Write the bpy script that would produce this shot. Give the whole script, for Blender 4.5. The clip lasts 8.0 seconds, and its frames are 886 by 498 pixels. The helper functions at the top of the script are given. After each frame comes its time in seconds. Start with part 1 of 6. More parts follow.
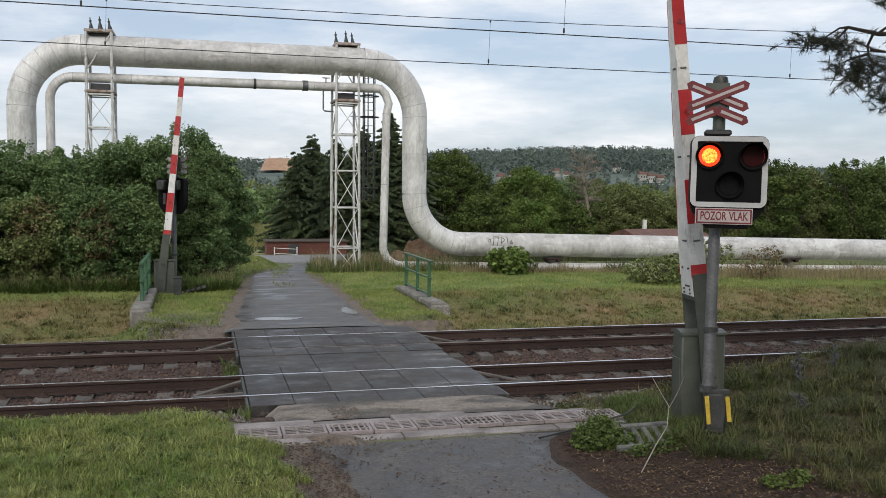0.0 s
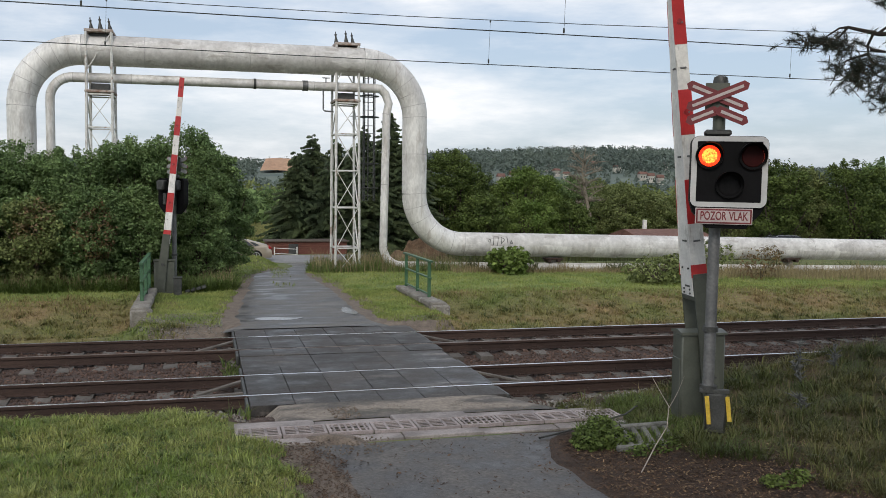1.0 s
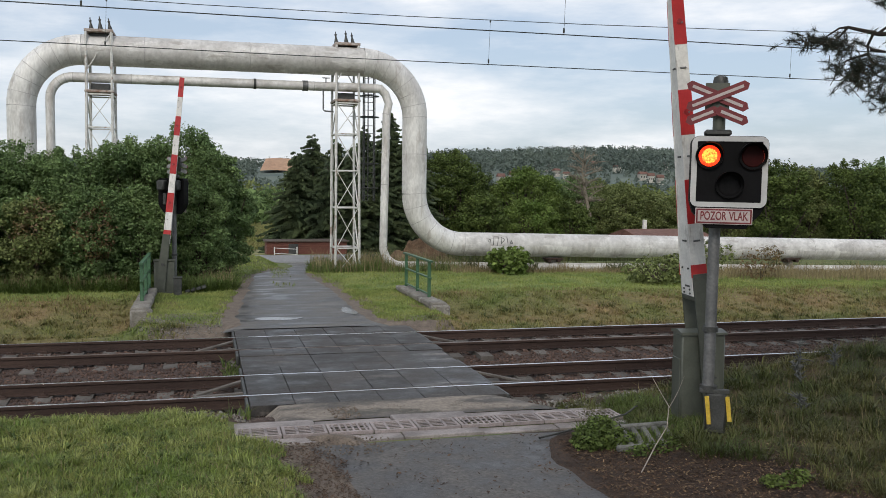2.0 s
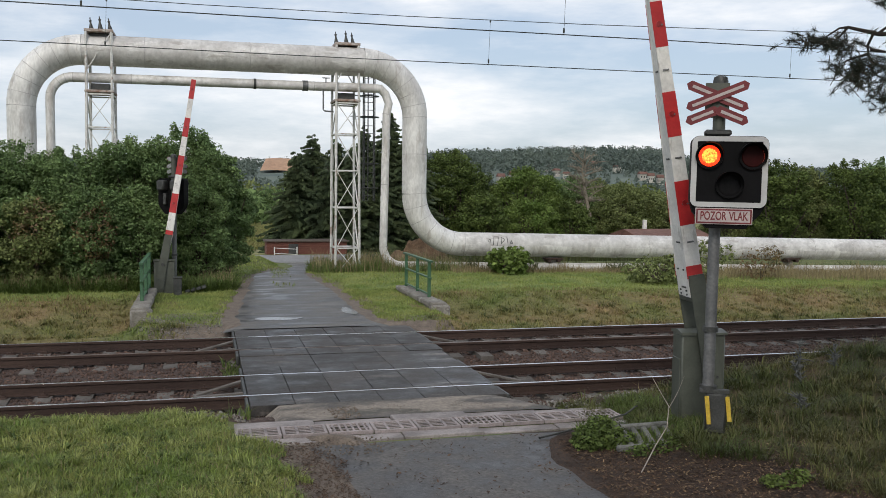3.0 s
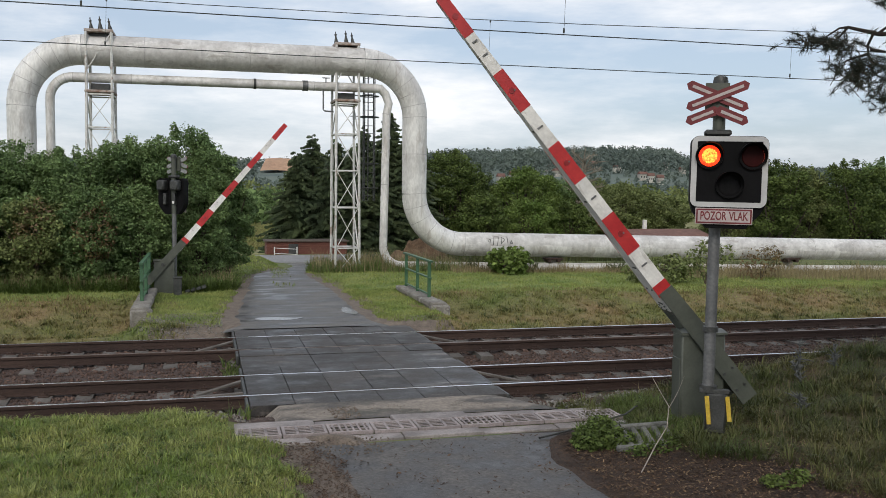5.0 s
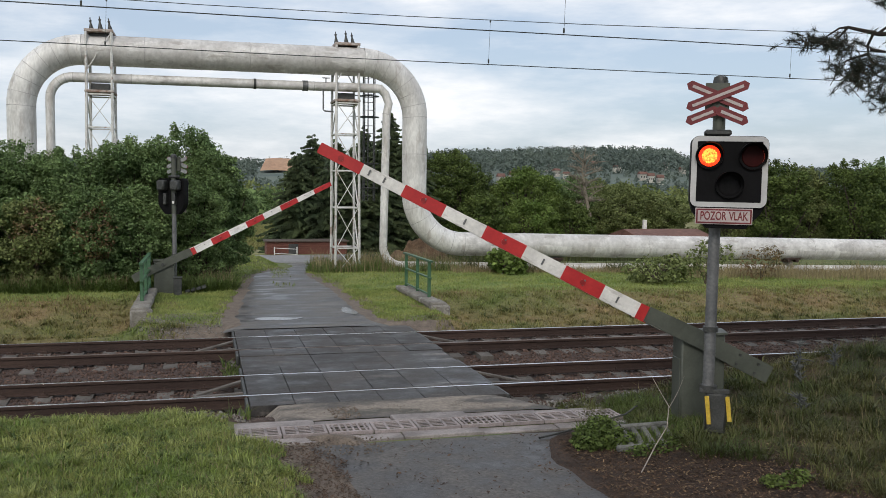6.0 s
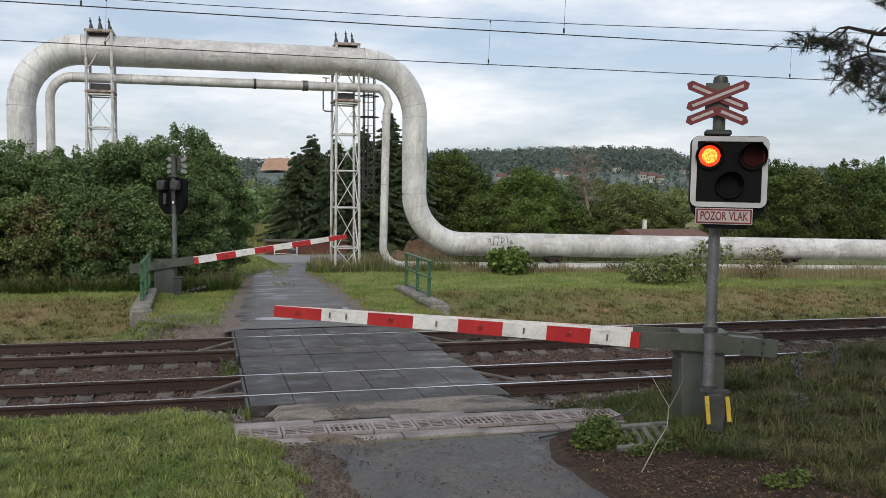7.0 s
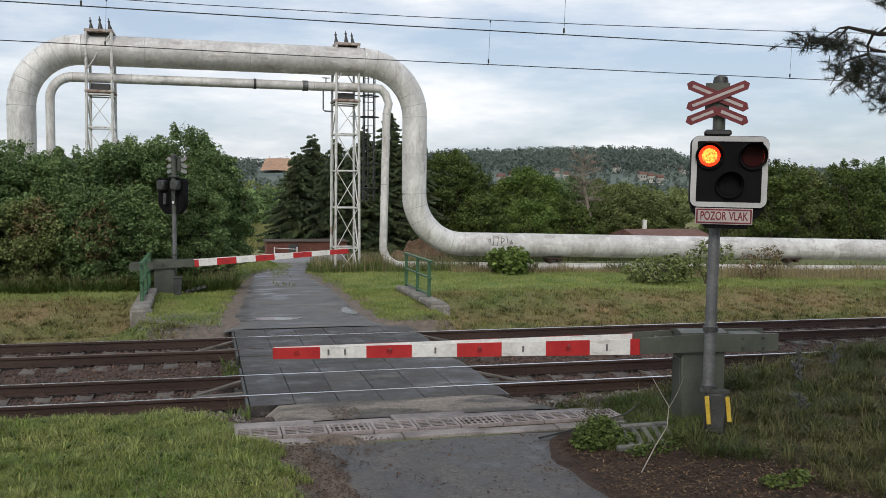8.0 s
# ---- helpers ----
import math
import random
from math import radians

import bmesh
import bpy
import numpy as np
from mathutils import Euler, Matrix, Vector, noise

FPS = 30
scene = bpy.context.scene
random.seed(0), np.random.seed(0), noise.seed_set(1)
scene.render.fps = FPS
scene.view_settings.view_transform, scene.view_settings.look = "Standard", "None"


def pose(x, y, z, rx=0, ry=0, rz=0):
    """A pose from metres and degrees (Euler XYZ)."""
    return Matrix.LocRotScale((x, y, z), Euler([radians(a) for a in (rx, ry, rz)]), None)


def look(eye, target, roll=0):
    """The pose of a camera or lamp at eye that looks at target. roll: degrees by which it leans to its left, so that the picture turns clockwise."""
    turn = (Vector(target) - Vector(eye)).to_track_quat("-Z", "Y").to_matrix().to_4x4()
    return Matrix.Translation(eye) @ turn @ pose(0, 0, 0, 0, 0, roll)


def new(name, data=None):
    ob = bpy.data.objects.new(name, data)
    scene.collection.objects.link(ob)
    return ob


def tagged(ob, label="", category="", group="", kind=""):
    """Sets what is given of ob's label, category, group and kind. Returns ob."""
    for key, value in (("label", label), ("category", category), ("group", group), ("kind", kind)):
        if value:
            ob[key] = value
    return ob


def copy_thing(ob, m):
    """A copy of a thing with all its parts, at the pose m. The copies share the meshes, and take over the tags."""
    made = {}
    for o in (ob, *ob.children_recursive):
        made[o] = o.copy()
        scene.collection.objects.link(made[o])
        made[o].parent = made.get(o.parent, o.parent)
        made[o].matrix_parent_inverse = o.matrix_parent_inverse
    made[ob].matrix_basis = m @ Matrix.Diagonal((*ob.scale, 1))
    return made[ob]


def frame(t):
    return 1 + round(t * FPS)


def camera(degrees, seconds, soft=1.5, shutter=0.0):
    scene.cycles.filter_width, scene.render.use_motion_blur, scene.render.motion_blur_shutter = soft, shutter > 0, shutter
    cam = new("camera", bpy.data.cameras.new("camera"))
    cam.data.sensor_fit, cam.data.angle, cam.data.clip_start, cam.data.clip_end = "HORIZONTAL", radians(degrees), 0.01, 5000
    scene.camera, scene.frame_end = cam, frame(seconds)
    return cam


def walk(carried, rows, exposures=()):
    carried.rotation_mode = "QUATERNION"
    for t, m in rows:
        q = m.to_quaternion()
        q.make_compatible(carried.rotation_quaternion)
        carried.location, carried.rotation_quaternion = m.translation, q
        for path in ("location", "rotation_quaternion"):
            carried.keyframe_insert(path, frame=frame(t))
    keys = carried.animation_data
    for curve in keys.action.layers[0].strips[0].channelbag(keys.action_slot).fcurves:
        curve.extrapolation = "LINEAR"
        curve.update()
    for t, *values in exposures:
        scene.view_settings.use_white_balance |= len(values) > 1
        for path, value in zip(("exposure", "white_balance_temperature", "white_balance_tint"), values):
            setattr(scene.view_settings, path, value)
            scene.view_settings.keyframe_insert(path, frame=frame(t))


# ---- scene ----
cam = camera(51.54, 8.0, soft=0.85)
EYE = (0.0, 0.0, 3.076)
VIEW = look(EYE, (2.525, 9.654, 2.427), 0.5545)
walk(cam, [(0.0, VIEW), (8.0, VIEW)], exposures=[(0.0, 0.0), (8.0, 0.0)])

# ---- daylight: bright broken overcast, soft sun from behind the left shoulder ----
SUN_EL, SUN_AZ = 38, 205
world = bpy.data.worlds.new("sky")
scene.world = world
world.use_nodes = True
wn, wl = world.node_tree.nodes, world.node_tree.links
bg = wn["Background"]
sky = wn.new("ShaderNodeTexSky")
sky.sky_type, sky.sun_disc = "NISHITA", False
sky.sun_elevation, sky.sun_rotation = radians(SUN_EL), radians(SUN_AZ)
sky.dust_density, sky.ozone_density = 2.0, 2.0
wc = wn.new("ShaderNodeTexCoord")
wm = wn.new("ShaderNodeMapping")
wm.inputs["Scale"].default_value = (1.0, 1.0, 4.2)
wm.inputs["Location"].default_value = (0.35, 0.1, 0.2)
cn = wn.new("ShaderNodeTexNoise")
cn.inputs["Scale"].default_value, cn.inputs["Detail"].default_value = 3.0, 8.0
cn.inputs["Roughness"].default_value = 0.6
cr = wn.new("ShaderNodeValToRGB")
cr.color_ramp.elements[0].position, cr.color_ramp.elements[0].color = 0.36, (0.5, 0.5, 0.5, 1)
cr.color_ramp.elements[1].position, cr.color_ramp.elements[1].color = 0.66, (0.95, 0.95, 0.95, 1)
cc = wn.new("ShaderNodeValToRGB")
cc.color_ramp.elements[0].position, cc.color_ramp.elements[0].color = 0.38, (5.9, 6.7, 7.9, 1)
cc.color_ramp.elements[1].position, cc.color_ramp.elements[1].color = 0.64, (9.3, 9.35, 9.5, 1)
cm = wn.new("ShaderNodeMix")
cm.data_type = "RGBA"
wl.new(wc.outputs["Generated"], wm.inputs["Vector"])
wl.new(wm.outputs["Vector"], cn.inputs["Vector"])
wl.new(cn.outputs["Fac"], cr.inputs["Fac"])
wl.new(cn.outputs["Fac"], cc.inputs["Fac"])
wl.new(cr.outputs["Color"], cm.inputs["Factor"])
wl.new(sky.outputs["Color"], cm.inputs["A"])
wl.new(cc.outputs["Color"], cm.inputs["B"])
wl.new(cm.outputs["Result"], bg.inputs["Color"])
bg.inputs["Strength"].default_value = 0.114

sun = new("sun", bpy.data.lights.new("sun", "SUN"))
sun.data.energy, sun.data.angle, sun.data.color = 1.5, radians(20), (1.0, 0.93, 0.82)
SUN_DIR = Vector((math.sin(radians(SUN_AZ)) * math.cos(radians(SUN_EL)), math.cos(radians(SUN_AZ)) * math.cos(radians(SUN_EL)), math.sin(radians(SUN_EL))))
sun.matrix_world = look(SUN_DIR * 60, (0, 0, 0))

# ---- materials ----
def mat(name, c1, c2, rough=0.8, metal=0.0, s1=2.0, s2=30.0, bump=0.25, grain=0.35, rnd=0.0, isl=0.0, r2=None, stretch=(1, 1, 1), world_space=False, glow=0.0, spec=0.5, dist=0.01, trans=0.0, edge=0.14, stain=None):
    """Two colours in patches at scale s1, fine grain and relief at scale s2."""
    m = bpy.data.materials.new(name)
    m.use_nodes = True
    n, l = m.node_tree.nodes, m.node_tree.links
    p = n["Principled BSDF"]
    p.inputs["Metallic"].default_value, p.inputs["Roughness"].default_value = metal, rough
    p.inputs["Specular IOR Level"].default_value = spec
    if world_space:
        src = n.new("ShaderNodeNewGeometry").outputs["Position"]
    else:
        src = n.new("ShaderNodeTexCoord").outputs["Object"]
    mp = n.new("ShaderNodeMapping")
    mp.inputs["Scale"].default_value = stretch
    l.new(src, mp.inputs["Vector"])
    def noise_at(scale, detail):
        t = n.new("ShaderNodeTexNoise")
        t.inputs["Scale"].default_value, t.inputs["Detail"].default_value = scale, detail
        t.inputs["Roughness"].default_value = 0.6
        l.new(mp.outputs["Vector"], t.inputs["Vector"])
        return t.outputs["Fac"]
    big, fine = noise_at(s1, 6), noise_at(s2, 4)
    ramp = n.new("ShaderNodeValToRGB")
    ramp.color_ramp.elements[0].position, ramp.color_ramp.elements[0].color = 0.5 - edge, (*c1, 1)
    ramp.color_ramp.elements[1].position, ramp.color_ramp.elements[1].color = 0.5 + edge, (*c2, 1)
    l.new(big, ramp.inputs["Fac"])
    hsv = n.new("ShaderNodeHueSaturation")
    tone = ramp.outputs["Color"]
    for colour, amount, scale, stretched, at in stain or ():
        # sharp-edged stains, drips or flaked patches with a shape of their own
        sm = n.new("ShaderNodeMapping")
        sm.inputs["Scale"].default_value = stretched
        l.new(src, sm.inputs["Vector"])
        sn = n.new("ShaderNodeTexNoise")
        sn.inputs["Scale"].default_value, sn.inputs["Detail"].default_value, sn.inputs["Roughness"].default_value = scale, 8, 0.65
        l.new(sm.outputs["Vector"], sn.inputs["Vector"])
        sr = n.new("ShaderNodeMapRange")
        sr.inputs["From Min"].default_value, sr.inputs["From Max"].default_value = at, at + 0.06
        sr.inputs["To Min"].default_value, sr.inputs["To Max"].default_value = 0.0, amount
        l.new(sn.outputs["Fac"], sr.inputs["Value"])
        mx = n.new("ShaderNodeMix")
        mx.data_type = "RGBA"
        l.new(sr.outputs["Result"], mx.inputs["Factor"])
        l.new(tone, mx.inputs["A"])
        mx.inputs["B"].default_value = (*colour, 1)
        tone = mx.outputs["Result"]
    l.new(tone, hsv.inputs["Color"])
    mr = n.new("ShaderNodeMapRange")
    mr.inputs["From Min"].default_value, mr.inputs["From Max"].default_value = 0.25, 0.75
    mr.inputs["To Min"].default_value, mr.inputs["To Max"].default_value = 1 - grain, 1 + grain
    l.new(fine, mr.inputs["Value"])
    val = mr.outputs["Result"]
    for amount, out in ((rnd, n.new("ShaderNodeObjectInfo").outputs["Random"]), (isl, n.new("ShaderNodeNewGeometry").outputs["Random Per Island"])):
        if amount:
            r = n.new("ShaderNodeMapRange")
            r.inputs["To Min"].default_value, r.inputs["To Max"].default_value = 1 - amount, 1 + amount
            l.new(out, r.inputs["Value"])
            mul = n.new("ShaderNodeMath")
            mul.operation = "MULTIPLY"
            l.new(val, mul.inputs[0])
            l.new(r.outputs["Result"], mul.inputs[1])
            val = mul.outputs["Value"]
    l.new(val, hsv.inputs["Value"])
    l.new(hsv.outputs["Color"], p.inputs["Base Color"])
    if r2 is not None:
        rr = n.new("ShaderNodeMapRange")
        rr.inputs["From Min"].default_value, rr.inputs["From Max"].default_value = 0.36, 0.64
        rr.inputs["To Min"].default_value, rr.inputs["To Max"].default_value = rough, r2
        l.new(big, rr.inputs["Value"])
        l.new(rr.outputs["Result"], p.inputs["Roughness"])
    if bump:
        b = n.new("ShaderNodeBump")
        b.inputs["Strength"].default_value, b.inputs["Distance"].default_value = bump, dist
        l.new(fine, b.inputs["Height"])
        l.new(b.outputs["Normal"], p.inputs["Normal"])
    if glow:
        l.new(hsv.outputs["Color"], p.inputs["Emission Color"])
        p.inputs["Emission Strength"].default_value = glow
    if trans:
        t = n.new("ShaderNodeBsdfTranslucent")
        l.new(hsv.outputs["Color"], t.inputs["Color"])
        mx = n.new("ShaderNodeMixShader")
        mx.inputs["Fac"].default_value = trans
        l.new(p.outputs["BSDF"], mx.inputs[1])
        l.new(t.outputs["BSDF"], mx.inputs[2])
        l.new(mx.outputs["Shader"], n["Material Output"].inputs["Surface"])
    return m


M = {}
M["soil"] = mat("grassy_soil", (0.068, 0.091, 0.024), (0.128, 0.140, 0.041), 0.95, s1=0.8, s2=25, bump=0.6, dist=0.03, world_space=True)
M["lawn"] = mat("mown_lawn", (0.095, 0.149, 0.028), (0.178, 0.208, 0.057), 0.95, s1=0.45, s2=9, bump=0.5, dist=0.03, world_space=True)
M["slope"] = mat("mossy_slope", (0.10, 0.125, 0.034), (0.19, 0.135, 0.065), 0.95, s1=0.38, s2=9, bump=0.7, dist=0.05, grain=0.45, world_space=True)
M["ballast_bed"] = mat("ballast_bed", (0.043, 0.028, 0.023), (0.083, 0.052, 0.041), 0.95, s1=3, s2=22, bump=1.0, dist=0.05, grain=0.6, world_space=True)
M["bank_soil"] = mat("brown_bank_soil", (0.036, 0.04, 0.014), (0.085, 0.055, 0.03), 0.95, s1=1.6, s2=30, bump=0.7, dist=0.03, grain=0.5, world_space=True)
M["litter"] = mat("needle_litter", (0.030, 0.019, 0.014), (0.057, 0.035, 0.024), 0.95, s1=3, s2=45, bump=0.8, dist=0.03, grain=0.6, world_space=True)
M["field"] = mat("crop_field", (0.15, 0.16, 0.05), (0.22, 0.21, 0.09), 0.95, s1=0.1, s2=1.2, bump=0.5, grain=0.5, world_space=True)
# distance haze is put into the hill's bluish base colour
M["hill"] = mat("haze_tinted_hill", (0.071, 0.101, 0.093), (0.114, 0.143, 0.111), 0.95, s1=0.01, s2=0.1, bump=0, world_space=True)
M["asphalt"] = mat("worn_damp_asphalt", (0.042, 0.04, 0.04), (0.105, 0.098, 0.092), 0.36, s1=1.7, s2=28, bump=0.45, r2=0.8, grain=0.5, spec=0.42, edge=0.09, world_space=True, dist=0.008)
M["asphalt_far"] = mat("cracked_asphalt", (0.036, 0.035, 0.036), (0.125, 0.118, 0.11), 0.28, s1=1.1, s2=22, bump=0.35, r2=0.75, grain=0.45, spec=0.5, edge=0.06, stretch=(0.7, 1.5, 1), stain=[((0.17, 0.155, 0.14), 0.65, 0.9, (0.6, 1.3, 1), 0.56), ((0.02, 0.02, 0.02), 0.6, 1.5, (0.5, 1.6, 1), 0.58)], world_space=True, dist=0.008)
M["rubber"] = mat("dusty_rubber_panel", (0.022, 0.021, 0.022), (0.064, 0.059, 0.056), 0.3, s1=1.4, s2=26, bump=0.2, r2=0.75, rnd=0.22, grain=0.45, spec=0.28, edge=0.1, world_space=True, stain=[((0.17, 0.15, 0.135), 0.6, 1.2, (0.5, 1.6, 1), 0.58), ((0.16, 0.155, 0.15), 0.7, 5.0, (1, 1, 1), 0.66)], dist=0.005)
M["dirt"] = mat("sandy_dirt", (0.075, 0.066, 0.058), (0.22, 0.19, 0.16), 0.7, s1=1.3, s2=30, bump=0.5, r2=0.95, grain=0.4, world_space=True, stretch=(0.6, 1.2, 1), edge=0.07, stain=[((0.05, 0.05, 0.042), 0.75, 0.7, (0.7, 1.2, 1), 0.5), ((0.3, 0.26, 0.22), 0.5, 1.6, (0.5, 1.5, 1), 0.57)])
M["mud"] = mat("brown_mud", (0.10, 0.077, 0.06), (0.175, 0.14, 0.11), 0.8, s1=5, s2=40, bump=0.8, dist=0.02, world_space=True)
M["concrete"] = mat("weathered_concrete", (0.13, 0.12, 0.105), (0.25, 0.235, 0.21), 0.9, s1=3, s2=40, bump=0.6, grain=0.4, world_space=True, stain=[((0.42, 0.40, 0.37), 0.6, 4.0, (1, 1, 1), 0.58), ((0.06, 0.055, 0.04), 0.7, 3.0, (1, 1, 0.6), 0.57)])
M["trough_concrete"] = mat("pinkish_trough_concrete", (0.17, 0.15, 0.145), (0.29, 0.26, 0.25), 0.7, s1=2.4, s2=45, bump=0.4, grain=0.3, edge=0.1, world_space=True)
M["asphalt_dry"] = mat("pale_dry_asphalt", (0.17, 0.17, 0.17), (0.24, 0.24, 0.24), 0.8, s1=0.3, s2=8, bump=0.1, world_space=True)
M["rusty_white"] = mat("rust_stained_white_steel", (0.20, 0.11, 0.075), (0.48, 0.45, 0.42), 0.7, s1=5, s2=30, bump=0.2, grain=0.25)
M["sleeper"] = mat("concrete_sleeper", (0.075, 0.066, 0.058), (0.127, 0.115, 0.104), 0.9, s1=5, s2=60, bump=0.4, rnd=0.15)
M["rust"] = mat("rusty_rail", (0.035, 0.020, 0.016), (0.058, 0.035, 0.027), 0.75, metal=0.25, s1=2.5, s2=60, bump=0.3, stretch=(0.25, 1, 1))
M["polished"] = mat("polished_steel", (0.62, 0.62, 0.63), (0.8, 0.8, 0.81), 0.22, metal=1.0, s1=2, s2=40, bump=0.0, grain=0.1, stretch=(0.1, 1, 1))
M["dull_steel"] = mat("dull_running_band", (0.16, 0.12, 0.1), (0.28, 0.23, 0.2), 0.4, metal=0.8, s1=2, s2=40, bump=0.0, grain=0.15, stretch=(0.1, 1, 1))
M["iron"] = mat("dusty_grate", (0.19, 0.165, 0.162), (0.29, 0.25, 0.245), 0.65, metal=0.0, s1=4, s2=60, bump=0.3, rnd=0.12)
# near-black colour stands for the shade inside the gutter
M["slot_shade"] = mat("gutter_shade", (0.012, 0.011, 0.01), (0.02, 0.018, 0.016), 0.9, bump=0)
M["pipe_white"] = mat("weathered_white_cladding", (0.52, 0.51, 0.495), (0.7, 0.695, 0.68), 0.55, metal=0.1, s1=1.6, s2=12, bump=0.06, grain=0.18, stretch=(1.2, 1.0, 0.4), world_space=True, stain=[((0.33, 0.29, 0.25), 0.45, 2.2, (1.6, 1.6, 0.25), 0.56), ((0.78, 0.77, 0.75), 0.6, 1.1, (0.8, 0.8, 0.5), 0.55)])
M["pipe_grey"] = mat("dirty_grey_cladding", (0.43, 0.415, 0.4), (0.6, 0.59, 0.575), 0.55, metal=0.1, s1=1.5, s2=9, bump=0.06, grain=0.2, stretch=(0.8, 0.6, 0.7), world_space=True, stain=[((0.72, 0.71, 0.69), 0.7, 1.3, (0.35, 0.6, 1.3), 0.54), ((0.27, 0.24, 0.21), 0.5, 1.9, (0.5, 0.8, 1.6), 0.57)])
M["seam"] = mat("cladding_seam", (0.36, 0.35, 0.34), (0.5, 0.49, 0.48), 0.6, bump=0)
M["white_steel"] = mat("flaking_white_steel", (0.5, 0.5, 0.48), (0.66, 0.66, 0.64), 0.55, s1=4, s2=30, bump=0.1, grain=0.2, world_space=True, stain=[((0.24, 0.15, 0.11), 0.7, 3.5, (1, 1, 0.6), 0.58)])
M["grey_steel"] = mat("galvanised_steel", (0.115, 0.118, 0.12), (0.19, 0.192, 0.195), 0.5, metal=0.45, s1=5, s2=30, bump=0.08, grain=0.25)
M["dark_steel"] = mat("dark_painted_steel", (0.035, 0.037, 0.036), (0.06, 0.062, 0.06), 0.5, metal=0.2, s1=5, s2=40, bump=0.1)
M["housing_green"] = mat("grey_green_enamel", (0.054, 0.06, 0.048), (0.08, 0.087, 0.07), 0.5, s1=3, s2=40, bump=0.06, grain=0.12)
M["rail_green"] = mat("chipped_green_paint", (0.037, 0.101, 0.051), (0.054, 0.130, 0.065), 0.5, s1=6, s2=40, bump=0.1, grain=0.25)
M["white_paint"] = mat("worn_white_paint", (0.58, 0.57, 0.55), (0.74, 0.73, 0.70), 0.5, s1=3, s2=25, bump=0.1, grain=0.12, stain=[((0.3, 0.28, 0.26), 0.6, 3.0, (0.5, 1, 3), 0.57)])
M["red_paint"] = mat("red_reflective_paint", (0.36, 0.014, 0.017), (0.45, 0.024, 0.024), 0.4, s1=4, s2=30, bump=0.05, grain=0.12)
M["dark_red"] = mat("dark_red_reflector", (0.24, 0.012, 0.014), (0.3, 0.02, 0.02), 0.3, bump=0)
M["cross_red"] = mat("faded_red_sign", (0.120, 0.010, 0.015), (0.165, 0.015, 0.020), 0.5, s1=5, bump=0.04, grain=0.12)
M["cross_white"] = mat("dirty_white_sign", (0.378, 0.324, 0.324), (0.486, 0.423, 0.414), 0.5, s1=5, bump=0.04, grain=0.12)
M["black"] = mat("black_enamel", (0.005, 0.005, 0.0055), (0.009, 0.009, 0.01), 0.6, bump=0.03, grain=0.15, spec=0.06)
M["silver"] = mat("reflective_border", (0.40, 0.40, 0.40), (0.5, 0.5, 0.5), 0.5, s1=4, bump=0.03, grain=0.08)
M["lens_red"] = mat("dark_red_glass", (0.018, 0.001, 0.001), (0.027, 0.002, 0.002), 0.5, bump=0, grain=0.2, spec=0.1)
M["lens_dark"] = mat("dark_clear_lens", (0.006, 0.006, 0.007), (0.012, 0.012, 0.013), 0.5, bump=0, spec=0.1)
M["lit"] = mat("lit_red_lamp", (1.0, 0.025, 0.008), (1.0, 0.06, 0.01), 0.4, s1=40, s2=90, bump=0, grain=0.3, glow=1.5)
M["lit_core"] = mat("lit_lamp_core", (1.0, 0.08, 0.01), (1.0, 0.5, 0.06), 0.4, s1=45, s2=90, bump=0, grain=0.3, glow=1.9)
M["yellow"] = mat("worn_yellow_paint", (0.5, 0.33, 0.03), (0.62, 0.44, 0.06), 0.55, s1=6, bump=0.05, grain=0.2)
M["wire"] = mat("overhead_wire", (0.045, 0.05, 0.048), (0.07, 0.075, 0.07), 0.5, metal=0.5, bump=0)
M["brick_red"] = mat("red_brick", (0.105, 0.0392, 0.0287), (0.147, 0.0581, 0.042), 0.9, s1=3, s2=20, bump=0.4, rnd=0.1)
M["leaf"] = mat("green_leaves", (0.125, 0.195, 0.076), (0.2, 0.28, 0.11), 0.7, s1=0.7, s2=8, bump=0, grain=0.3, isl=0.45, spec=0.25, world_space=True, trans=0.35)
M["leaf_deep"] = mat("deep_green_leaves", (0.0644, 0.0966, 0.0253), (0.1081, 0.1472, 0.0368), 0.7, s1=0.7, s2=8, bump=0, grain=0.3, isl=0.45, spec=0.25, world_space=True, trans=0.2)
M["leaf_light"] = mat("light_green_leaves", (0.099, 0.157, 0.033), (0.165, 0.223, 0.059), 0.7, s1=0.5, s2=6, bump=0, grain=0.3, isl=0.4, spec=0.25, world_space=True, trans=0.25)
M["leaf_olive"] = mat("olive_leaves", (0.1296, 0.1644, 0.054), (0.2004, 0.2304, 0.09), 0.7, s1=0.4, s2=5, bump=0, grain=0.3, isl=0.4, spec=0.25, world_space=True, trans=0.25)
M["leaf_rust"] = mat("reddish_berry_leaves", (0.1274, 0.0676, 0.0338), (0.169, 0.1274, 0.0507), 0.6, s1=0.7, s2=8, bump=0, grain=0.3, isl=0.4, world_space=True, trans=0.2)
M["spruce"] = mat("dark_spruce_needles", (0.0432, 0.0672, 0.0336), (0.0828, 0.1104, 0.0468), 0.7, s1=0.5, s2=6, bump=0, grain=0.3, isl=0.4, world_space=True)
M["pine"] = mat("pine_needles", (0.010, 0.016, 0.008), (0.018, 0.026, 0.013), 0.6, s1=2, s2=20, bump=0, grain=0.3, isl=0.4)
# bluish grey-green: haze over the far trees is part of the colour
M["woods"] = mat("haze_tinted_woodland", (0.07, 0.096, 0.084), (0.115, 0.145, 0.118), 0.8, s1=0.012, s2=0.15, bump=0, grain=0.2, isl=0.22, world_space=True)
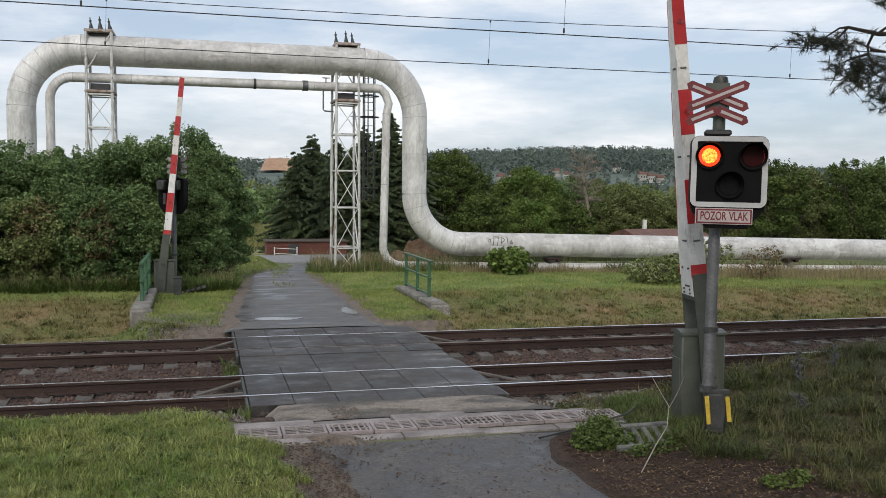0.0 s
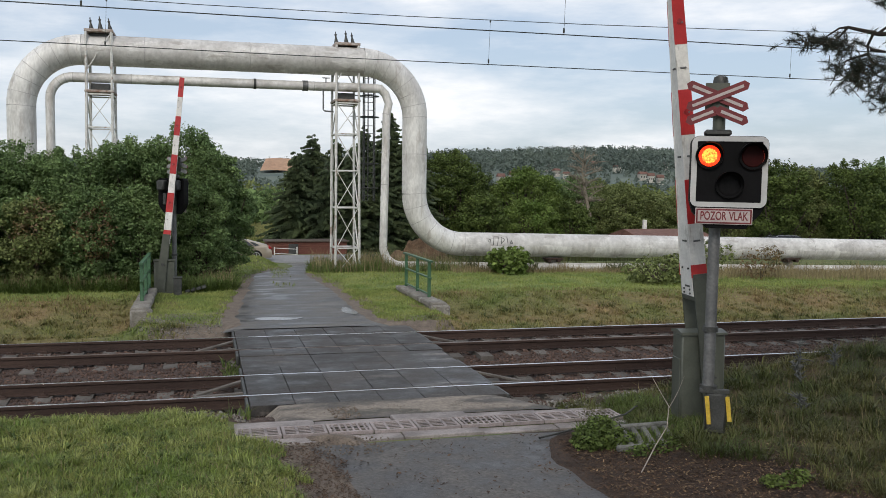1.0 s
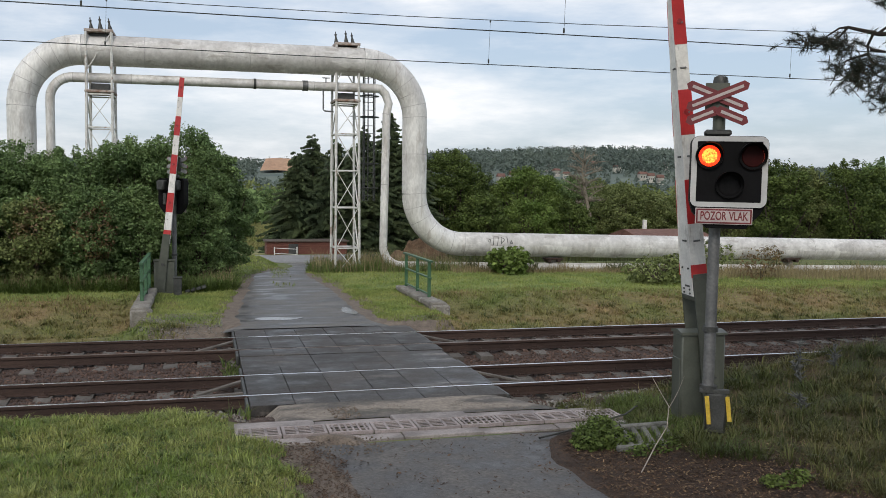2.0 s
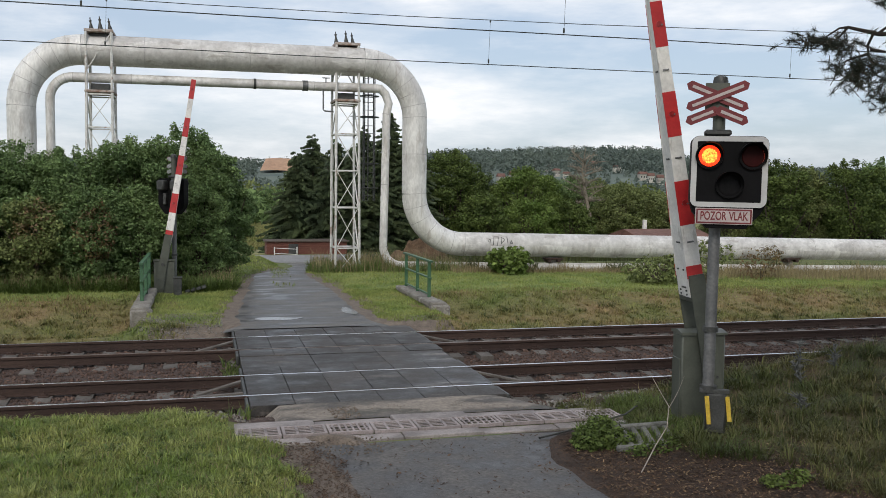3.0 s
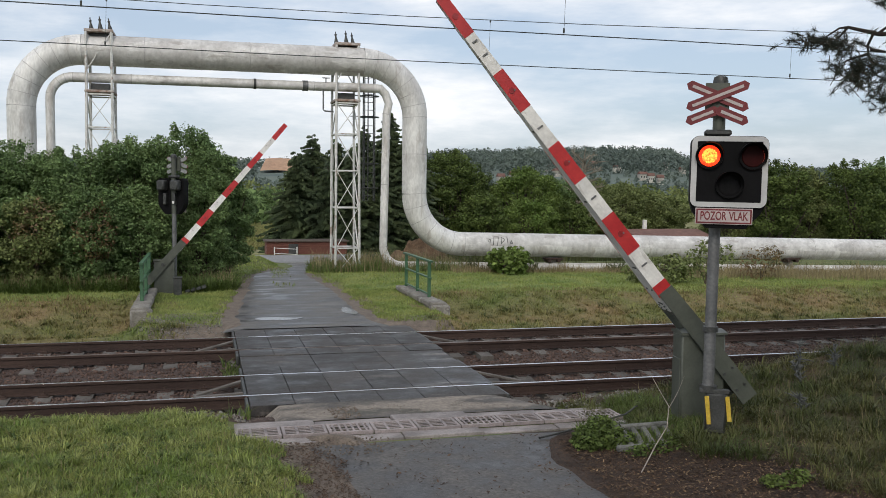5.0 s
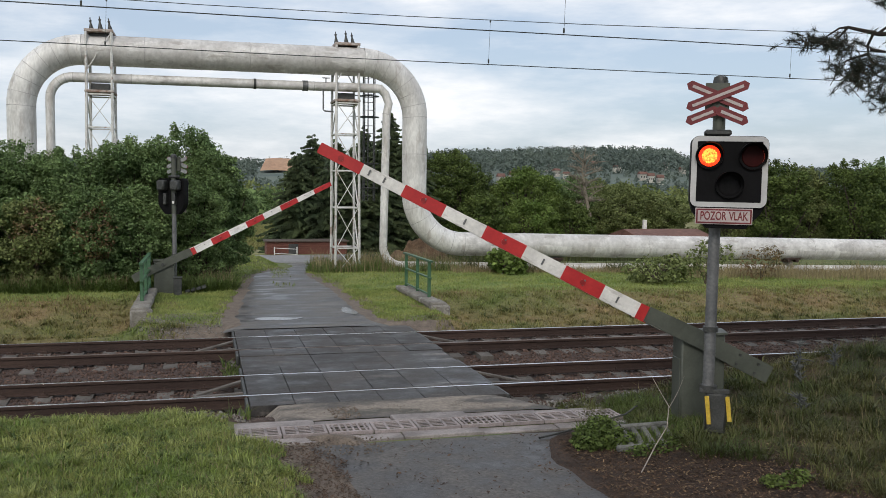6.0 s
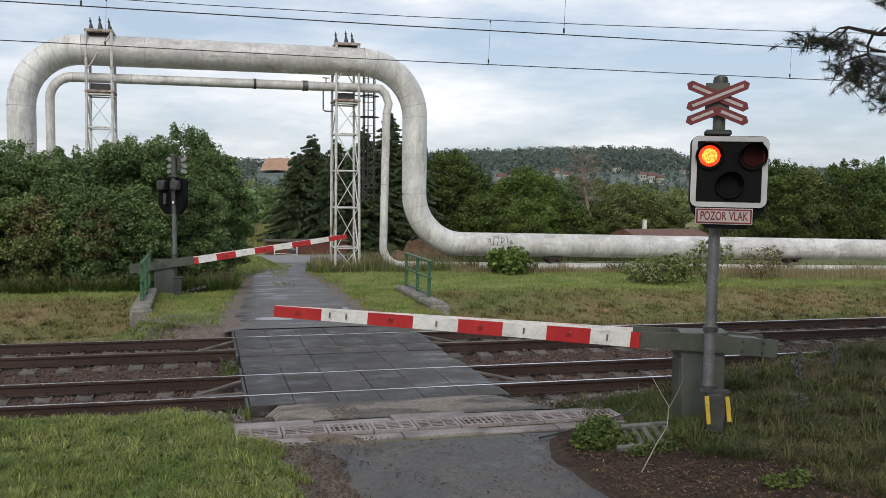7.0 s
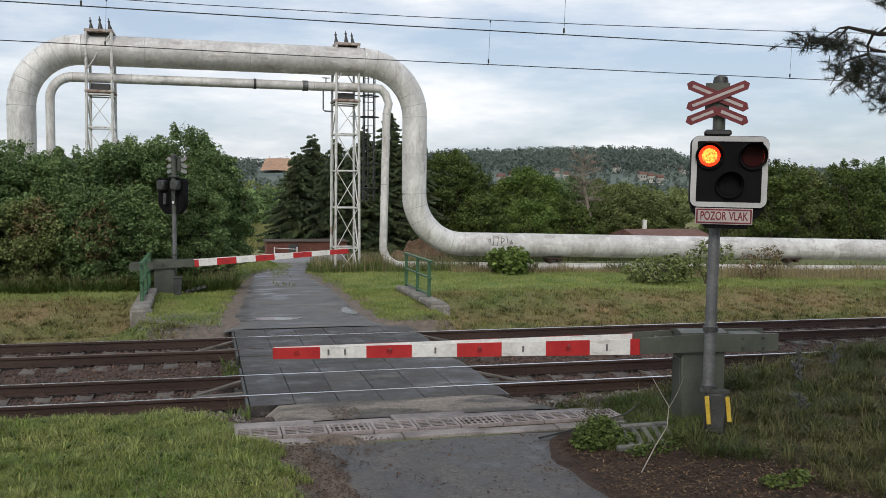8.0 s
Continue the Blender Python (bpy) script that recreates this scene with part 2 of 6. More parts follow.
M["pine_bark"] = mat("dark_pine_bark", (0.014, 0.011, 0.009), (0.028, 0.021, 0.017), 0.95, s1=12, s2=60, bump=0.5)
M["bark"] = mat("brown_bark", (0.05, 0.038, 0.03), (0.085, 0.065, 0.05), 0.9, s1=6, s2=40, bump=0.6)
M["dead_wood"] = mat("bare_grey_wood", (0.15, 0.13, 0.10), (0.24, 0.21, 0.165), 0.9, s1=4, s2=30, bump=0.3)
M["twig"] = mat("pale_dry_twig", (0.24, 0.21, 0.18), (0.34, 0.3, 0.26), 0.9, s1=6, s2=40, bump=0.3)
M["blade"] = mat("green_grass_blades", (0.15, 0.215, 0.045), (0.30, 0.32, 0.10), 0.6, s1=0.9, s2=10, bump=0, grain=0.25, isl=0.4, world_space=True, trans=0.3)
# tree shade over the near bank is put into this darker blade colour
M["blade_bank"] = mat("shade_toned_bank_grass", (0.06, 0.085, 0.02), (0.115, 0.11, 0.036), 0.7, s1=0.8, s2=14, bump=0, grain=0.25, isl=0.45, world_space=True, trans=0.2)
M["cross_back"] = mat("bare_sign_back", (0.18, 0.19, 0.19), (0.27, 0.28, 0.28), 0.5, metal=0.2, s1=6, bump=0.04)
M["grating_grey"] = mat("weathered_grating", (0.085, 0.088, 0.082), (0.16, 0.16, 0.15), 0.9, s1=6, s2=50, bump=0.5)
M["thistle"] = mat("withered_blue_grey_stalks", (0.075, 0.08, 0.078), (0.12, 0.125, 0.12), 0.9, s1=6, s2=30, bump=0)
# base colour lowered to carry the bank's tree shade
M["blade_dark"] = mat("shade_toned_grass_blades", (0.042, 0.060, 0.016), (0.075, 0.084, 0.025), 0.65, s1=0.9, s2=14, bump=0, grain=0.25, isl=0.4, world_space=True, trans=0.25)
M["blade_moss"] = mat("brownish_slope_grass", (0.135, 0.18, 0.042), (0.24, 0.18, 0.08), 0.8, s1=0.38, s2=8, bump=0, grain=0.25, isl=0.45, world_space=True, trans=0.2)
M["blade_dry"] = mat("dry_straw_stalks", (0.2, 0.16, 0.085), (0.3, 0.25, 0.14), 0.8, s1=0.8, s2=10, bump=0, grain=0.25, isl=0.35, world_space=True, trans=0.2)
M["blade_crop"] = mat("yellowish_crop_leaves", (0.15, 0.17, 0.045), (0.24, 0.23, 0.09), 0.7, s1=0.2, s2=3, bump=0, grain=0.25, isl=0.35, world_space=True, trans=0.25)
M["litter_leaf"] = mat("fallen_brown_leaves", (0.041, 0.024, 0.014), (0.083, 0.048, 0.028), 0.9, s1=4, s2=40, bump=0, isl=0.5, world_space=True)
M["litter_pale"] = mat("dry_tan_leaves", (0.135, 0.088, 0.047), (0.208, 0.146, 0.083), 0.9, s1=4, s2=40, bump=0, isl=0.5, world_space=True)
M["blade_mid"] = mat("fresh_bank_grass", (0.081, 0.127, 0.028), (0.127, 0.172, 0.046), 0.65, s1=1.1, s2=14, bump=0, grain=0.25, isl=0.4, world_space=True, trans=0.25)
M["stone"] = mat("reddish_ballast_stone", (0.057, 0.035, 0.028), (0.109, 0.069, 0.053), 0.95, s1=2, s2=40, bump=0.3, isl=0.55, world_space=True)
M["earth"] = mat("bare_brown_earth", (0.13, 0.08, 0.045), (0.2, 0.13, 0.08), 0.95, s1=1, s2=6, bump=0.9, dist=0.08, world_space=True)
M["water"] = mat("shallow_puddle", (0.03, 0.03, 0.03), (0.035, 0.034, 0.033), 0.14, bump=0, grain=0.05)
M["car_gold"] = mat("champagne_car_paint", (0.42, 0.36, 0.29), (0.45, 0.385, 0.31), 0.28, metal=0.6, bump=0, grain=0.03)
M["car_dark"] = mat("dark_blue_car_paint", (0.012, 0.014, 0.02), (0.015, 0.017, 0.024), 0.22, metal=0.3, bump=0, grain=0.03)
M["car_glass"] = mat("tinted_glass", (0.03, 0.034, 0.036), (0.04, 0.044, 0.046), 0.06, bump=0, grain=0.02)
M["tyre"] = mat("tyre_rubber", (0.015, 0.015, 0.015), (0.022, 0.022, 0.022), 0.8, s2=40, bump=0.1)
M["alloy"] = mat("alloy_rim", (0.5, 0.5, 0.5), (0.6, 0.6, 0.6), 0.3, metal=0.9, bump=0, grain=0.05)
M["tail_red"] = mat("red_tail_lens", (0.3, 0.01, 0.012), (0.35, 0.015, 0.015), 0.2, bump=0)
M["roof_tile"] = mat("red_roof_tiles", (0.115, 0.058, 0.045), (0.155, 0.08, 0.062), 0.9, s1=0.3, s2=3, bump=0.2, rnd=0.2)
M["plaster"] = mat("pale_house_plaster", (0.375, 0.360, 0.315), (0.450, 0.435, 0.390), 0.9, s1=0.3, s2=3, bump=0.05, rnd=0.2)
M["plough"] = mat("ploughed_orange_field", (0.34, 0.2, 0.12), (0.42, 0.26, 0.16), 0.95, s1=0.02, s2=0.3, bump=0, world_space=True)


# ---- mesh building ----
class Geo:
    """Vertices and faces of one mesh, with a few rounded building blocks."""
    def __init__(self):
        self.v, self.f = [], []

    def add(self, verts, faces, m=None):
        k = len(self.v)
        self.v += [tuple(m @ Vector(p)) if m else tuple(p) for p in verts]
        self.f += [tuple(k + i for i in face) for face in faces]
        return self

    def box(self, c, s, b=0.0, m=None):
        """A box of centre c and size s with edges chamfered by b."""
        h = [x / 2 for x in s]
        b = min(b, min(h) * 0.8)
        mm = (m or Matrix()) @ Matrix.Translation(c)
        if b <= 0:
            vs = [(x * h[0], y * h[1], z * h[2]) for x in (-1, 1) for y in (-1, 1) for z in (-1, 1)]
            return self.add(vs, [(0, 1, 3, 2), (4, 6, 7, 5), (0, 4, 5, 1), (2, 3, 7, 6), (0, 2, 6, 4), (1, 5, 7, 3)], mm)
        vs, ids = [], {}
        for x in (-1, 1):
            for y in (-1, 1):
                for z in (-1, 1):
                    for a in range(3):
                        p = [x * (h[0] - b), y * (h[1] - b), z * (h[2] - b)]
                        p[a] = (x, y, z)[a] * h[a]
                        ids[x, y, z, a] = len(vs)
                        vs.append(p)
        fs = []
        for a in range(3):
            i, j = (a + 1) % 3, (a + 2) % 3
            for s1 in (-1, 1):
                q = []
                for u, w in ((-1, -1), (1, -1), (1, 1), (-1, 1)):
                    k = [0, 0, 0]
                    k[a], k[i], k[j] = s1, u, w
                    q.append(ids[(*k, a)])
                fs.append(tuple(q) if s1 > 0 else tuple(q[::-1]))
            for u in (-1, 1):
                for w in (-1, 1):
                    q = []
                    for s1, ax in ((-1, i), (1, i), (1, j), (-1, j)):
                        k = [0, 0, 0]
                        k[a], k[i], k[j] = s1, u, w
                        q.append(ids[(*k, ax)])
                    fs.append(tuple(q) if u * w < 0 else tuple(q[::-1]))
        for x in (-1, 1):
            for y in (-1, 1):
                for z in (-1, 1):
                    q = [ids[x, y, z, a] for a in range(3)]
                    fs.append(tuple(q) if x * y * z > 0 else tuple(q[::-1]))
        return self.add(vs, fs, mm)

    def tube(self, path, r, n=12, caps=True):
        """A round tube along a path; r is one radius or one for each point."""
        pts = [Vector(p) for p in path]
        rs = [r] * len(pts) if isinstance(r, (int, float)) else list(r)
        k, up = len(self.v), None
        for i, p in enumerate(pts):
            d = (pts[min(i + 1, len(pts) - 1)] - pts[max(i - 1, 0)]).normalized()
            if up is None:
                up = d.orthogonal().normalized()
            up = (up - d * up.dot(d)).normalized()
            side = d.cross(up)
            for j in range(n):
                a = 2 * math.pi * j / n
                self.v.append(tuple(p + (up * math.cos(a) + side * math.sin(a)) * rs[i]))
        for i in range(len(pts) - 1):
            for j in range(n):
                a, b = k + i * n + j, k + i * n + (j + 1) % n
                self.f.append((a, b, b + n, a + n))
        if caps:
            self.f.append(tuple(k + j for j in range(n))[::-1])
            self.f.append(tuple(k + (len(pts) - 1) * n + j for j in range(n)))
        return self

    def prism(self, outline, axis, a, b, m=None):
        """An outline in the plane across an axis (0, 1, 2), drawn out from a to b along it."""
        n = len(outline)
        def put(p, t):
            q = [0, 0, 0]
            q[axis], q[(axis + 1) % 3], q[(axis + 2) % 3] = t, p[0], p[1]
            return q
        vs = [put(p, a) for p in outline] + [put(p, b) for p in outline]
        fs = [tuple(range(n))[::-1], tuple(range(n, 2 * n))] + [(i, (i + 1) % n, n + (i + 1) % n, n + i) for i in range(n)]
        return self.add(vs, fs, m)

    def bar(self, p, q, w, t=None):
        """A square-edged bar from p to q."""
        p, q = Vector(p), Vector(q)
        d = q - p
        m = Matrix.Translation((p + q) / 2) @ d.to_track_quat("X", "Z").to_matrix().to_4x4()
        return self.box((0, 0, 0), (d.length, w, t or w), min(w, t or w) * 0.12, m)

    def mesh(self, name, smooth=40):
        me = bpy.data.meshes.new(name)
        me.from_pydata(self.v, [], self.f)
        if smooth:
            me.shade_smooth()
            me.set_sharp_from_angle(angle=radians(smooth))
        return me


def part(name, geo, material, parent=None, label="", m=None, smooth=40):
    me = geo if isinstance(geo, bpy.types.Mesh) else geo.mesh(name, smooth)
    if material is not None and not me.materials:
        me.materials.append(material)
    ob = new(name, me)
    if parent is not None:
        ob.parent = parent
    if m is not None:
        ob.matrix_basis = m
    return tagged(ob, label) if label else ob


def thing(name, m, label, category, group="", kind=""):
    ob = new(name)
    ob.empty_display_size = 0.2
    ob.matrix_basis = m
    return tagged(ob, label, category, group, kind)


def quick_mesh(name, verts, faces, material, indices=None):
    """A mesh from numpy arrays: verts (n, 3), faces (m, 3 or 4)."""
    me = bpy.data.meshes.new(name)
    verts, faces = np.asarray(verts, np.float32), np.asarray(faces, np.int32)
    k = faces.shape[1]
    me.vertices.add(len(verts))
    me.vertices.foreach_set("co", verts.ravel())
    me.loops.add(faces.size)
    me.loops.foreach_set("vertex_index", faces.ravel())
    me.polygons.add(len(faces))
    me.polygons.foreach_set("loop_start", np.arange(0, faces.size, k, dtype=np.int32))
    for one in material if isinstance(material, (list, tuple)) else [material]:
        me.materials.append(one)
    if indices is not None:
        me.polygons.foreach_set("material_index", np.asarray(indices, np.int32))
    me.update(calc_edges=True)
    return me


# ---- ground ----
def step(a, b, x):
    t = np.clip((x - a) / (b - a), 0, 1)
    return t * t * (3 - 2 * t)


def wave(x, y, k):
    """Smooth unevenness of about plus or minus one, k bumps a metre."""
    return (np.sin(x * k * 6.1 + 1.3 * np.sin(y * k * 4.3)) + np.sin(y * k * 5.3 + 1.7 * np.sin(x * k * 3.1 + 1)) + np.sin((x + y) * k * 9.7 + 2)) / 3


RIDGE_T = [-0.45, -0.2, -0.16, 0.0, 0.1, 0.17, 0.24, 0.28, 0.33, 0.42, 0.6]
RIDGE_EL = [0.02, 0.022, 0.024, 0.033, 0.036, 0.039, 0.036, 0.024, 0.018, 0.016, 0.016]


def ground_z(x, y):
    x, y = np.asarray(x, float), np.asarray(y, float)
    z = np.zeros(np.broadcast(x, y).shape)
    # near side: banks beside the road
    near = 1 - step(11.8, 12.9, y)
    left = 1 - step(0.1, 1.25, x + 0.12 * wave(x, y, 0.3))
    shift = 1.0 * step(10.3, 10.9, y)
    right = step(4.6 + shift, 6.2 + shift * 0.6, x)
    z += near * left * (0.17 + 0.05 * wave(x, y, 0.25)) * (1 - step(10.9, 11.6, y) * step(-0.4, 0.4, x))
    z += near * right * (0.22 + 0.5 * step(6.4, 10.0, x) + 0.05 * wave(x, y, 0.3))
    # track bed
    bed = step(12.6, 13.15, y) * (1 - step(20.2, 20.9, y))
    z += bed * (-0.215 + 0.025 * wave(x, y, 0.9))
    z += -0.07 * step(10.85, 11.1, y) * (1 - step(20.0, 20.4, y)) * step(0.2, 0.5, x) * (1 - step(5.5, 5.9, x))
    # ditch on the far side, culverted under the road
    off = np.maximum(1 - step(-2.0, -1.3, x), step(5.7, 6.2, x))
    prof = -0.35 * step(20.4, 21.2, y) - 0.4 * step(21.2, 22.4, y) + 0.75 * step(22.6, 27.2, y)
    z += np.where((y > 20.4) & (y < 27.2), prof * off, 0)
    z += step(20.6, 22, y) * (1 - step(34, 40, y)) * (0.04 * wave(x, y, 0.15)) * (1 - step(0.2, 0.8, x) * (1 - step(3.9, 4.4, x)))
    z += -0.021 * np.clip(x - 9, 0, 60) * step(24.5, 30, y) * (1 - step(45, 58, y))
    z += 0.55 * np.exp(-((y - 47) / 7.0) ** 2) * (1 - step(2.4, 4.0, x))
    # fall to the main road, valley floor, hills
    z += -1.72 * np.clip((y - 33) / 25.5, 0, 1) - 0.4 * step(66, 76, y)
    dist = np.hypot(x, y) + 1e-6
    t = (0.967 * x - 0.253 * y) / np.maximum(0.253 * x + 0.967 * y, 1e-3)
    crest = np.interp(np.where(y > 0, t, -0.4), RIDGE_T, RIDGE_EL)
    z += step(330, 1500, dist) * (crest * 1500 + 3) * (1 + 0.05 * np.sin(x * 0.011) * np.sin(y * 0.013)) * (1 - 0.4 * step(1600, 3000, dist))
    return z


def build_ground():
    def axis(lo, hi, fine, far):
        mid = list(np.arange(lo, hi + 1e-6, fine))
        up, down, s = [], [], fine
        a, b = hi, lo
        while a < far:
            s *= 1.16
            a += s
            b -= s
            up.append(a)
            down.append(b)
        return np.array(down[::-1] + mid + up)
    xs, ys = axis(-10, 24, 0.17, 3300), axis(4, 36, 0.17, 3300)
    X, Y = np.meshgrid(xs, ys)
    V = np.stack([X, Y, ground_z(X, Y)], -1).reshape(-1, 3)
    nx, ny = len(xs), len(ys)
    i = (np.arange(ny - 1)[:, None] * nx + np.arange(nx - 1)[None]).ravel()
    Fc = np.stack([i, i + 1, i + nx + 1, i + nx], 1)
    cx, cy = V[Fc].mean(1)[:, 0], V[Fc].mean(1)[:, 1]
    wob = 0.25 * wave(cx, cy, 0.3)
    idx = np.zeros(len(Fc), int)
    idx[(cy > 26.6 + wob) & (cy < 36)] = 1
    idx[(cy > 20.1) & (cy < 26.6 + wob) & ((cx < -0.6 + wob) | (cx > 5.4 + wob))] = 2
    idx[(cy > 20.1) & (cy < 26.6 + wob) & (cx > -0.6 + wob) & (cx < 5.4 + wob)] = 1
    idx[(cy > 20.1) & (cy < 21.9 + wob) & (cx > -1.2 + wob) & (cx < 5.6 + wob)] = 7
    idx[(cy > 12.35) & (cy < 20.1 + wob * 0.3)] = 3
    idx[(cy < 12.2) & (cx > 5.0 + wob)] = 8
    idx[(cy < 10.9) & (cx > 3.7) & (cx < 6.2 + wob - 0.25 * (cy - 8))] = 4
    lane = (cx > np.interp(cy, [20, 24.5, 30, 33, 40], [0.1, 0.3, 0.9, 1.3, 2.8]) + wob * 0.6) & (cx < np.interp(cy, [20, 28, 34, 40], [4.45, 4.35, 4.05, 5.0]) + wob * 0.6)
    idx[(cy > 20.3) & (cy < 40) & lane] = 7
    idx[(cy < 10.95) & (cx > 0.7 + wob * 0.4) & (cx < 1.7)] = 7
    idx[(cy > 68) & (cy < 330)] = 5
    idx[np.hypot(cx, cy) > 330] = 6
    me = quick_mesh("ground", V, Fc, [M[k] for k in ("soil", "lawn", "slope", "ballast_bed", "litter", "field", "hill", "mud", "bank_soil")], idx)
    me.shade_smooth()
    tagged(new("ground", me), "grass, ballast and fields reaching to wooded hills", "ground", kind="structure")


build_ground()


def strip(name, left, right, y0, y1, material, label, z=0.012, dy=0.25, across=10, rag=0.08, category="road", drop=0.05):
    """A slab of road between two ragged edges given as (y, x) pairs, lying on the ground."""
    ys = np.arange(y0, y1 + 1e-6, dy)
    la = np.interp(ys, [p[0] for p in left], [p[1] for p in left]) + rag * wave(ys * 0.7, ys * 0 + 2, 0.9)
    ra = np.interp(ys, [p[0] for p in right], [p[1] for p in right]) + rag * wave(ys * 0.9, ys * 0 + 7, 0.8)
    V, Fc = [], []
    for j, y in enumerate(ys):
        for k in range(across + 1):
            u = k / across
            x = la[j] + (ra[j] - la[j]) * u
            edge = min(u, 1 - u) * 2
            gz = float(ground_z(x, y)) if y > 21 or y < 10 else 0.0
            V.append((x, y, gz + z + 0.03 * min(1, edge * 3) - (drop if k in (0, across) else 0)))
    n = across + 1
    for j in range(len(ys) - 1):
        for k in range(across):
            a = j * n + k
            Fc.append((a, a + 1, a + n + 1, a + n))
    me = quick_mesh(name, V, Fc, material)
    me.shade_smooth()
    return tagged(new(name, me), label, category, kind="structure")


strip("road", [(-30, 1.6), (8.3, 1.35), (9.9, 1.15), (10.9, 0.75)], [(-30, 4.4), (8.3, 4.2), (9.5, 4.12), (10.4, 4.35), (10.9, 5.0)], -30, 10.9, M["asphalt"], "damp grey asphalt lane leading to the level crossing", z=-0.012)
strip("road", [(20.2, 0.45), (22, 0.4), (24.5, 0.62), (30, 1.2), (33, 1.6), (36, 2.35), (40, 3.2), (50, 4.6), (59, 4.6)], [(20.2, 4.15), (23, 4.05), (28, 4.05), (32, 3.75), (34, 3.75), (40, 4.7), (50, 6.3), (59, 8.4)], 20.15, 59.2, M["asphalt_far"], "cracked wet asphalt lane beyond the tracks", z=-0.015)
g = Geo()
g.box((-20, 62.4, -1.71), (460, 6.6, 0.06), 0.01)
tagged(part("road", g, M["asphalt_dry"]), "straight grey main road across the lane's end", "road", kind="structure")
strip("pavement", [(12, 0.55), (13.0, 0.62)], [(12, 5.3), (13.0, 4.6)], 11.97, 13.0, M["dirt"], "sandy dirty concrete apron before the rails", z=-0.018, rag=0.02, drop=0.3)


# ---- railway ----
RAILS = (13.70, 15.20, 17.65, 19.15)
CROSS_L, CROSS_R = 0.62, 4.42
XA, XB = -9.0, 27.0


def build_track(y_near, y_far, shiny):
    track = thing("railway_track", pose(0, 0, 0), "rusty steel rails on concrete sleepers in stone ballast", "railway track", "railway tracks")
    prof = [(-0.075, -0.172), (0.075, -0.172), (0.075, -0.162), (0.012, -0.145), (0.009, -0.05), (0.035, -0.04), (0.036, -0.008), (0.028, 0), (-0.028, 0), (-0.036, -0.008), (-0.035, -0.04), (-0.009, -0.05), (-0.012, -0.145), (-0.075, -0.162)]
    for y, bright in ((y_near, shiny[0]), (y_far, shiny[1])):
        g = Geo().prism([(p[0] + y, p[1]) for p in prof], 0, -140, 160)
        rail = part("rail", g, M["rust"], track, smooth=25)
        g = Geo().box((10, y, 0.002), (300, 0.052, 0.006), 0.002)
        part("running_surface", g, M["polished" if bright else "dull_steel"], rail, "bright polished running surface" if bright else "dull worn running surface")
    mid = (y_near + y_far) / 2
    so = [(-1.3, -0.4), (1.3, -0.4), (1.3, -0.195), (1.05, -0.185), (0.5, -0.185), (0.3, -0.21), (-0.3, -0.21), (-0.5, -0.185), (-1.05, -0.185), (-1.3, -0.195)]
    sl = Geo().prism(so, 0, -0.125, 0.125).mesh("sleeper", 25)
    sl.materials.append(M["sleeper"])
    xs = [x for x in np.arange(XA, XB, 0.6)]
    for x in xs:
        if CROSS_L < x < CROSS_R:
            continue
        part("sleeper", sl, None, track, m=pose(x, mid, 0))
    far = Geo()
    for x in list(np.arange(-60, XA - 0.3, 0.6)) + list(np.arange(xs[-1] + 0.6, 90, 0.6)):
        far.prism(so, 0, x - 0.125, x + 0.125, pose(0, mid, 0))
    tagged(part("sleeper_row", far, M["sleeper"], track), kind="stuff")
    clips = Geo()
    for x in xs:
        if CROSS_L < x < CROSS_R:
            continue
        for y in (y_near, y_far):
            clips.box((x, y, -0.176), (0.16, 0.34, 0.02), 0.005)
            for s in (-1, 1):
                clips.box((x, y + s * 0.1, -0.155), (0.1, 0.05, 0.04), 0.012)
                clips.tube([(x, y + s * 0.11, -0.14), (x, y + s * 0.11, -0.095)], 0.014, 6)
    tagged(part("rail_fastening", clips, M["rust"], track, "rusty bolted rail fastenings"), kind="stuff")
    return track


build_track(RAILS[0], RAILS[1], (1, 1))
build_track(RAILS[2], RAILS[3], (0, 1))


def build_crossing():
    cross = thing("level_crossing_deck", pose(0, 0, 0), "dark rubber panels laid between and beside the rails", "crossing deck")
    rows = [(13.0, 13.645, 6), (13.765, 15.145, 6), (15.255, 15.9, 6), (15.915, 16.925, 3), (16.94, 17.59, 6), (17.72, 19.09, 6), (19.21, 20.1, 6)]
    for a, b, n in rows:
        w = (CROSS_R - CROSS_L) / n
        me = Geo().box((0, 0, -0.075), (w - 0.006, b - a, 0.15), 0.006).mesh("panel")
        me.materials.append(M["rubber"])
        for k in range(n):
            part("panel", me, None, cross, m=pose(CROSS_L + (k + 0.5) * w, (a + b) / 2, 0.001 + 0.006 * random.random() - (0.012 if n == 3 else 0), 0.25 * (random.random() - 0.5), 0.25 * (random.random() - 0.5)))
    # steel end plates at both sides of the deck
    for x, s in ((CROSS_L - 0.03, -1), (CROSS_R + 0.03, 1)):
        for y0, y1 in ((13.0, 13.62), (13.79, 15.12), (15.27, 15.9), (17.0, 17.57), (17.74, 19.07), (19.24, 20.0)):
            part("end_plate", Geo().box((x, (y0 + y1) / 2, -0.085), (0.05, y1 - y0, 0.16), 0.01), M["dark_steel"], cross)
        for ya in (14.45, 18.4):
            h = Geo().bar((x, ya - 0.45, -0.03), (x + s * 0.75, ya - 0.05, -0.15), 0.09, 0.035)
            h.bar((x, ya + 0.45, -0.03), (x + s * 0.75, ya + 0.05, -0.15), 0.09, 0.035)
            part("deflector", h, M["sleeper"], cross, "grey wooden deflector bars")


build_crossing()


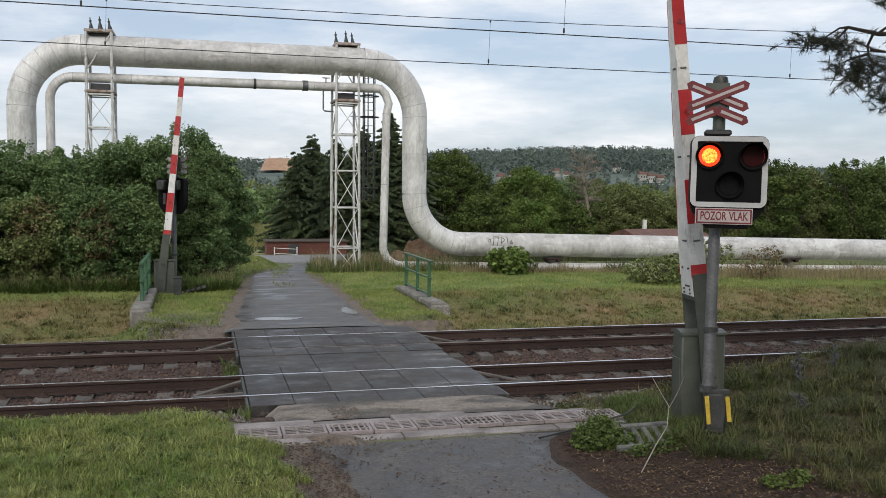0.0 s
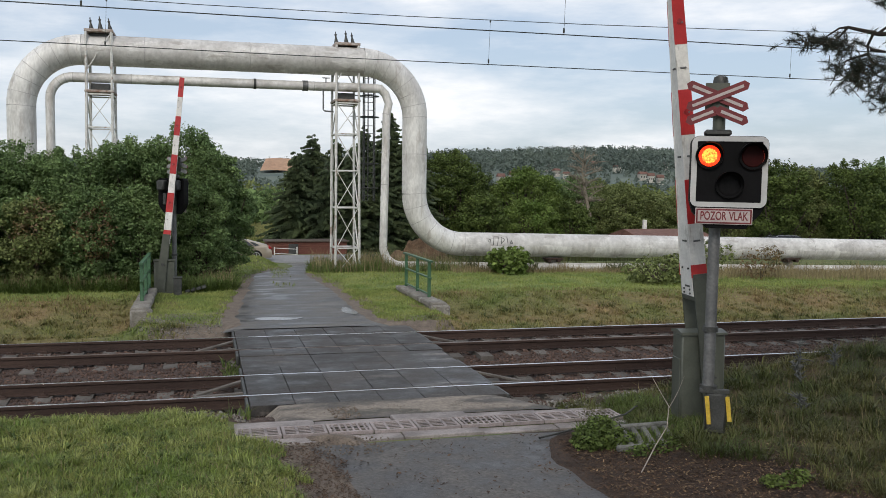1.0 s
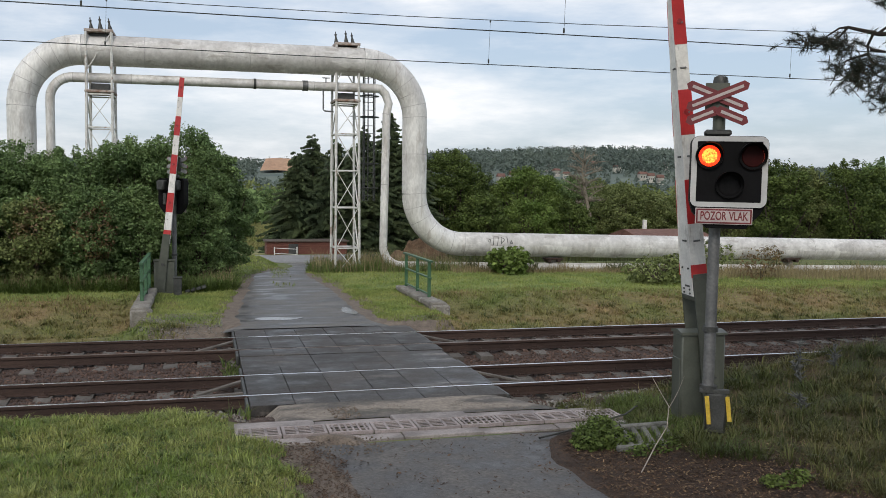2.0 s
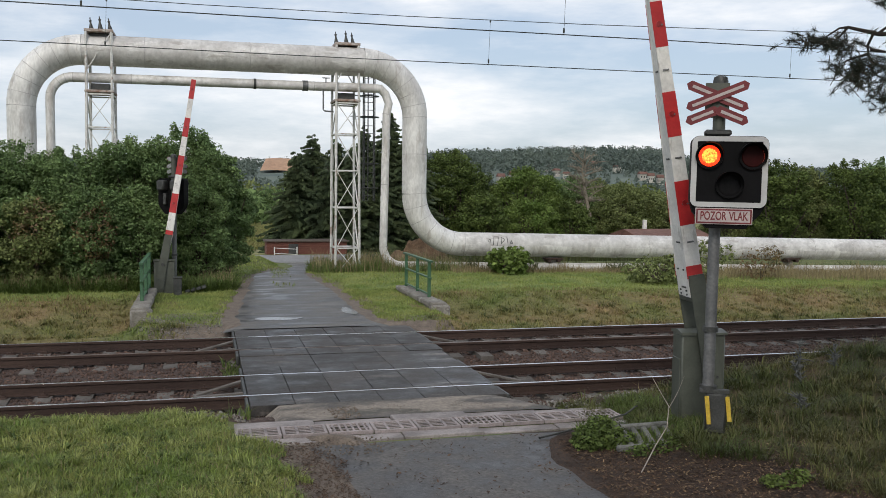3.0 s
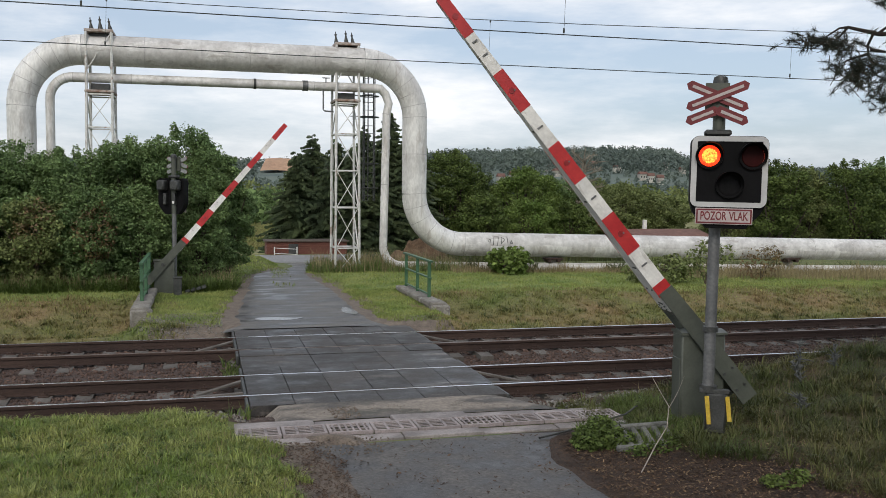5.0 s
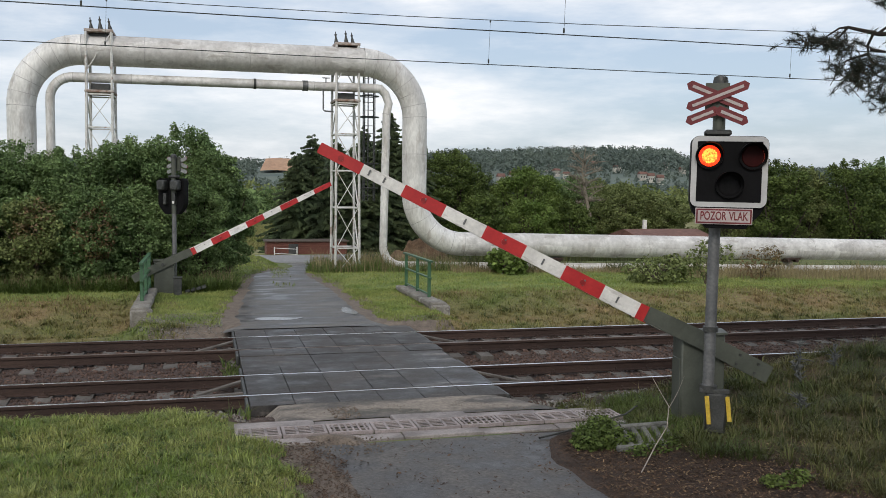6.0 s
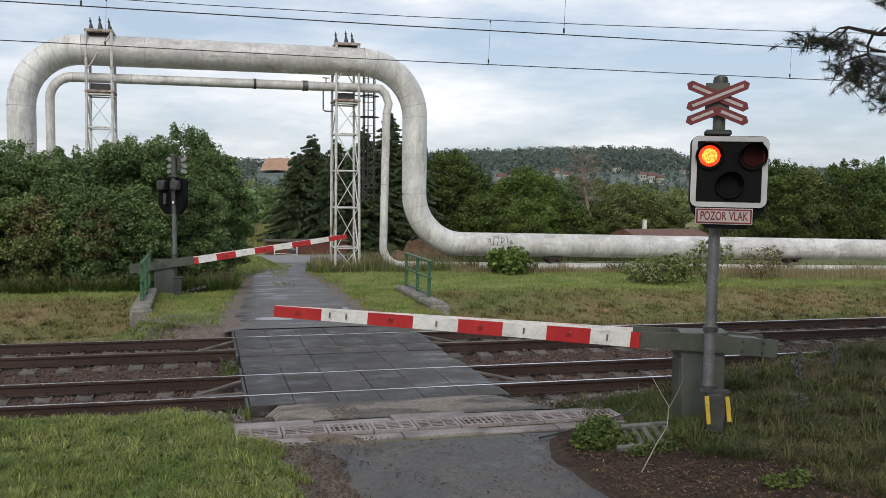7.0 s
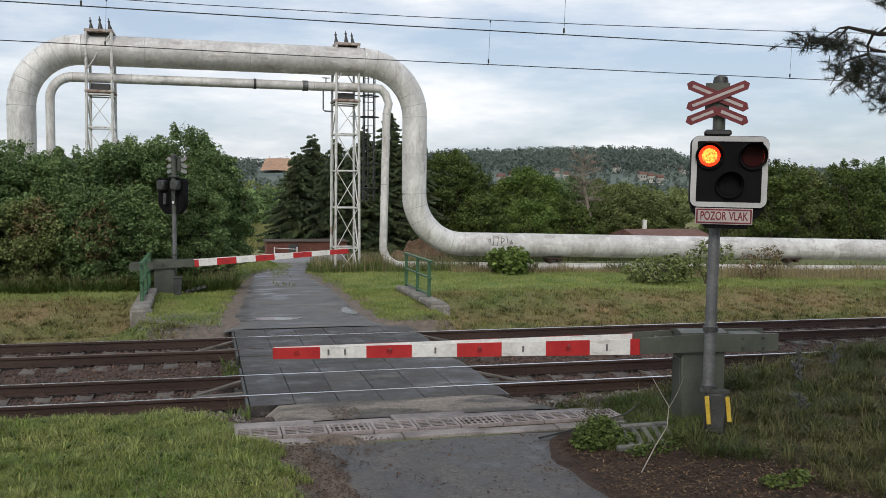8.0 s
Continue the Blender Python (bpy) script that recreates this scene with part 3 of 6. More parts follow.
def build_drain():
    drain = thing("drainage_channel", pose(0, 0, 0), "slotted cast-iron grates set in a concrete gutter along the tracks", "drain")
    for k in range(5):
        w = 5.15 / 5
        for yc, dp, sk in ((11.84, 0.29, 0.0), (11.13, 0.25, 0.022)):
            part("kerb", Geo().box((0.355 + (k + 0.5) * w, yc, -0.05 - sk), (w - 0.012, dp, 0.14), 0.008), M["trough_concrete"], drain, m=pose(0, 0, 0.006 * random.random(), 0.3 * (random.random() - 0.5), 0.2 * (random.random() - 0.5)))
    # trough floor coloured black so shade shows through the grate slots
    part("trough", Geo().box((2.93, 11.47, -0.17), (5.15, 0.5, 0.1), 0.01), M["slot_shade"], drain)
    n, w = 9, 5.15 / 9
    L, D = w - 0.014, 0.43
    # two kinds: three fields of four long slots, and a coarse one of staggered openings
    slotted, coarse = Geo(), Geo()
    for g in (slotted, coarse):
        for y in (-D / 2 + 0.02, D / 2 - 0.02):
            g.box((0, y, 0), (L, 0.04, 0.05), 0.006)
        for x in (-L / 2 + 0.02, L / 2 - 0.02):
            g.box((x, 0, 0), (0.04, D - 0.08, 0.05), 0.006)
    for x in (-L / 6, L / 6):
        slotted.box((x, 0, 0.018), (0.035, D - 0.08, 0.01), 0.002)
    for i in range(4):
        slotted.box((0, -D / 2 + 0.108 + 0.0715 * i, 0.018), (L - 0.08, 0.02, 0.01), 0.002)
    for i in range(1, 7):
        coarse.box((-L / 2 + i * L / 7, 0, 0.018), (0.028, D - 0.08, 0.01), 0.002)
    for y in (-0.065, 0.065):
        coarse.box((0, y, 0.018), (L - 0.08, 0.024, 0.01), 0.002)
    kinds = []
    for g in (slotted, coarse):
        me = g.mesh("grate")
        me.materials.append(M["iron"])
        kinds.append(me)
    for k in range(n):
        part("grate", kinds[1 if k in (2, 5, 8) else 0], None, drain, m=pose(0.355 + (k + 0.5) * w, 11.475, 0.004 + 0.01 * random.random(), 0, 0.5 * (random.random() - 0.5), 0.8 * (random.random() - 0.5)))


build_drain()


# ---- heating pipes on towers ----
PY = 34.0
def arc(cx, cz, r, a0, a1, n):
    return [(cx + r * math.cos(radians(a0 + (a1 - a0) * i / n)), PY, cz + r * math.sin(radians(a0 + (a1 - a0) * i / n))) for i in range(n + 1)]


def build_pipe(name, label, xl, xr, ztop, zlow, R, rad_top, rad_up, rad_low, z_end):
    """An arch of cladded pipe: riser, elbow, top run, elbow, riser, then the low run along the ground."""
    pipe = thing(name, pose(0, 0, 0), label, "pipe", "heating pipes")
    Rb = R * 0.97
    thin = rad_low < 0.3
    top = arc(xr - R, ztop - R, R, 0, 90, 14)
    if thin:
        # tight mitred bend that leans out over the riser
        top = [(xr + 0.1, PY, ztop - 0.95), (xr + 0.18, PY, ztop - 0.55), (xr + 0.05, PY, ztop - 0.2), (xr - 0.15, PY, ztop - 0.01), (xr - 0.4, PY, ztop)]
    topl = arc(xl + R, ztop - R, R, 90, 180, 14)
    low = arc(xr + Rb, zlow + Rb, Rb, 180, 270, 12)
    far_end = (xr + 62, PY + 0.0, z_end)
    pieces = [("top_run", [top[-1], topl[0]], rad_top, "pipe_grey"), ("elbow", top, (rad_up, rad_top), "pipe_white"), ("elbow", topl, (rad_top, rad_up), "pipe_white"),
              ("riser", [top[0], low[0]], rad_up, "pipe_white"), ("riser", [topl[-1], (xl, PY, -0.3)], rad_up, "pipe_white"),
              ("elbow", low, (rad_up, rad_low), "pipe_white"), ("low_run", [low[-1], far_end], rad_low, "pipe_grey")]
    for nm, path, r, mt in pieces:
        rs = [r] * len(path) if not isinstance(r, tuple) else [r[0] + (r[1] - r[0]) * i / (len(path) - 1) for i in range(len(path))]
        ob = part(nm, Geo().tube(path, rs, 28, caps=False), M[mt], pipe, smooth=60)
        # cladding joints as thin raised bands
        bands = []
        if nm == "elbow":
            for i in range(0, len(path), 2 if rad_low > 0.3 else 3):
                p, q = Vector(path[max(i - 1, 0)]), Vector(path[min(i + 1, len(path) - 1)])
                d = (q - p).normalized() * 0.01
                c = Vector(path[i])
                bands.append(Geo().tube([c - d, c + d], rs[i] + 0.006, 28, caps=False))
        else:
            a, b = Vector(path[0]), Vector(path[-1])
            n = max(2, int((b - a).length / (2.0 if nm == "riser" else 1.9)))
            for i in range(1, n):
                c = a.lerp(b, (i + 0.25 * (random.random() - 0.5)) / n)
                d = (b - a).normalized() * 0.012
                bands.append(Geo().tube([c - d, c + d], r + 0.006, 28, caps=False))
        for band in bands:
            part("joint_band", band, M["seam"], ob)
    if rad_low > 0.3:
        # overlapping repair sheets along the lower half of the low run
        a, b = Vector(low[-1]), Vector(far_end)
        d = (b - a).normalized()
        at = 1.0
        while at < 34:
            ln = random.uniform(1.1, 1.9)
            g = Geo()
            vs, n = [], 8
            lo, hi = radians(random.uniform(-75, -60)), radians(random.uniform(-12, -2))
            for u in (at, at + ln):
                for i in range(n + 1):
                    t = lo + (hi - lo) * i / n
                    for q in (0.004, 0.014):
                        vs.append(tuple(a + d * u + Vector((0, -math.cos(t), math.sin(t))) * (rad_low + q)))
            m = 2 * (n + 1)
            fs = []
            for i in range(n):
                j = 2 * i
                fs += [(j + 1, j + 3, m + j + 3, m + j + 1), (j, j + 1, j + 3, j + 2), (m + j, m + j + 2, m + j + 3, m + j + 1)]
            fs += [(0, m, m + 1, 1), (m - 2, m - 1, 2 * m - 1, 2 * m - 2)]
            part("repair_sheet", g.add(vs, fs), M["pipe_white"], pipe, "overlapping pale repair sheet")
            at += ln + random.choice((0.05, 0.2, 0.9))
        # unreadable dark spray strokes
        for x0, z0, x1, z1 in ((0.0, 0.16, 0.12, 0.22), (0.12, 0.22, 0.14, 0.1), (0.14, 0.1, 0.02, 0.12), (0.3, 0.3, 0.22, -0.12), (0.3, 0.3, 0.5, 0.3), (0.5, 0.3, 0.42, -0.05), (0.62, 0.28, 0.6, 0.02), (0.62, 0.28, 0.78, 0.2), (0.78, 0.2, 0.6, 0.04), (0.88, 0.3, 0.9, 0.05), (1.0, 0.05, 1.06, 0.16), (1.06, 0.16, 1.12, 0.04), (1.12, 0.04, 1.0, 0.05)):
            pts = []
            for i in range(5):
                zz = z0 + (z1 - z0) * i / 4
                xx = 10.55 + (x0 + (x1 - x0) * i / 4) * 0.9
                pts.append((xx, PY - math.sqrt((rad_low + 0.004) ** 2 - min(zz, rad_low * 0.95) ** 2), 0.97 + zz))
            part("spray_stroke", Geo().tube(pts, 0.011, 5), M["dark_steel"], pipe, "dark sprayed scribble")
    return pipe


build_pipe("heating_pipe", "thick white-clad heating pipe arching high over the lane", -5.95, 7.74, 7.74, 0.98, 1.98, 0.52, 0.465, 0.455, -0.2)
build_pipe("heating_pipe", "thin white heating pipe running beneath the thick one", -5.04, 6.56, 6.80, 0.17, 0.75, 0.165, 0.15, 0.16, -1.0)


def build_tower(x, y):
    """A lattice support tower, 1 m by 1.6 m, with platforms under both pipes."""
    tower = thing("pipe_tower", pose(x, y, 0), "white steel lattice tower carrying two heating pipes", "tower", "pipe towers")
    w, d, H = 0.405, 0.58, 8.32
    legs = [(-w, -d), (w, -d), (w, d), (-w, d)]
    for a, b in legs:
        part("leg", Geo().bar((a * 1.1, b * 1.1, -0.4), (a, b, H), 0.075, 0.075), M["white_steel"], tower)
    zs = [-0.1, 0.86, 2.36, 3.73, 5.08, 6.2]
    for i in range(4):
        p, q = legs[i], legs[(i + 1) % 4]
        for za, zb in zip(zs, zs[1:]):
            if i != 2:
                part("brace", Geo().bar((*p, za), (*q, zb), 0.045, 0.025), M["white_steel"], tower)
            if i == 0:
                part("brace", Geo().bar((*q, za), (*p, zb), 0.045, 0.025), M["white_steel"], tower)
        for z in zs[1:]:
            part("girt", Geo().bar((*p, z), (*q, z), 0.075, 0.05), M["white_steel"], tower)
        part("brace", Geo().bar((*p, 7.0), (*q, 8.3), 0.05, 0.03), M["white_steel"], tower)
    part("platform", Geo().box((0, 0, 6.3), (0.95, 1.3, 0.09), 0.015), M["rusty_white"], tower)
    part("saddle", Geo().box((0, 0, 6.47), (0.62, 0.5, 0.26), 0.02), M["dark_steel"], tower)
    part("platform", Geo().box((0, 0, H + 0.03), (0.93, 1.25, 0.1), 0.015), M["rusty_white"], tower)
    part("hanger", Geo().box((0, 0, H - 0.12), (0.7, 0.7, 0.16), 0.02), M["dark_steel"], tower)
    for dx, dy, lean in ((-0.3, 0.2, -6), (0.02, -0.1, -4), (0.32, 0.2, -8)):
        g = Geo().tube([(0, 0, 0), (0, 0, 0.08), (0, 0, 0.3), (0, 0, 0.38), (0, 0, 0.5)], [0.1, 0.09, 0.035, 0.02, 0.02], 10)
        g.tube([(0, 0, 0.36), (0, 0, 0.41)], 0.045, 8)
        part("spring_rod", g, M["dark_steel"], tower, m=pose(dx, dy, H + 0.08, 0, lean, 0))
    return tower


tower = build_tower(5.16, PY + 0.35)
copy_thing(tower, pose(-3.4, PY + 0.1, 0))


def build_ladder():
    lad = thing("caged_ladder", pose(6.2, PY + 1.3, 0), "rusty caged access ladder hanging beside the tower", "ladder")
    for dx, dy in ((-0.2, 0), (-0.1, 0.25), (0.2, 0), (0.3, 0.25), (0.05, 0.35)):
        part("upright", Geo().tube([(dx, dy, 2.6), (dx, dy, 8.2)], 0.022, 6), M["dark_steel"], lad)
    for z in (3.1, 4.05, 5.85, 6.65, 7.5):
        g = Geo().tube([(0.05 + 0.38 * math.cos(a * math.pi / 8), 0.2 + 0.3 * math.sin(a * math.pi / 8), z) for a in range(17)], 0.022, 6, caps=False)
        g.bar((-0.7, 0, z), (0.3, 0, z), 0.03)
        part("hoop", g, M["dark_steel"], lad)
    for z in np.arange(2.8, 8.1, 0.3):
        part("rung", Geo().tube([(-0.2, 0, z), (0.2, 0, z)], 0.012, 5), M["dark_steel"], lad)


build_ladder()


# ---- warning signals ----
def build_signal():
    """A flashing-light signal: pole, crossbuck, lamp box and name plate. Front is local -y, base at z 0."""
    # front elevation drawn on a grid of 6.59 mm
    k = 0.00659
    X = lambda u: (u - 1262) * k
    Z = lambda v: 3.076 - (v - 340) * k - 0.33
    sig = thing("crossing_signal", pose(0, 0, 0), "level crossing signal with red lamps and crossbuck on a grey pole", "signal", "crossing signals")
    part("pole", Geo().tube([(0, 0, 0.4), (0, 0, 2.2), (0, 0, 3.98)], [0.067, 0.066, 0.064], 20), M["grey_steel"], sig)
    part("upper_sleeve", Geo().tube([(0, 0, 2.35), (0, 0, 4.0)], 0.071, 20), M["housing_green"], sig)
    part("pole_cap", Geo().tube([(0, 0, 3.98), (0, 0, 4.03), (0, 0, 4.075), (0, 0, 4.1)], [0.086, 0.088, 0.074, 0.02], 18), M["dark_steel"], sig)
    part("foot", Geo().box((0.09, 0.0, 0.14), (0.24, 0.2, 0.5), 0.03), M["dark_steel"], sig)
    for sx, sy, sb in ((-0.02, -0.115, 0.02), (0.215, -0.085, 0.06)):
        part("warning_strip", Geo().bar((sx, sy, 0.35), (sx + 0.035, sy - 0.02, sb), 0.022, 0.048), M["yellow"], sig, "yellow reflective strip")
    g = Geo().tube([(0, 0, 0.38), (0, 0, 0.46)], 0.1, 18)
    g.bar((-0.1, -0.05, 0.4), (0.24, -0.05, 0.4), 0.07, 0.05)
    part("clamp", g, M["dark_steel"], sig)
    part("collar", Geo().tube([(0, 0, 1.1), (0, 0, 1.16)], 0.09, 18), M["dark_steel"], sig)
    XC = lambda u: X(u) - 0.09
    XB = lambda u: X(u) - 0.095
    # crossbuck of two crossed arms and a half cross below
    part("mounting_plate", Geo().box((XC(1270), -0.085, Z(180)), (0.27, 0.012, 0.4), 0.004), M["housing_green"], sig)
    def arm(x0, z0, x1, z1, y):
        v = Vector((x1 - x0, 0, z1 - z0))
        L, a = v.length, math.degrees(math.atan2(z1 - z0, x1 - x0))
        m = pose((x0 + x1) / 2, y, (z0 + z1) / 2, 0, -a, 0)
        t = 0.055
        out = [(t, -L / 2 + 0.03), (t, L / 2 - 0.03), (0, L / 2 + 0.012), (-t, L / 2 - 0.03), (-t, -L / 2 + 0.03), (0, -L / 2 - 0.012)]
        # outline axes across y: (z, x)
        ob = part("crossbuck_arm", Geo().prism(out, 1, -0.006, 0.006), M["cross_red"], sig, "red crossbuck arm with white core", m=m)
        s = 0.3
        inn = [(t * s, -L / 2 + 0.06), (t * s, L / 2 - 0.06), (-t * s, L / 2 - 0.06), (-t * s, -L / 2 + 0.06)]
        part("white_core", Geo().prism(inn, 1, -0.011, -0.006), M["cross_white"], ob)
        part("backing", Geo().prism([(p[0] * 0.97, p[1] * 0.97) for p in out], 1, 0.006, 0.012), M["cross_back"], ob)
    arm(XC(1219), Z(152), XC(1321), Z(194), -0.115)
    arm(XC(1219), Z(194), XC(1321), Z(152), -0.14)
    arm(XC(1219), Z(218), XC(1272), Z(196), -0.115)
    arm(XC(1268), Z(196), XC(1321), Z(218), -0.128)
    # lamp box
    xc, zc = XB(1293), Z(305)
    def rounded(w, h, r, n=6):
        pts = []
        for cx, cz, a0 in ((w / 2 - r, h / 2 - r, 0), (-w / 2 + r, h / 2 - r, 90), (-w / 2 + r, -h / 2 + r, 180), (w / 2 - r, -h / 2 + r, 270)):
            pts += [(cz + r * math.sin(radians(a0 + 90 * i / n)), cx + r * math.cos(radians(a0 + 90 * i / n))) for i in range(n + 1)]
        return pts
    w, h = 0.85, 0.815
    box = part("lamp_box", Geo().prism(rounded(w, h, 0.09), 1, -0.26, -0.02, pose(xc, 0, zc)), M["black"], sig, smooth=35)
    lower = [(-h / 2 + 0.05, -w / 2 + 0.005), (-h / 2 + 0.05, w / 2 - 0.005), (-h / 2 - 0.06, w / 2 - 0.06), (-h / 2 - 0.24, w / 2 - 0.22), (-h / 2 - 0.24, -w / 2 + 0.2), (-h / 2 - 0.06, -w / 2 + 0.04)]
    part("box_skirt", Geo().prism(lower, 1, -0.24, -0.03, pose(xc, 0, zc)), M["black"], sig)
    part("bracket", Geo().box((XB(1275), 0.0, Z(236)), (0.3, 0.2, 0.07), 0.02), M["dark_steel"], sig)
    part("back_hood", Geo().box((xc - 0.22, 0.1, zc + 0.2), (0.26, 0.26, 0.3), 0.04), M["dark_steel"], sig)
    part("back_hood", Geo().box((xc + 0.22, 0.1, zc + 0.2), (0.26, 0.26, 0.3), 0.04), M["dark_steel"], sig)
    part("junction_cover", Geo().box((xc + 0.16, 0.03, zc - 0.2), (0.1, 0.12, 0.34), 0.015), M["dark_steel"], sig)
    part("junction_cover", Geo().box((xc - 0.14, 0.03, zc - 0.2), (0.1, 0.12, 0.34), 0.015), M["dark_steel"], sig)
    part("type_plate", Geo().box((xc - 0.14, 0.095, zc - 0.3), (0.07, 0.008, 0.07), 0.002), M["white_paint"], sig, "small white type plate")
    # silver frame: outer ring minus dark panel
    o, i = rounded(w - 0.01, h - 0.01, 0.085), rounded(w - 0.135, h - 0.125, 0.012)
    n = len(o)
    fr = Geo()
    mfr = pose(xc, 0, zc)
    for a, b, y in ((o, i, -0.272),):
        vs = [(p[1], y, p[0]) for p in a] + [(p[1], y, p[0]) for p in b] + [(p[1], y + 0.012, p[0]) for p in a] + [(p[1], y + 0.012, p[0]) for p in b]
        fs = []
        for j in range(n):
            q = (j + 1) % n
            fs += [(j, q, n + q, n + j), (2 * n + j, 2 * n + q, q, j), (n + j, n + q, 3 * n + q, 3 * n + j)]
        fr.add(vs, fs, mfr)
    part("reflective_frame", fr, M["silver"], box, "pale grey reflective frame", smooth=30)
    lamps = []
    for gu, gv, lens, nm in ((1259, 278, "lens_red", "lamp"), (1331, 278, "lens_red", "lamp"), (1294, 328, "lens_dark", "lamp")):
        lx, lz = XB(gu), Z(gv)
        lm = part(nm, Geo().tube([(lx, -0.262, lz), (lx, -0.3, lz), (lx, -0.3004, lz)], [0.15, 0.15, 0.124], 24, caps=False), M["black"], sig)
        # hood over the lamp, open below
        hood = Geo()
        rows = []
        for a in range(-30, 211, 12):
            ca, sa = math.cos(radians(a)), math.sin(radians(a))
            dep = 0.06 + 0.17 * max(0.0, sa)
            rows.append(((lx + 0.155 * ca, -0.27, lz + 0.155 * sa), (lx + 0.155 * ca, -0.27 - dep, lz + 0.155 * sa), (lx + 0.15 * ca, -0.27 - dep, lz + 0.15 * sa), (lx + 0.15 * ca, -0.27, lz + 0.15 * sa)))
        vs = [p for r in rows for p in r]
        fs = []
        for j in range(len(rows) - 1):
            a = j * 4
            fs += [(a, a + 1, a + 5, a + 4), (a + 1, a + 2, a + 6, a + 5), (a + 2, a + 3, a + 7, a + 6)]
        hood.add(vs, fs)
        part("hood", hood, M["black"], lm)
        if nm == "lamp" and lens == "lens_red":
            # added two-faced drum stands in for switching: one side glows, other is dark glass
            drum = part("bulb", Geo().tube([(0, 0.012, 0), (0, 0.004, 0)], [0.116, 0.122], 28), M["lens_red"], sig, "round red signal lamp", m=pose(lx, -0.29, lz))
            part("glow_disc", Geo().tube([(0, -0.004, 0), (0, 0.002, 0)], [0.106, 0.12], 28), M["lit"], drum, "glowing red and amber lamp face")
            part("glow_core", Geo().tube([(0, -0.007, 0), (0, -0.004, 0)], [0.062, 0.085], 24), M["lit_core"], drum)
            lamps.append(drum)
        else:
            part("lens", Geo().tube([(lx, -0.275, lz), (lx, -0.285, lz)], [0.125, 0.1], 24), M[lens], lm)
    # name plate with lettering
    plx, plz = XB(1287), Z(382)
    plate = part("name_plate", Geo().box((plx, -0.268, plz), (0.61, 0.012, 0.165), 0.004), M["cross_red"], sig, "white plate with red border and red letters")
    part("plate_rim", Geo().box((plx, -0.262, plz), (0.63, 0.012, 0.185), 0.004), M["cross_white"], plate)
    part("plate_face", Geo().box((plx, -0.2755, plz), (0.575, 0.004, 0.13), 0.001), M["cross_white"], plate)
    cu = bpy.data.curves.new("lettering", "FONT")
    cu.body, cu.size, cu.extrude, cu.align_x, cu.align_y = "POZOR VLAK", 0.128, 0.0015, "CENTER", "CENTER"
    cu.offset = 0.0025
    cu.space_word = 1.25
    tmp = new("tmp", cu)
    bpy.context.view_layer.update()
    me = bpy.data.meshes.new_from_object(tmp.evaluated_get(bpy.context.evaluated_depsgraph_get()))
    bpy.data.objects.remove(tmp)
    wid = max(v.co.x for v in me.vertices) - min(v.co.x for v in me.vertices)
    for v in me.vertices:
        v.co.x *= 0.525 / wid
        v.co.y *= 1.05
    part("lettering", me, M["cross_red"], plate, "red letters", m=pose(plx, -0.279, plz, 90, 0, 0))
    return sig, lamps


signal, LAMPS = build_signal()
signal.matrix_basis = pose(5.78, 9.62, 0.33, 0, 0.7, -26)
far_signal = copy_thing(signal, pose(-0.83, 28.15, -0.06, 0, 0, 150))
far_signal["label"] = "rear of a grey level crossing signal beside the lane"


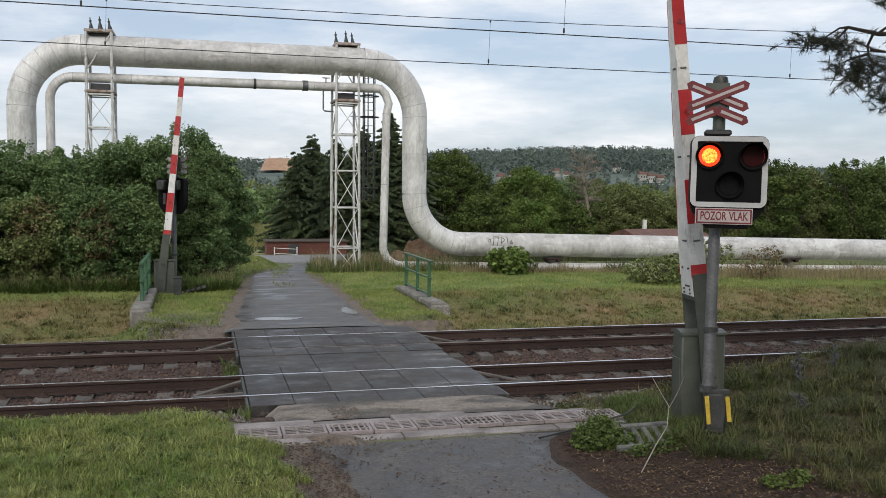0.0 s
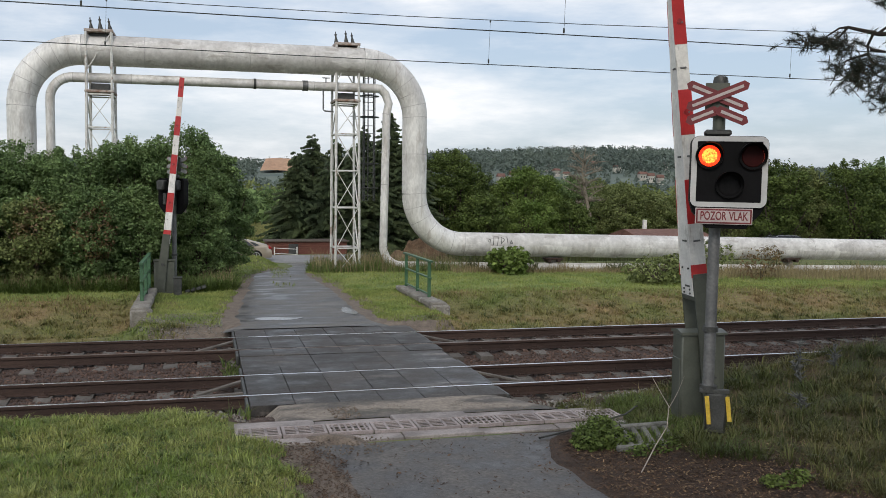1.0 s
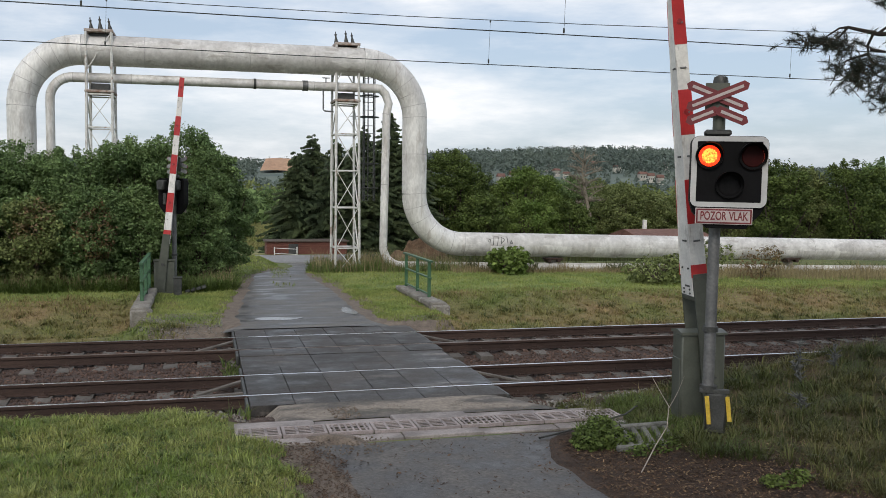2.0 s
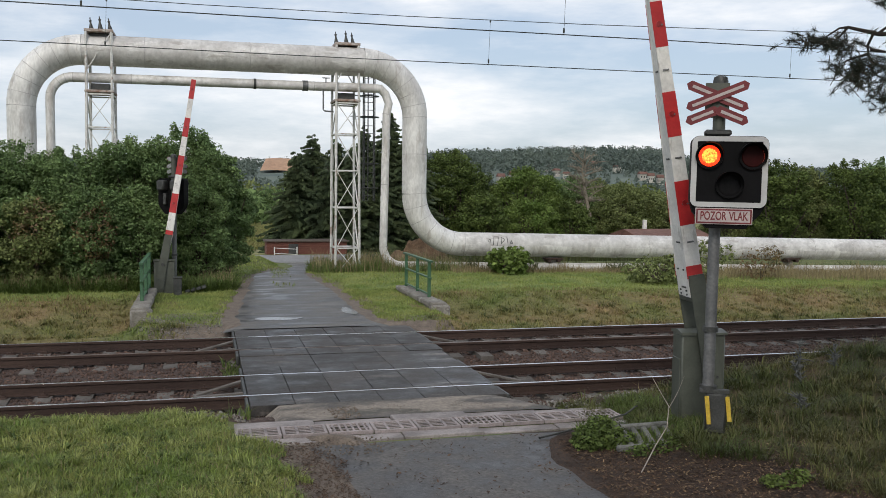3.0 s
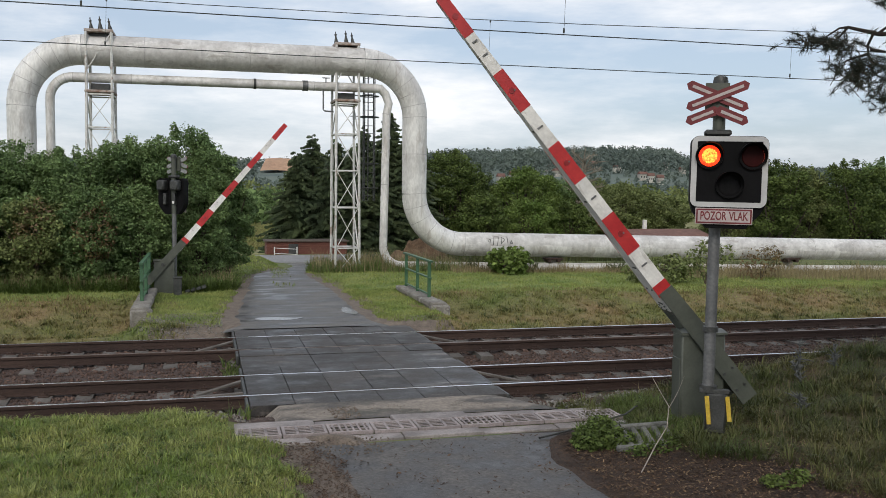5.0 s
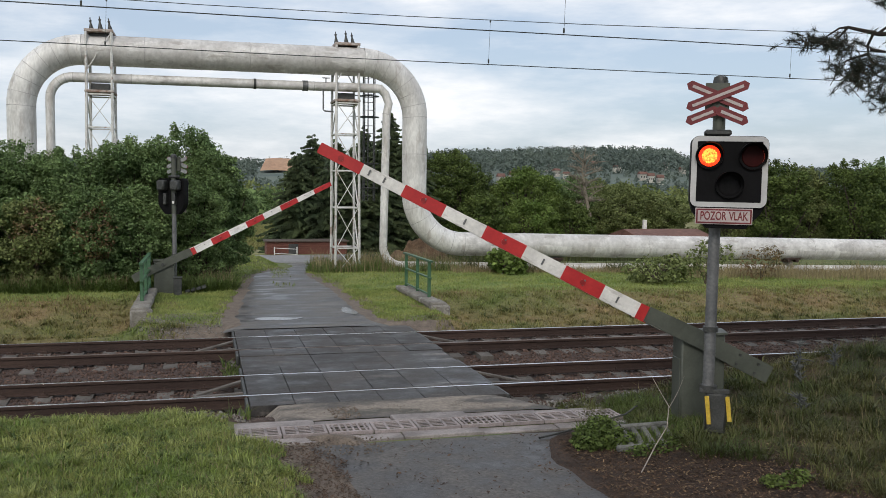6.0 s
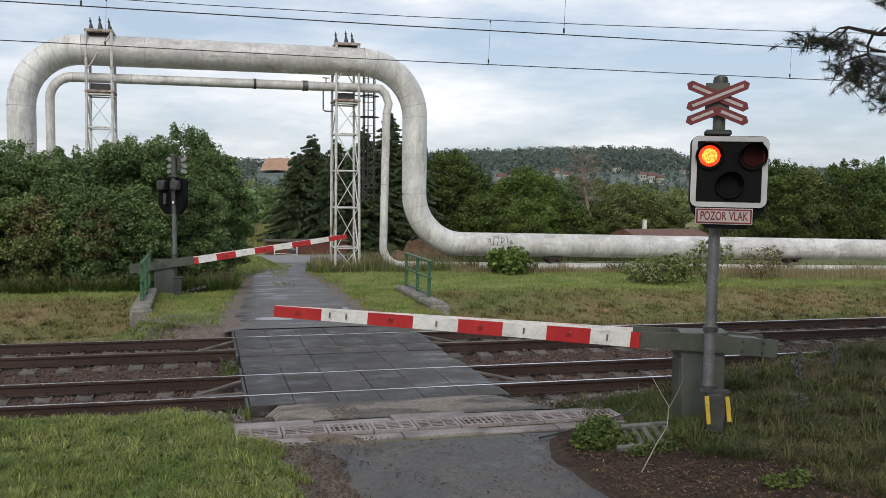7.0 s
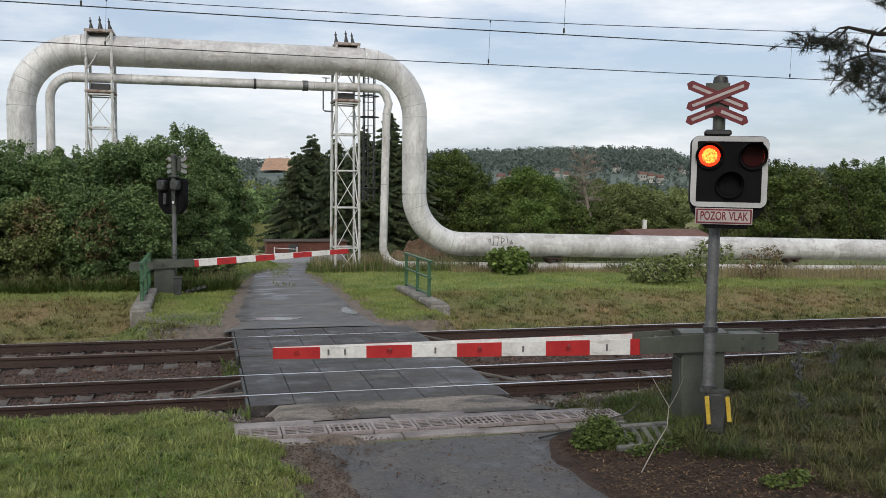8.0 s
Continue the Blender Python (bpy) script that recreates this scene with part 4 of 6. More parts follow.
# ---- barriers ----
def build_barrier():
    """A half barrier. Local x runs from the boom's tip to its weight; the pivot is 1.04 m up."""
    bar = thing("level_crossing_barrier", pose(0, 0, 0), "level crossing barrier with a red and white double-plank boom", "barrier", "crossing barriers")
    part("pedestal", Geo().box((-0.03, 0, 0.46), (0.57, 0.34, 1.35), 0.02), M["housing_green"], bar, "grey-green steel housing")
    part("pedestal_cap", Geo().prism([(-0.2, 1.13), (0.2, 1.13), (0.2, 1.16), (0.0, 1.19), (-0.2, 1.16)], 0, -0.33, 0.27), M["housing_green"], bar)
    part("housing_door", Geo().box((-0.32, 0, 0.42), (0.014, 0.27, 0.8), 0.004), M["housing_green"], bar)
    boom = part("boom", Geo().tube([(0, -0.26, 0), (0, 0.26, 0)], 0.05, 14), M["dark_steel"], bar, m=pose(0, 0, 1.04))
    for s in (-1, 1):
        arm = [(-0.115, 0.0), (-0.12, 0.25), (-0.12, 0.92), (0.105, 0.92), (0.105, 0.2), (0.115, 0.0), (0.075, -0.88), (-0.125, -0.88)]
        m = pose(0, s * 0.225, 0)
        a = part("boom_arm", Geo().prism([(p[0], p[1]) for p in arm], 1, -0.012, 0.012, m), M["housing_green"], boom, "grey-green steel boom arm")
        for x in (0.45, 0.72):
            for z in (-0.075, 0.05):
                part("bolt", Geo().tube([(x, s * 0.235, z), (x, s * 0.255, z)], 0.018, 8), M["dark_steel"], boom)
    w = Geo().box((0.6, 0, -0.01), (0.4, 0.42, 0.18), 0.02)
    part("counterweight", w, M["housing_green"], boom, "grey-green counterweight block")
    TIP = 5.407
    def edge(r, s):
        """Half height of a plank and its place across, at r from the pivot."""
        u = (r - 0.9) / (TIP - 0.9)
        return 0.098 - 0.034 * u, -0.2 if s < 0 else 0.2 - 0.34 * u
    hexa = [(0, 1, 3, 2), (4, 6, 7, 5), (0, 4, 5, 1), (2, 3, 7, 6), (0, 2, 6, 4), (1, 5, 7, 3)]
    zo = -0.036
    for s in (-1, 1):
        vs = []
        for r in (0.85, TIP):
            h, y = edge(r, s)
            for t in (-0.011, 0.011):
                vs += [(-r, y + t, zo - h), (-r, y + t, zo + h)]
        part("plank", Geo().add(vs, hexa), M["white_paint"], boom, "white-painted boom plank", smooth=0)
        for a, b in ((4.85, TIP + 0.002), (3.737, 4.292), (2.627, 3.182), (1.517, 2.072), (0.84, 1.0)):
            vs = []
            for r in (a, b):
                h, y = edge(r, s)
                for t in (s * 0.006, s * 0.0145):
                    vs += [(-r, y + t, zo - h - 0.003), (-r, y + t, zo + h + 0.003)]
            part("red_band", Geo().add(vs, hexa), M["red_paint"], boom, "red reflective band", smooth=0)
            if b - a > 0.4:
                c = (a + b) / 2
                yc = edge(c, s)[1]
                part("reflector", Geo().tube([(-c, yc + s * 0.014, zo), (-c, yc + s * 0.024, zo)], 0.036, 16), M["dark_red"], boom)
    for r in (1.3, 1.78, 2.36, 2.9, 3.45, 4.0, 4.55, 4.75):
        h, y0 = edge(r, -1)
        y1 = edge(r, 1)[1]
        g = Geo().tube([(-r, y0 - 0.03, zo + 0.03), (-r, y1 + 0.03, zo + 0.03)], 0.012, 8)
        g.box((-r, y0 - 0.016, zo), (0.022, 0.012, h * 0.9), 0.003)
        g.box((-r, (y0 + y1) / 2, zo - h + 0.03), (0.04, abs(y1 - y0), 0.012), 0.002)
        part("cross_strut", g, M["grey_steel"], boom)
    # white cover plate under the planks, with slots and bolts
    vs = []
    for r in (0.6, TIP - 0.25):
        h, y0 = edge(max(r, 0.9), -1)
        y1 = edge(max(r, 0.9), 1)[1]
        for t in (0.0, 0.01):
            vs += [(-r, y0 + 0.012, zo - h + 0.004 + t), (-r, y1 + 0.013, zo - h + 0.004 + t)]
    cover = part("cover_plate", Geo().add(vs, hexa), M["white_paint"], boom, "white cover plate under the boom", smooth=0)
    for r in (0.72, 1.3, 2.36, 3.45, 4.55):
        h, y0 = edge(max(r, 0.9), -1)
        mid = (y0 + edge(max(r, 0.9), 1)[1]) / 2
        part("slot", Geo().box((-r, mid - 0.02, zo - h + 0.002), (0.022, 0.17 - 0.025 * r, 0.01), 0.002), M["dark_steel"], cover)
    for r in (0.63, 0.68, 0.95):
        for q in (-0.1, 0.1):
            part("bolt", Geo().tube([(-r, q, zo - 0.108), (-r, q, zo - 0.09)], 0.012, 8), M["dark_steel"], cover)
    part("cross_tie", Geo().box((-0.56, 0, -0.04), (0.05, 0.43, 0.16), 0.006), M["housing_green"], boom)
    part("tip_plate", Geo().box((-TIP, -0.17, zo), (0.02, 0.08, 0.125), 0.004), M["red_paint"], boom)
    return bar, boom


barrier, BOOM = build_barrier()
barrier.matrix_basis = pose(6.18, 10.471, 0.137, 0, 0, -9.04)
far_barrier = copy_thing(barrier, pose(-1.132, 27.713, -0.202, 0, 0, 178.8))
FAR_BOOM = [o for o in far_barrier.children if o.name.startswith("boom") and not o.name.startswith("boom_arm")][0]


# ---- culvert headwalls with green railings ----
def build_headwall(x, y0, y1, label):
    hw = thing("culvert_headwall", pose(x, 0, 0), label, "headwall", "culvert headwalls")
    g = Geo()
    n = 6
    for k in range(n):
        a, b = y0 + (y1 - y0) * k / n, y0 + (y1 - y0) * (k + 1) / n
        part("coping", Geo().box((0.02 * (random.random() - 0.5), (a + b) / 2, 0.08 + 0.02 * random.random()), (0.44, b - a - 0.01, 0.15), 0.035), M["concrete"], hw)
    part("wall", Geo().box((0, (y0 + y1) / 2, -0.45), (0.38, y1 - y0 - 0.02, 0.98), 0.03), M["concrete"], hw)
    part("end_block", Geo().box((0.03, y0 + 0.12, -0.2), (0.52, 0.36, 0.62), 0.05), M["concrete"], hw, "chipped concrete end block")
    return hw


def build_railing(x, ys, label):
    rl = thing("railing", pose(x, 0, 0.14), label, "railing", "culvert railings")
    for y in ys:
        part("post", Geo().box((0, y, 0.5), (0.09, 0.05, 1.02), 0.008), M["rail_green"], rl)
    a, b = ys[0] - 0.25, ys[-1] + 0.25
    part("handrail", Geo().bar((0, a, 1.0), (0, b, 1.0), 0.1, 0.05), M["rail_green"], rl)
    part("midrail", Geo().bar((0, a + 0.1, 0.55), (0, b - 0.2, 0.55), 0.07, 0.04), M["rail_green"], rl)
    part("toe_rail", Geo().bar((0, a + 0.25, 0.1), (0, b - 0.2, 0.1), 0.06, 0.04), M["rail_green"], rl)


build_headwall(5.85, 22.7, 27.2, "weathered concrete culvert headwall at the lane's edge")
build_railing(5.9, (24.0, 25.4, 26.9), "green-painted steel railing on the concrete headwall")
build_headwall(-1.5, 23.1, 27.6, "crumbling concrete culvert headwall beside the far barrier")
build_railing(-1.52, (24.3, 26.0, 27.6), "faded green steel railing on the crumbling headwall")


# ---- overhead wires ----
def build_wires(y, zc, mess, drops):
    ow = thing("overhead_line", pose(0, y, 0), "thin overhead contact and carrier wires above the tracks", "overhead wire", "overhead lines")
    part("contact_wire", Geo().tube([(-40, 0, zc + 0.04), (-3, 0, zc + 0.0), (3, 0, zc - 0.035), (60, 0, zc - 0.04)], 0.0085, 6), M["wire"], ow)
    part("carrier_wire", Geo().tube([(x, 0, mess(x)) for x in range(-40, 61, 4)], 0.0075, 6), M["wire"], ow)
    for x in drops:
        g = Geo().tube([(x, 0, zc - 0.03), (x + 0.03, 0, mess(x))], 0.0035, 5)
        g.box((x, 0, zc + 0.03), (0.03, 0.02, 0.08), 0.004)
        g.box((x + 0.03, 0, mess(x) - 0.02), (0.03, 0.02, 0.05), 0.004)
        part("dropper", g, M["wire"], ow)


build_wires(18.4, 5.705, lambda x: 6.55 + 0.0012 * (x - 1) ** 2, (-9.2, -1.75, 5.75, 12.92, 20))
build_wires(14.45, 5.695, lambda x: 6.6 + 0.0012 * (x - 1) ** 2, (-9.3, -1.7, 5.82, 13.2, 20.6))


# ---- plants ----
RNG = np.random.default_rng(7)


def leaf_cloud(blobs, n, size, upright=0.6, shell=0.62, long=1.5):
    """n small leaf rhombs filling ellipsoids (x, y, z, rx, ry, rz), denser towards their skins."""
    B = np.array(blobs, float)
    wgt = B[:, 3] * B[:, 5] + B[:, 4] * B[:, 5]
    pick = RNG.choice(len(B), n, p=wgt / wgt.sum())
    d = RNG.normal(size=(n, 3))
    d /= np.linalg.norm(d, axis=1)[:, None]
    lump = 1 + 0.16 * np.sin(d[:, 0] * 7 + pick) * np.sin(d[:, 2] * 8 + 2 * pick) + 0.12 * np.sin(d[:, 1] * 13 + d[:, 2] * 11 + pick)
    r = (shell + (1.04 - shell) * RNG.random(n) ** 0.6) * lump
    c = B[pick, :3] + d * r[:, None] * B[pick, 3:]
    nrm = d * 0.4 + RNG.normal(size=(n, 3)) * 0.55 + np.array([0, 0, upright])
    nrm /= np.linalg.norm(nrm, axis=1)[:, None]
    a = np.cross(nrm, RNG.normal(size=(n, 3)))
    a /= np.linalg.norm(a, axis=1)[:, None]
    b = np.cross(nrm, a)
    s = size * (0.6 + 0.8 * RNG.random(n))[:, None]
    fold = nrm * s * 0.18
    V = np.stack([c - a * s * long / 2, c + b * s * 0.5 + fold, c + a * s * long / 2, c - b * s * 0.5 + fold], 1).reshape(-1, 3)
    F = np.arange(4 * n).reshape(n, 4)
    return V, F


def woody(geo, base, tips, r, seed):
    """A short trunk with bent, tapering limbs to the given tips."""
    rnd = random.Random(seed)
    base = Vector(base)
    for t in tips:
        t = Vector(t)
        mid = base.lerp(t, 0.45) + Vector((rnd.uniform(-0.2, 0.2), rnd.uniform(-0.2, 0.2), rnd.uniform(0, 0.2))) * (t - base).length * 0.4
        geo.tube([base, base.lerp(mid, 0.5) + Vector((0, 0, 0.05)), mid, t], [r, r * 0.75, r * 0.5, r * 0.15], 6)


def plant(name, label, category, x, y, blobs, n, size, material, group="", trunk=0.06, z=None, extra=None):
    """A bush or broad-leaved tree: woody limbs and a crown of many leaves. Blobs are local to the base."""
    z = float(ground_z(x, y)) if z is None else z
    ob = thing(name, pose(x, y, z - 0.03), label, category, group)
    g = Geo()
    woody(g, (0, 0, 0), [(b[0], b[1], b[2] + b[5] * 0.4) for b in blobs[:26]], trunk, len(blobs) + int(x * 10))
    part("trunk", g, M["bark"], ob)
    V, F = leaf_cloud(blobs, n, size)
    part("crown", quick_mesh("crown", V, F, M[material]), None, ob)
    if extra:
        V, F = leaf_cloud(extra[0], extra[1], size)
        part("reddish_leaves", quick_mesh("reddish_leaves", V, F, M["leaf_rust"]), None, ob, "reddish berry-laden twigs")
    return ob


def bush_blobs(h, w, k, seed):
    """A ragged crown: a thin core, leaf clusters at the branch tips round it and a few leading shoots."""
    rnd = random.Random(seed)
    out = [(0, 0, h * 0.46, w * 0.68, w * 0.68, h * 0.42)]
    for i in range(7 * k):
        a, e = rnd.uniform(0, 6.28), math.asin(rnd.uniform(-0.85, 0.98))
        q = rnd.uniform(0.72, 1.0)
        rr = w * rnd.uniform(0.13, 0.27)
        out.append((q * w * math.cos(a) * math.cos(e), q * w * math.sin(a) * math.cos(e), h * (0.48 + 0.45 * q * math.sin(e)), rr, rr, rr * rnd.uniform(0.5, 0.8)))
    for i in range(k):
        a, q = rnd.uniform(0, 6.28), rnd.uniform(0, 0.8) * w
        top = h * (0.5 + 0.43 * math.sqrt(max(0.0, 1 - (q / w) ** 2)))
        out.append((q * math.cos(a), q * math.sin(a), top, w * 0.07, w * 0.07, h * rnd.uniform(0.03, 0.055)))
    return out


# thicket between the left railing and the pipes
THICKET = [(-7.4, 30.8, 4.7, 1.9, "leaf"), (-5.7, 31.2, 4.7, 1.8, "leaf"), (-4.0, 30.9, 4.5, 1.8, "leaf"), (-2.4, 31.1, 4.85, 1.75, "leaf"), (-0.85, 31.3, 5.25, 1.7, "leaf"), (0.3, 31.8, 4.7, 1.3, "leaf"), (0.75, 32.3, 3.6, 1.0, "leaf"),
           (-6.6, 29.4, 3.1, 1.3, "leaf"), (-4.8, 29.3, 2.9, 1.25, "leaf_olive"), (-3.2, 29.2, 3.3, 1.2, "leaf"), (-1.9, 29.6, 3.3, 1.2, "leaf"), (-0.3, 30.2, 3.6, 1.2, "leaf"), (-9.0, 30.0, 4.2, 1.6, "leaf")]
for k, (x, y, h, w, m) in enumerate(THICKET):
    extra = ([(0.1, -0.7, 1.7, 0.6, 0.5, 0.9)], 900) if k in (8, 9) else None
    plant("bush", "tall dense green bush in the thicket by the lane" if m == "leaf" else "olive-green bush with reddish berries in the thicket", "bush", x, y, bush_blobs(h, w, 11, k), int(5200 * h * w), 0.055, m, "thicket bushes", extra=extra)

plant("bush", "leafy green shrub growing before the pipes", "bush", 11.05, 32.4, bush_blobs(1.05, 0.85, 8, 31), 1500, 0.12, "leaf_light")
plant("bush", "low bramble thicket before the pipes", "bush", 15.3, 28.9, bush_blobs(0.95, 1.2, 9, 32) + [(1.0, 0.2, 0.35, 0.8, 0.5, 0.4)], 2200, 0.085, "leaf_olive")
plant("bush", "thin upright shrub with sparse leaves", "bush", 17.05, 28.7, [(0, 0, 0.9, 0.5, 0.4, 0.6), (-0.5, 0, 0.9, 0.35, 0.3, 0.4), (0.7, 0, 1.1, 0.4, 0.3, 0.35), (0.1, 0, 1.35, 0.5, 0.3, 0.25)], 560, 0.085, "leaf_olive", trunk=0.02)
plant("bush", "dry reddish shrub before the pipes", "bush", 20.4, 30.4, [(0, 0, 0.7, 0.8, 0.5, 0.6), (0.5, 0, 1.0, 0.4, 0.3, 0.35)], 500, 0.07, "leaf_rust", trunk=0.02)

plant("weed_clump", "leafy green nettle clump beside the broken grating", "weeds", 4.62, 10.1, [(0, 0, 0.16, 0.3, 0.24, 0.17), (-0.18, -0.1, 0.12, 0.22, 0.2, 0.13), (0.2, -0.16, 0.12, 0.2, 0.16, 0.13), (0.05, 0.1, 0.26, 0.16, 0.14, 0.12)], 2600, 0.03, "leaf_deep", "weed clumps", trunk=0.008)
plant("weed_clump", "low leafy weeds creeping round the grating", "weeds", 5.15, 9.5, [(0, 0, 0.06, 0.45, 0.12, 0.09), (0.3, 0.1, 0.08, 0.2, 0.14, 0.1)], 1100, 0.027, "leaf_deep", "weed clumps", trunk=0.006)
plant("weed_clump", "leafy clump at the foot of the grassy bank", "weeds", 5.66, 7.85, [(0, 0, 0.06, 0.2, 0.14, 0.09), (0.16, 0.06, 0.08, 0.14, 0.12, 0.09), (-0.14, 0.08, 0.05, 0.12, 0.1, 0.07)], 700, 0.027, "leaf_deep", "weed clumps", trunk=0.006)


def thistle(x, y, h, seed):
    """A withered upright stalk with short ragged side twigs."""
    rnd = random.Random(seed)
    ob = thing("withered_thistle", pose(x, y, float(ground_z(x, y)) - 0.02), "withered blue-grey thistle stalk standing in the bank's grass", "plant", "withered thistles")
    lean = Vector((rnd.uniform(-0.35, 0.1), rnd.uniform(-0.1, 0.1), 1))
    part("stem", Geo().tube([(0, 0, 0), lean * h * 0.5 + Vector((0.03, 0, 0)), lean * h], [0.012, 0.009, 0.004], 6), M["thistle"], ob)
    g = Geo()
    for i in range(46):
        b = lean * h * rnd.uniform(0.15, 1.0)
        d = Vector((rnd.uniform(-1, 1), rnd.uniform(-1, 1), rnd.uniform(-0.2, 0.8))) * rnd.uniform(0.05, 0.16)
        g.tube([b, b + d * 0.6 + Vector((0, 0, 0.01)), b + d], [0.007, 0.009, 0.002], 5)
    tagged(part("side_twig", g, M["thistle"], ob), kind="stuff")


for k, (x, y, h) in enumerate([(8.35, 11.45, 0.42), (8.0, 10.9, 0.3), (8.75, 11.2, 0.36), (7.3, 9.9, 0.22)]):
    thistle(x, y, h, k)

# broad-leaved trees beyond the pipes
TREES = [(21.5, 80, 9.2, 3.1, "leaf_deep"), (19.2, 84, 9.8, 2.6, "leaf_deep"), (24.9, 82, 7.1, 2.6, "leaf_deep"), (28.6, 80, 7.6, 3.0, "leaf_light"), (31.2, 84, 7.3, 2.8, "leaf_light"), (37.5, 78, 6.4, 3.1, "leaf_olive"), (41.0, 80, 5.2, 2.8, "leaf_olive"),
         (44.2, 82, 4.9, 2.6, "leaf_olive"), (46.2, 67, 7.9, 3.0, "leaf_deep"), (49.4, 68, 7.4, 2.6, "leaf_olive"), (52.9, 66, 8.2, 3.0, "leaf_deep"), (56.4, 67, 8.1, 3.0, "leaf"), (60.5, 68, 8.4, 3.0, "leaf_deep"), (43.6, 70, 5.6, 2.3, "leaf_olive"), (27.0, 74, 4.6, 2.4, "leaf_light"), (31.0, 75, 4.6, 2.2, "leaf_deep"), (22.6, 74, 5.0, 2.2, "leaf_deep"), (47.9, 72, 6.8, 2.4, "leaf_olive"), (35.9, 86, 7.0, 2.7, "leaf"), (39.2, 88, 6.8, 2.8, "leaf_olive")]
for k, (x, y, h, w, m) in enumerate(TREES):
    words = {"leaf_deep": "deep green dense tree beyond the pipes", "leaf": "dark green broad-leaved tree beyond the pipes", "leaf_light": "bright green young tree beyond the pipes", "leaf_olive": "olive-green willow-like tree beyond the pipes"}[m]
    plant("tree", words, "tree", x, y, bush_blobs(h, w, 12, 50 + k), int(900 * h * w) + 2500, 0.125, m, "trees beyond the pipes", trunk=0.16)


def spruce(x, y, h, w, seed):
    z = float(ground_z(x, y))
    ob = thing("spruce_tree", pose(x, y, z - 0.05), "tall dark green spruce tree behind the tower", "tree", "spruces")
    part("trunk", Geo().tube([(0, 0, 0), (0.03, 0, h * 0.5), (0, 0, h * 0.98)], [0.16, 0.1, 0.015], 8), M["bark"], ob)
    rng = np.random.default_rng(seed)
    V = []
    level = 0.04
    while level < 0.97:
        zc, reach = h * level, w * (1 - level) ** 0.8 + 0.12
        for a in np.linspace(0, 6.283, 13, endpoint=False) + rng.random() * 6 + rng.normal(size=13) * 0.25:
            ln = reach * rng.choice([0.45, 0.6, 0.8, 0.95, 1.1, 1.3])
            d = np.array([math.cos(a), math.sin(a), 0])
            side = np.array([-d[1], d[0], 0])
            base, rise = zc + 0.25 * rng.normal(), rng.uniform(-0.1, 0.22)
            for u in np.arange(0.12, 1.0, 0.1 / max(ln, 0.6)):
                p = d * ln * u + np.array([0, 0, base + ln * (rise * u - 0.42 * u * u + 0.18 * u ** 4)])
                for q in (-1, 1):
                    spray = ln * 0.34 * (1.05 - u) + 0.12
                    e = p + side * q * spray * rng.uniform(0.5, 1.1) + d * spray * 0.8 + np.array([0, 0, -0.2 * spray - 0.12 * rng.random()])
                    wv = np.array([0, 0, 0.05 + 0.05 * rng.random()])
                    m = (p + e) / 2
                    V += [p - wv * 0.4, m + wv + d * 0.05, e, m - wv * 1.6 - d * 0.04]
        level += 0.022 + 0.016 * rng.random()
    V = np.array(V)
    part("crown", quick_mesh("crown", V, np.arange(len(V)).reshape(-1, 4), M["spruce"]), None, ob)


for k, (x, y, h, w) in enumerate([(7.2, 74, 7.9, 3.0), (8.6, 75, 9.7, 3.2), (10.7, 76, 9.2, 3.4), (12.7, 74, 10.0, 3.3), (14.9, 75, 11.8, 3.4), (17.0, 76, 9.6, 3.3), (9.6, 73, 7.0, 3.0), (13.6, 73, 8.2, 3.1), (16.0, 73.5, 9.0, 3.1), (11.6, 73, 8.4, 3.2)]):
    spruce(x, y, h, w, 100 + k)


def bare_tree():
    x, y = 33.3, 77
    ob = thing("bare_tree", pose(x, y, float(ground_z(x, y))), "leafless grey-brown tree standing among green ones", "tree")
    rnd = random.Random(4)
    part("trunk", Geo().tube([(0.6, 0, -0.1), (0.5, 0, 3), (0, 0, 5.2), (-0.3, 0, 7), (0, 0, 9)], [0.26, 0.2, 0.15, 0.1, 0.03], 8), M["dead_wood"], ob)
    for i in range(34):
        z0 = rnd.uniform(3.0, 8.2)
        a = rnd.uniform(0, 6.28)
        ln = rnd.uniform(0.8, 2.7) * (1.15 - abs(z0 - 6) / 6)
        b = Vector((0, 0, z0))
        d = Vector((math.cos(a), math.sin(a) * 0.6, rnd.uniform(0.1, 0.75)))
        g = Geo().tube([b, b + d * ln * 0.5 + Vector((0, 0, 0.12)), b + d * ln], [0.075, 0.045, 0.016], 5)
        for j in range(10):
            s = b + d * ln * rnd.uniform(0.3, 1)
            e = s + Vector((rnd.uniform(-1, 1), rnd.uniform(-1, 1), rnd.uniform(-0.1, 0.8))) * 0.62
            g.tube([s, s.lerp(e, 0.5) + Vector((0, 0, 0.06)), e], [0.03, 0.02, 0.01], 4)
        part("limb", g, M["dead_wood"], ob)


bare_tree()


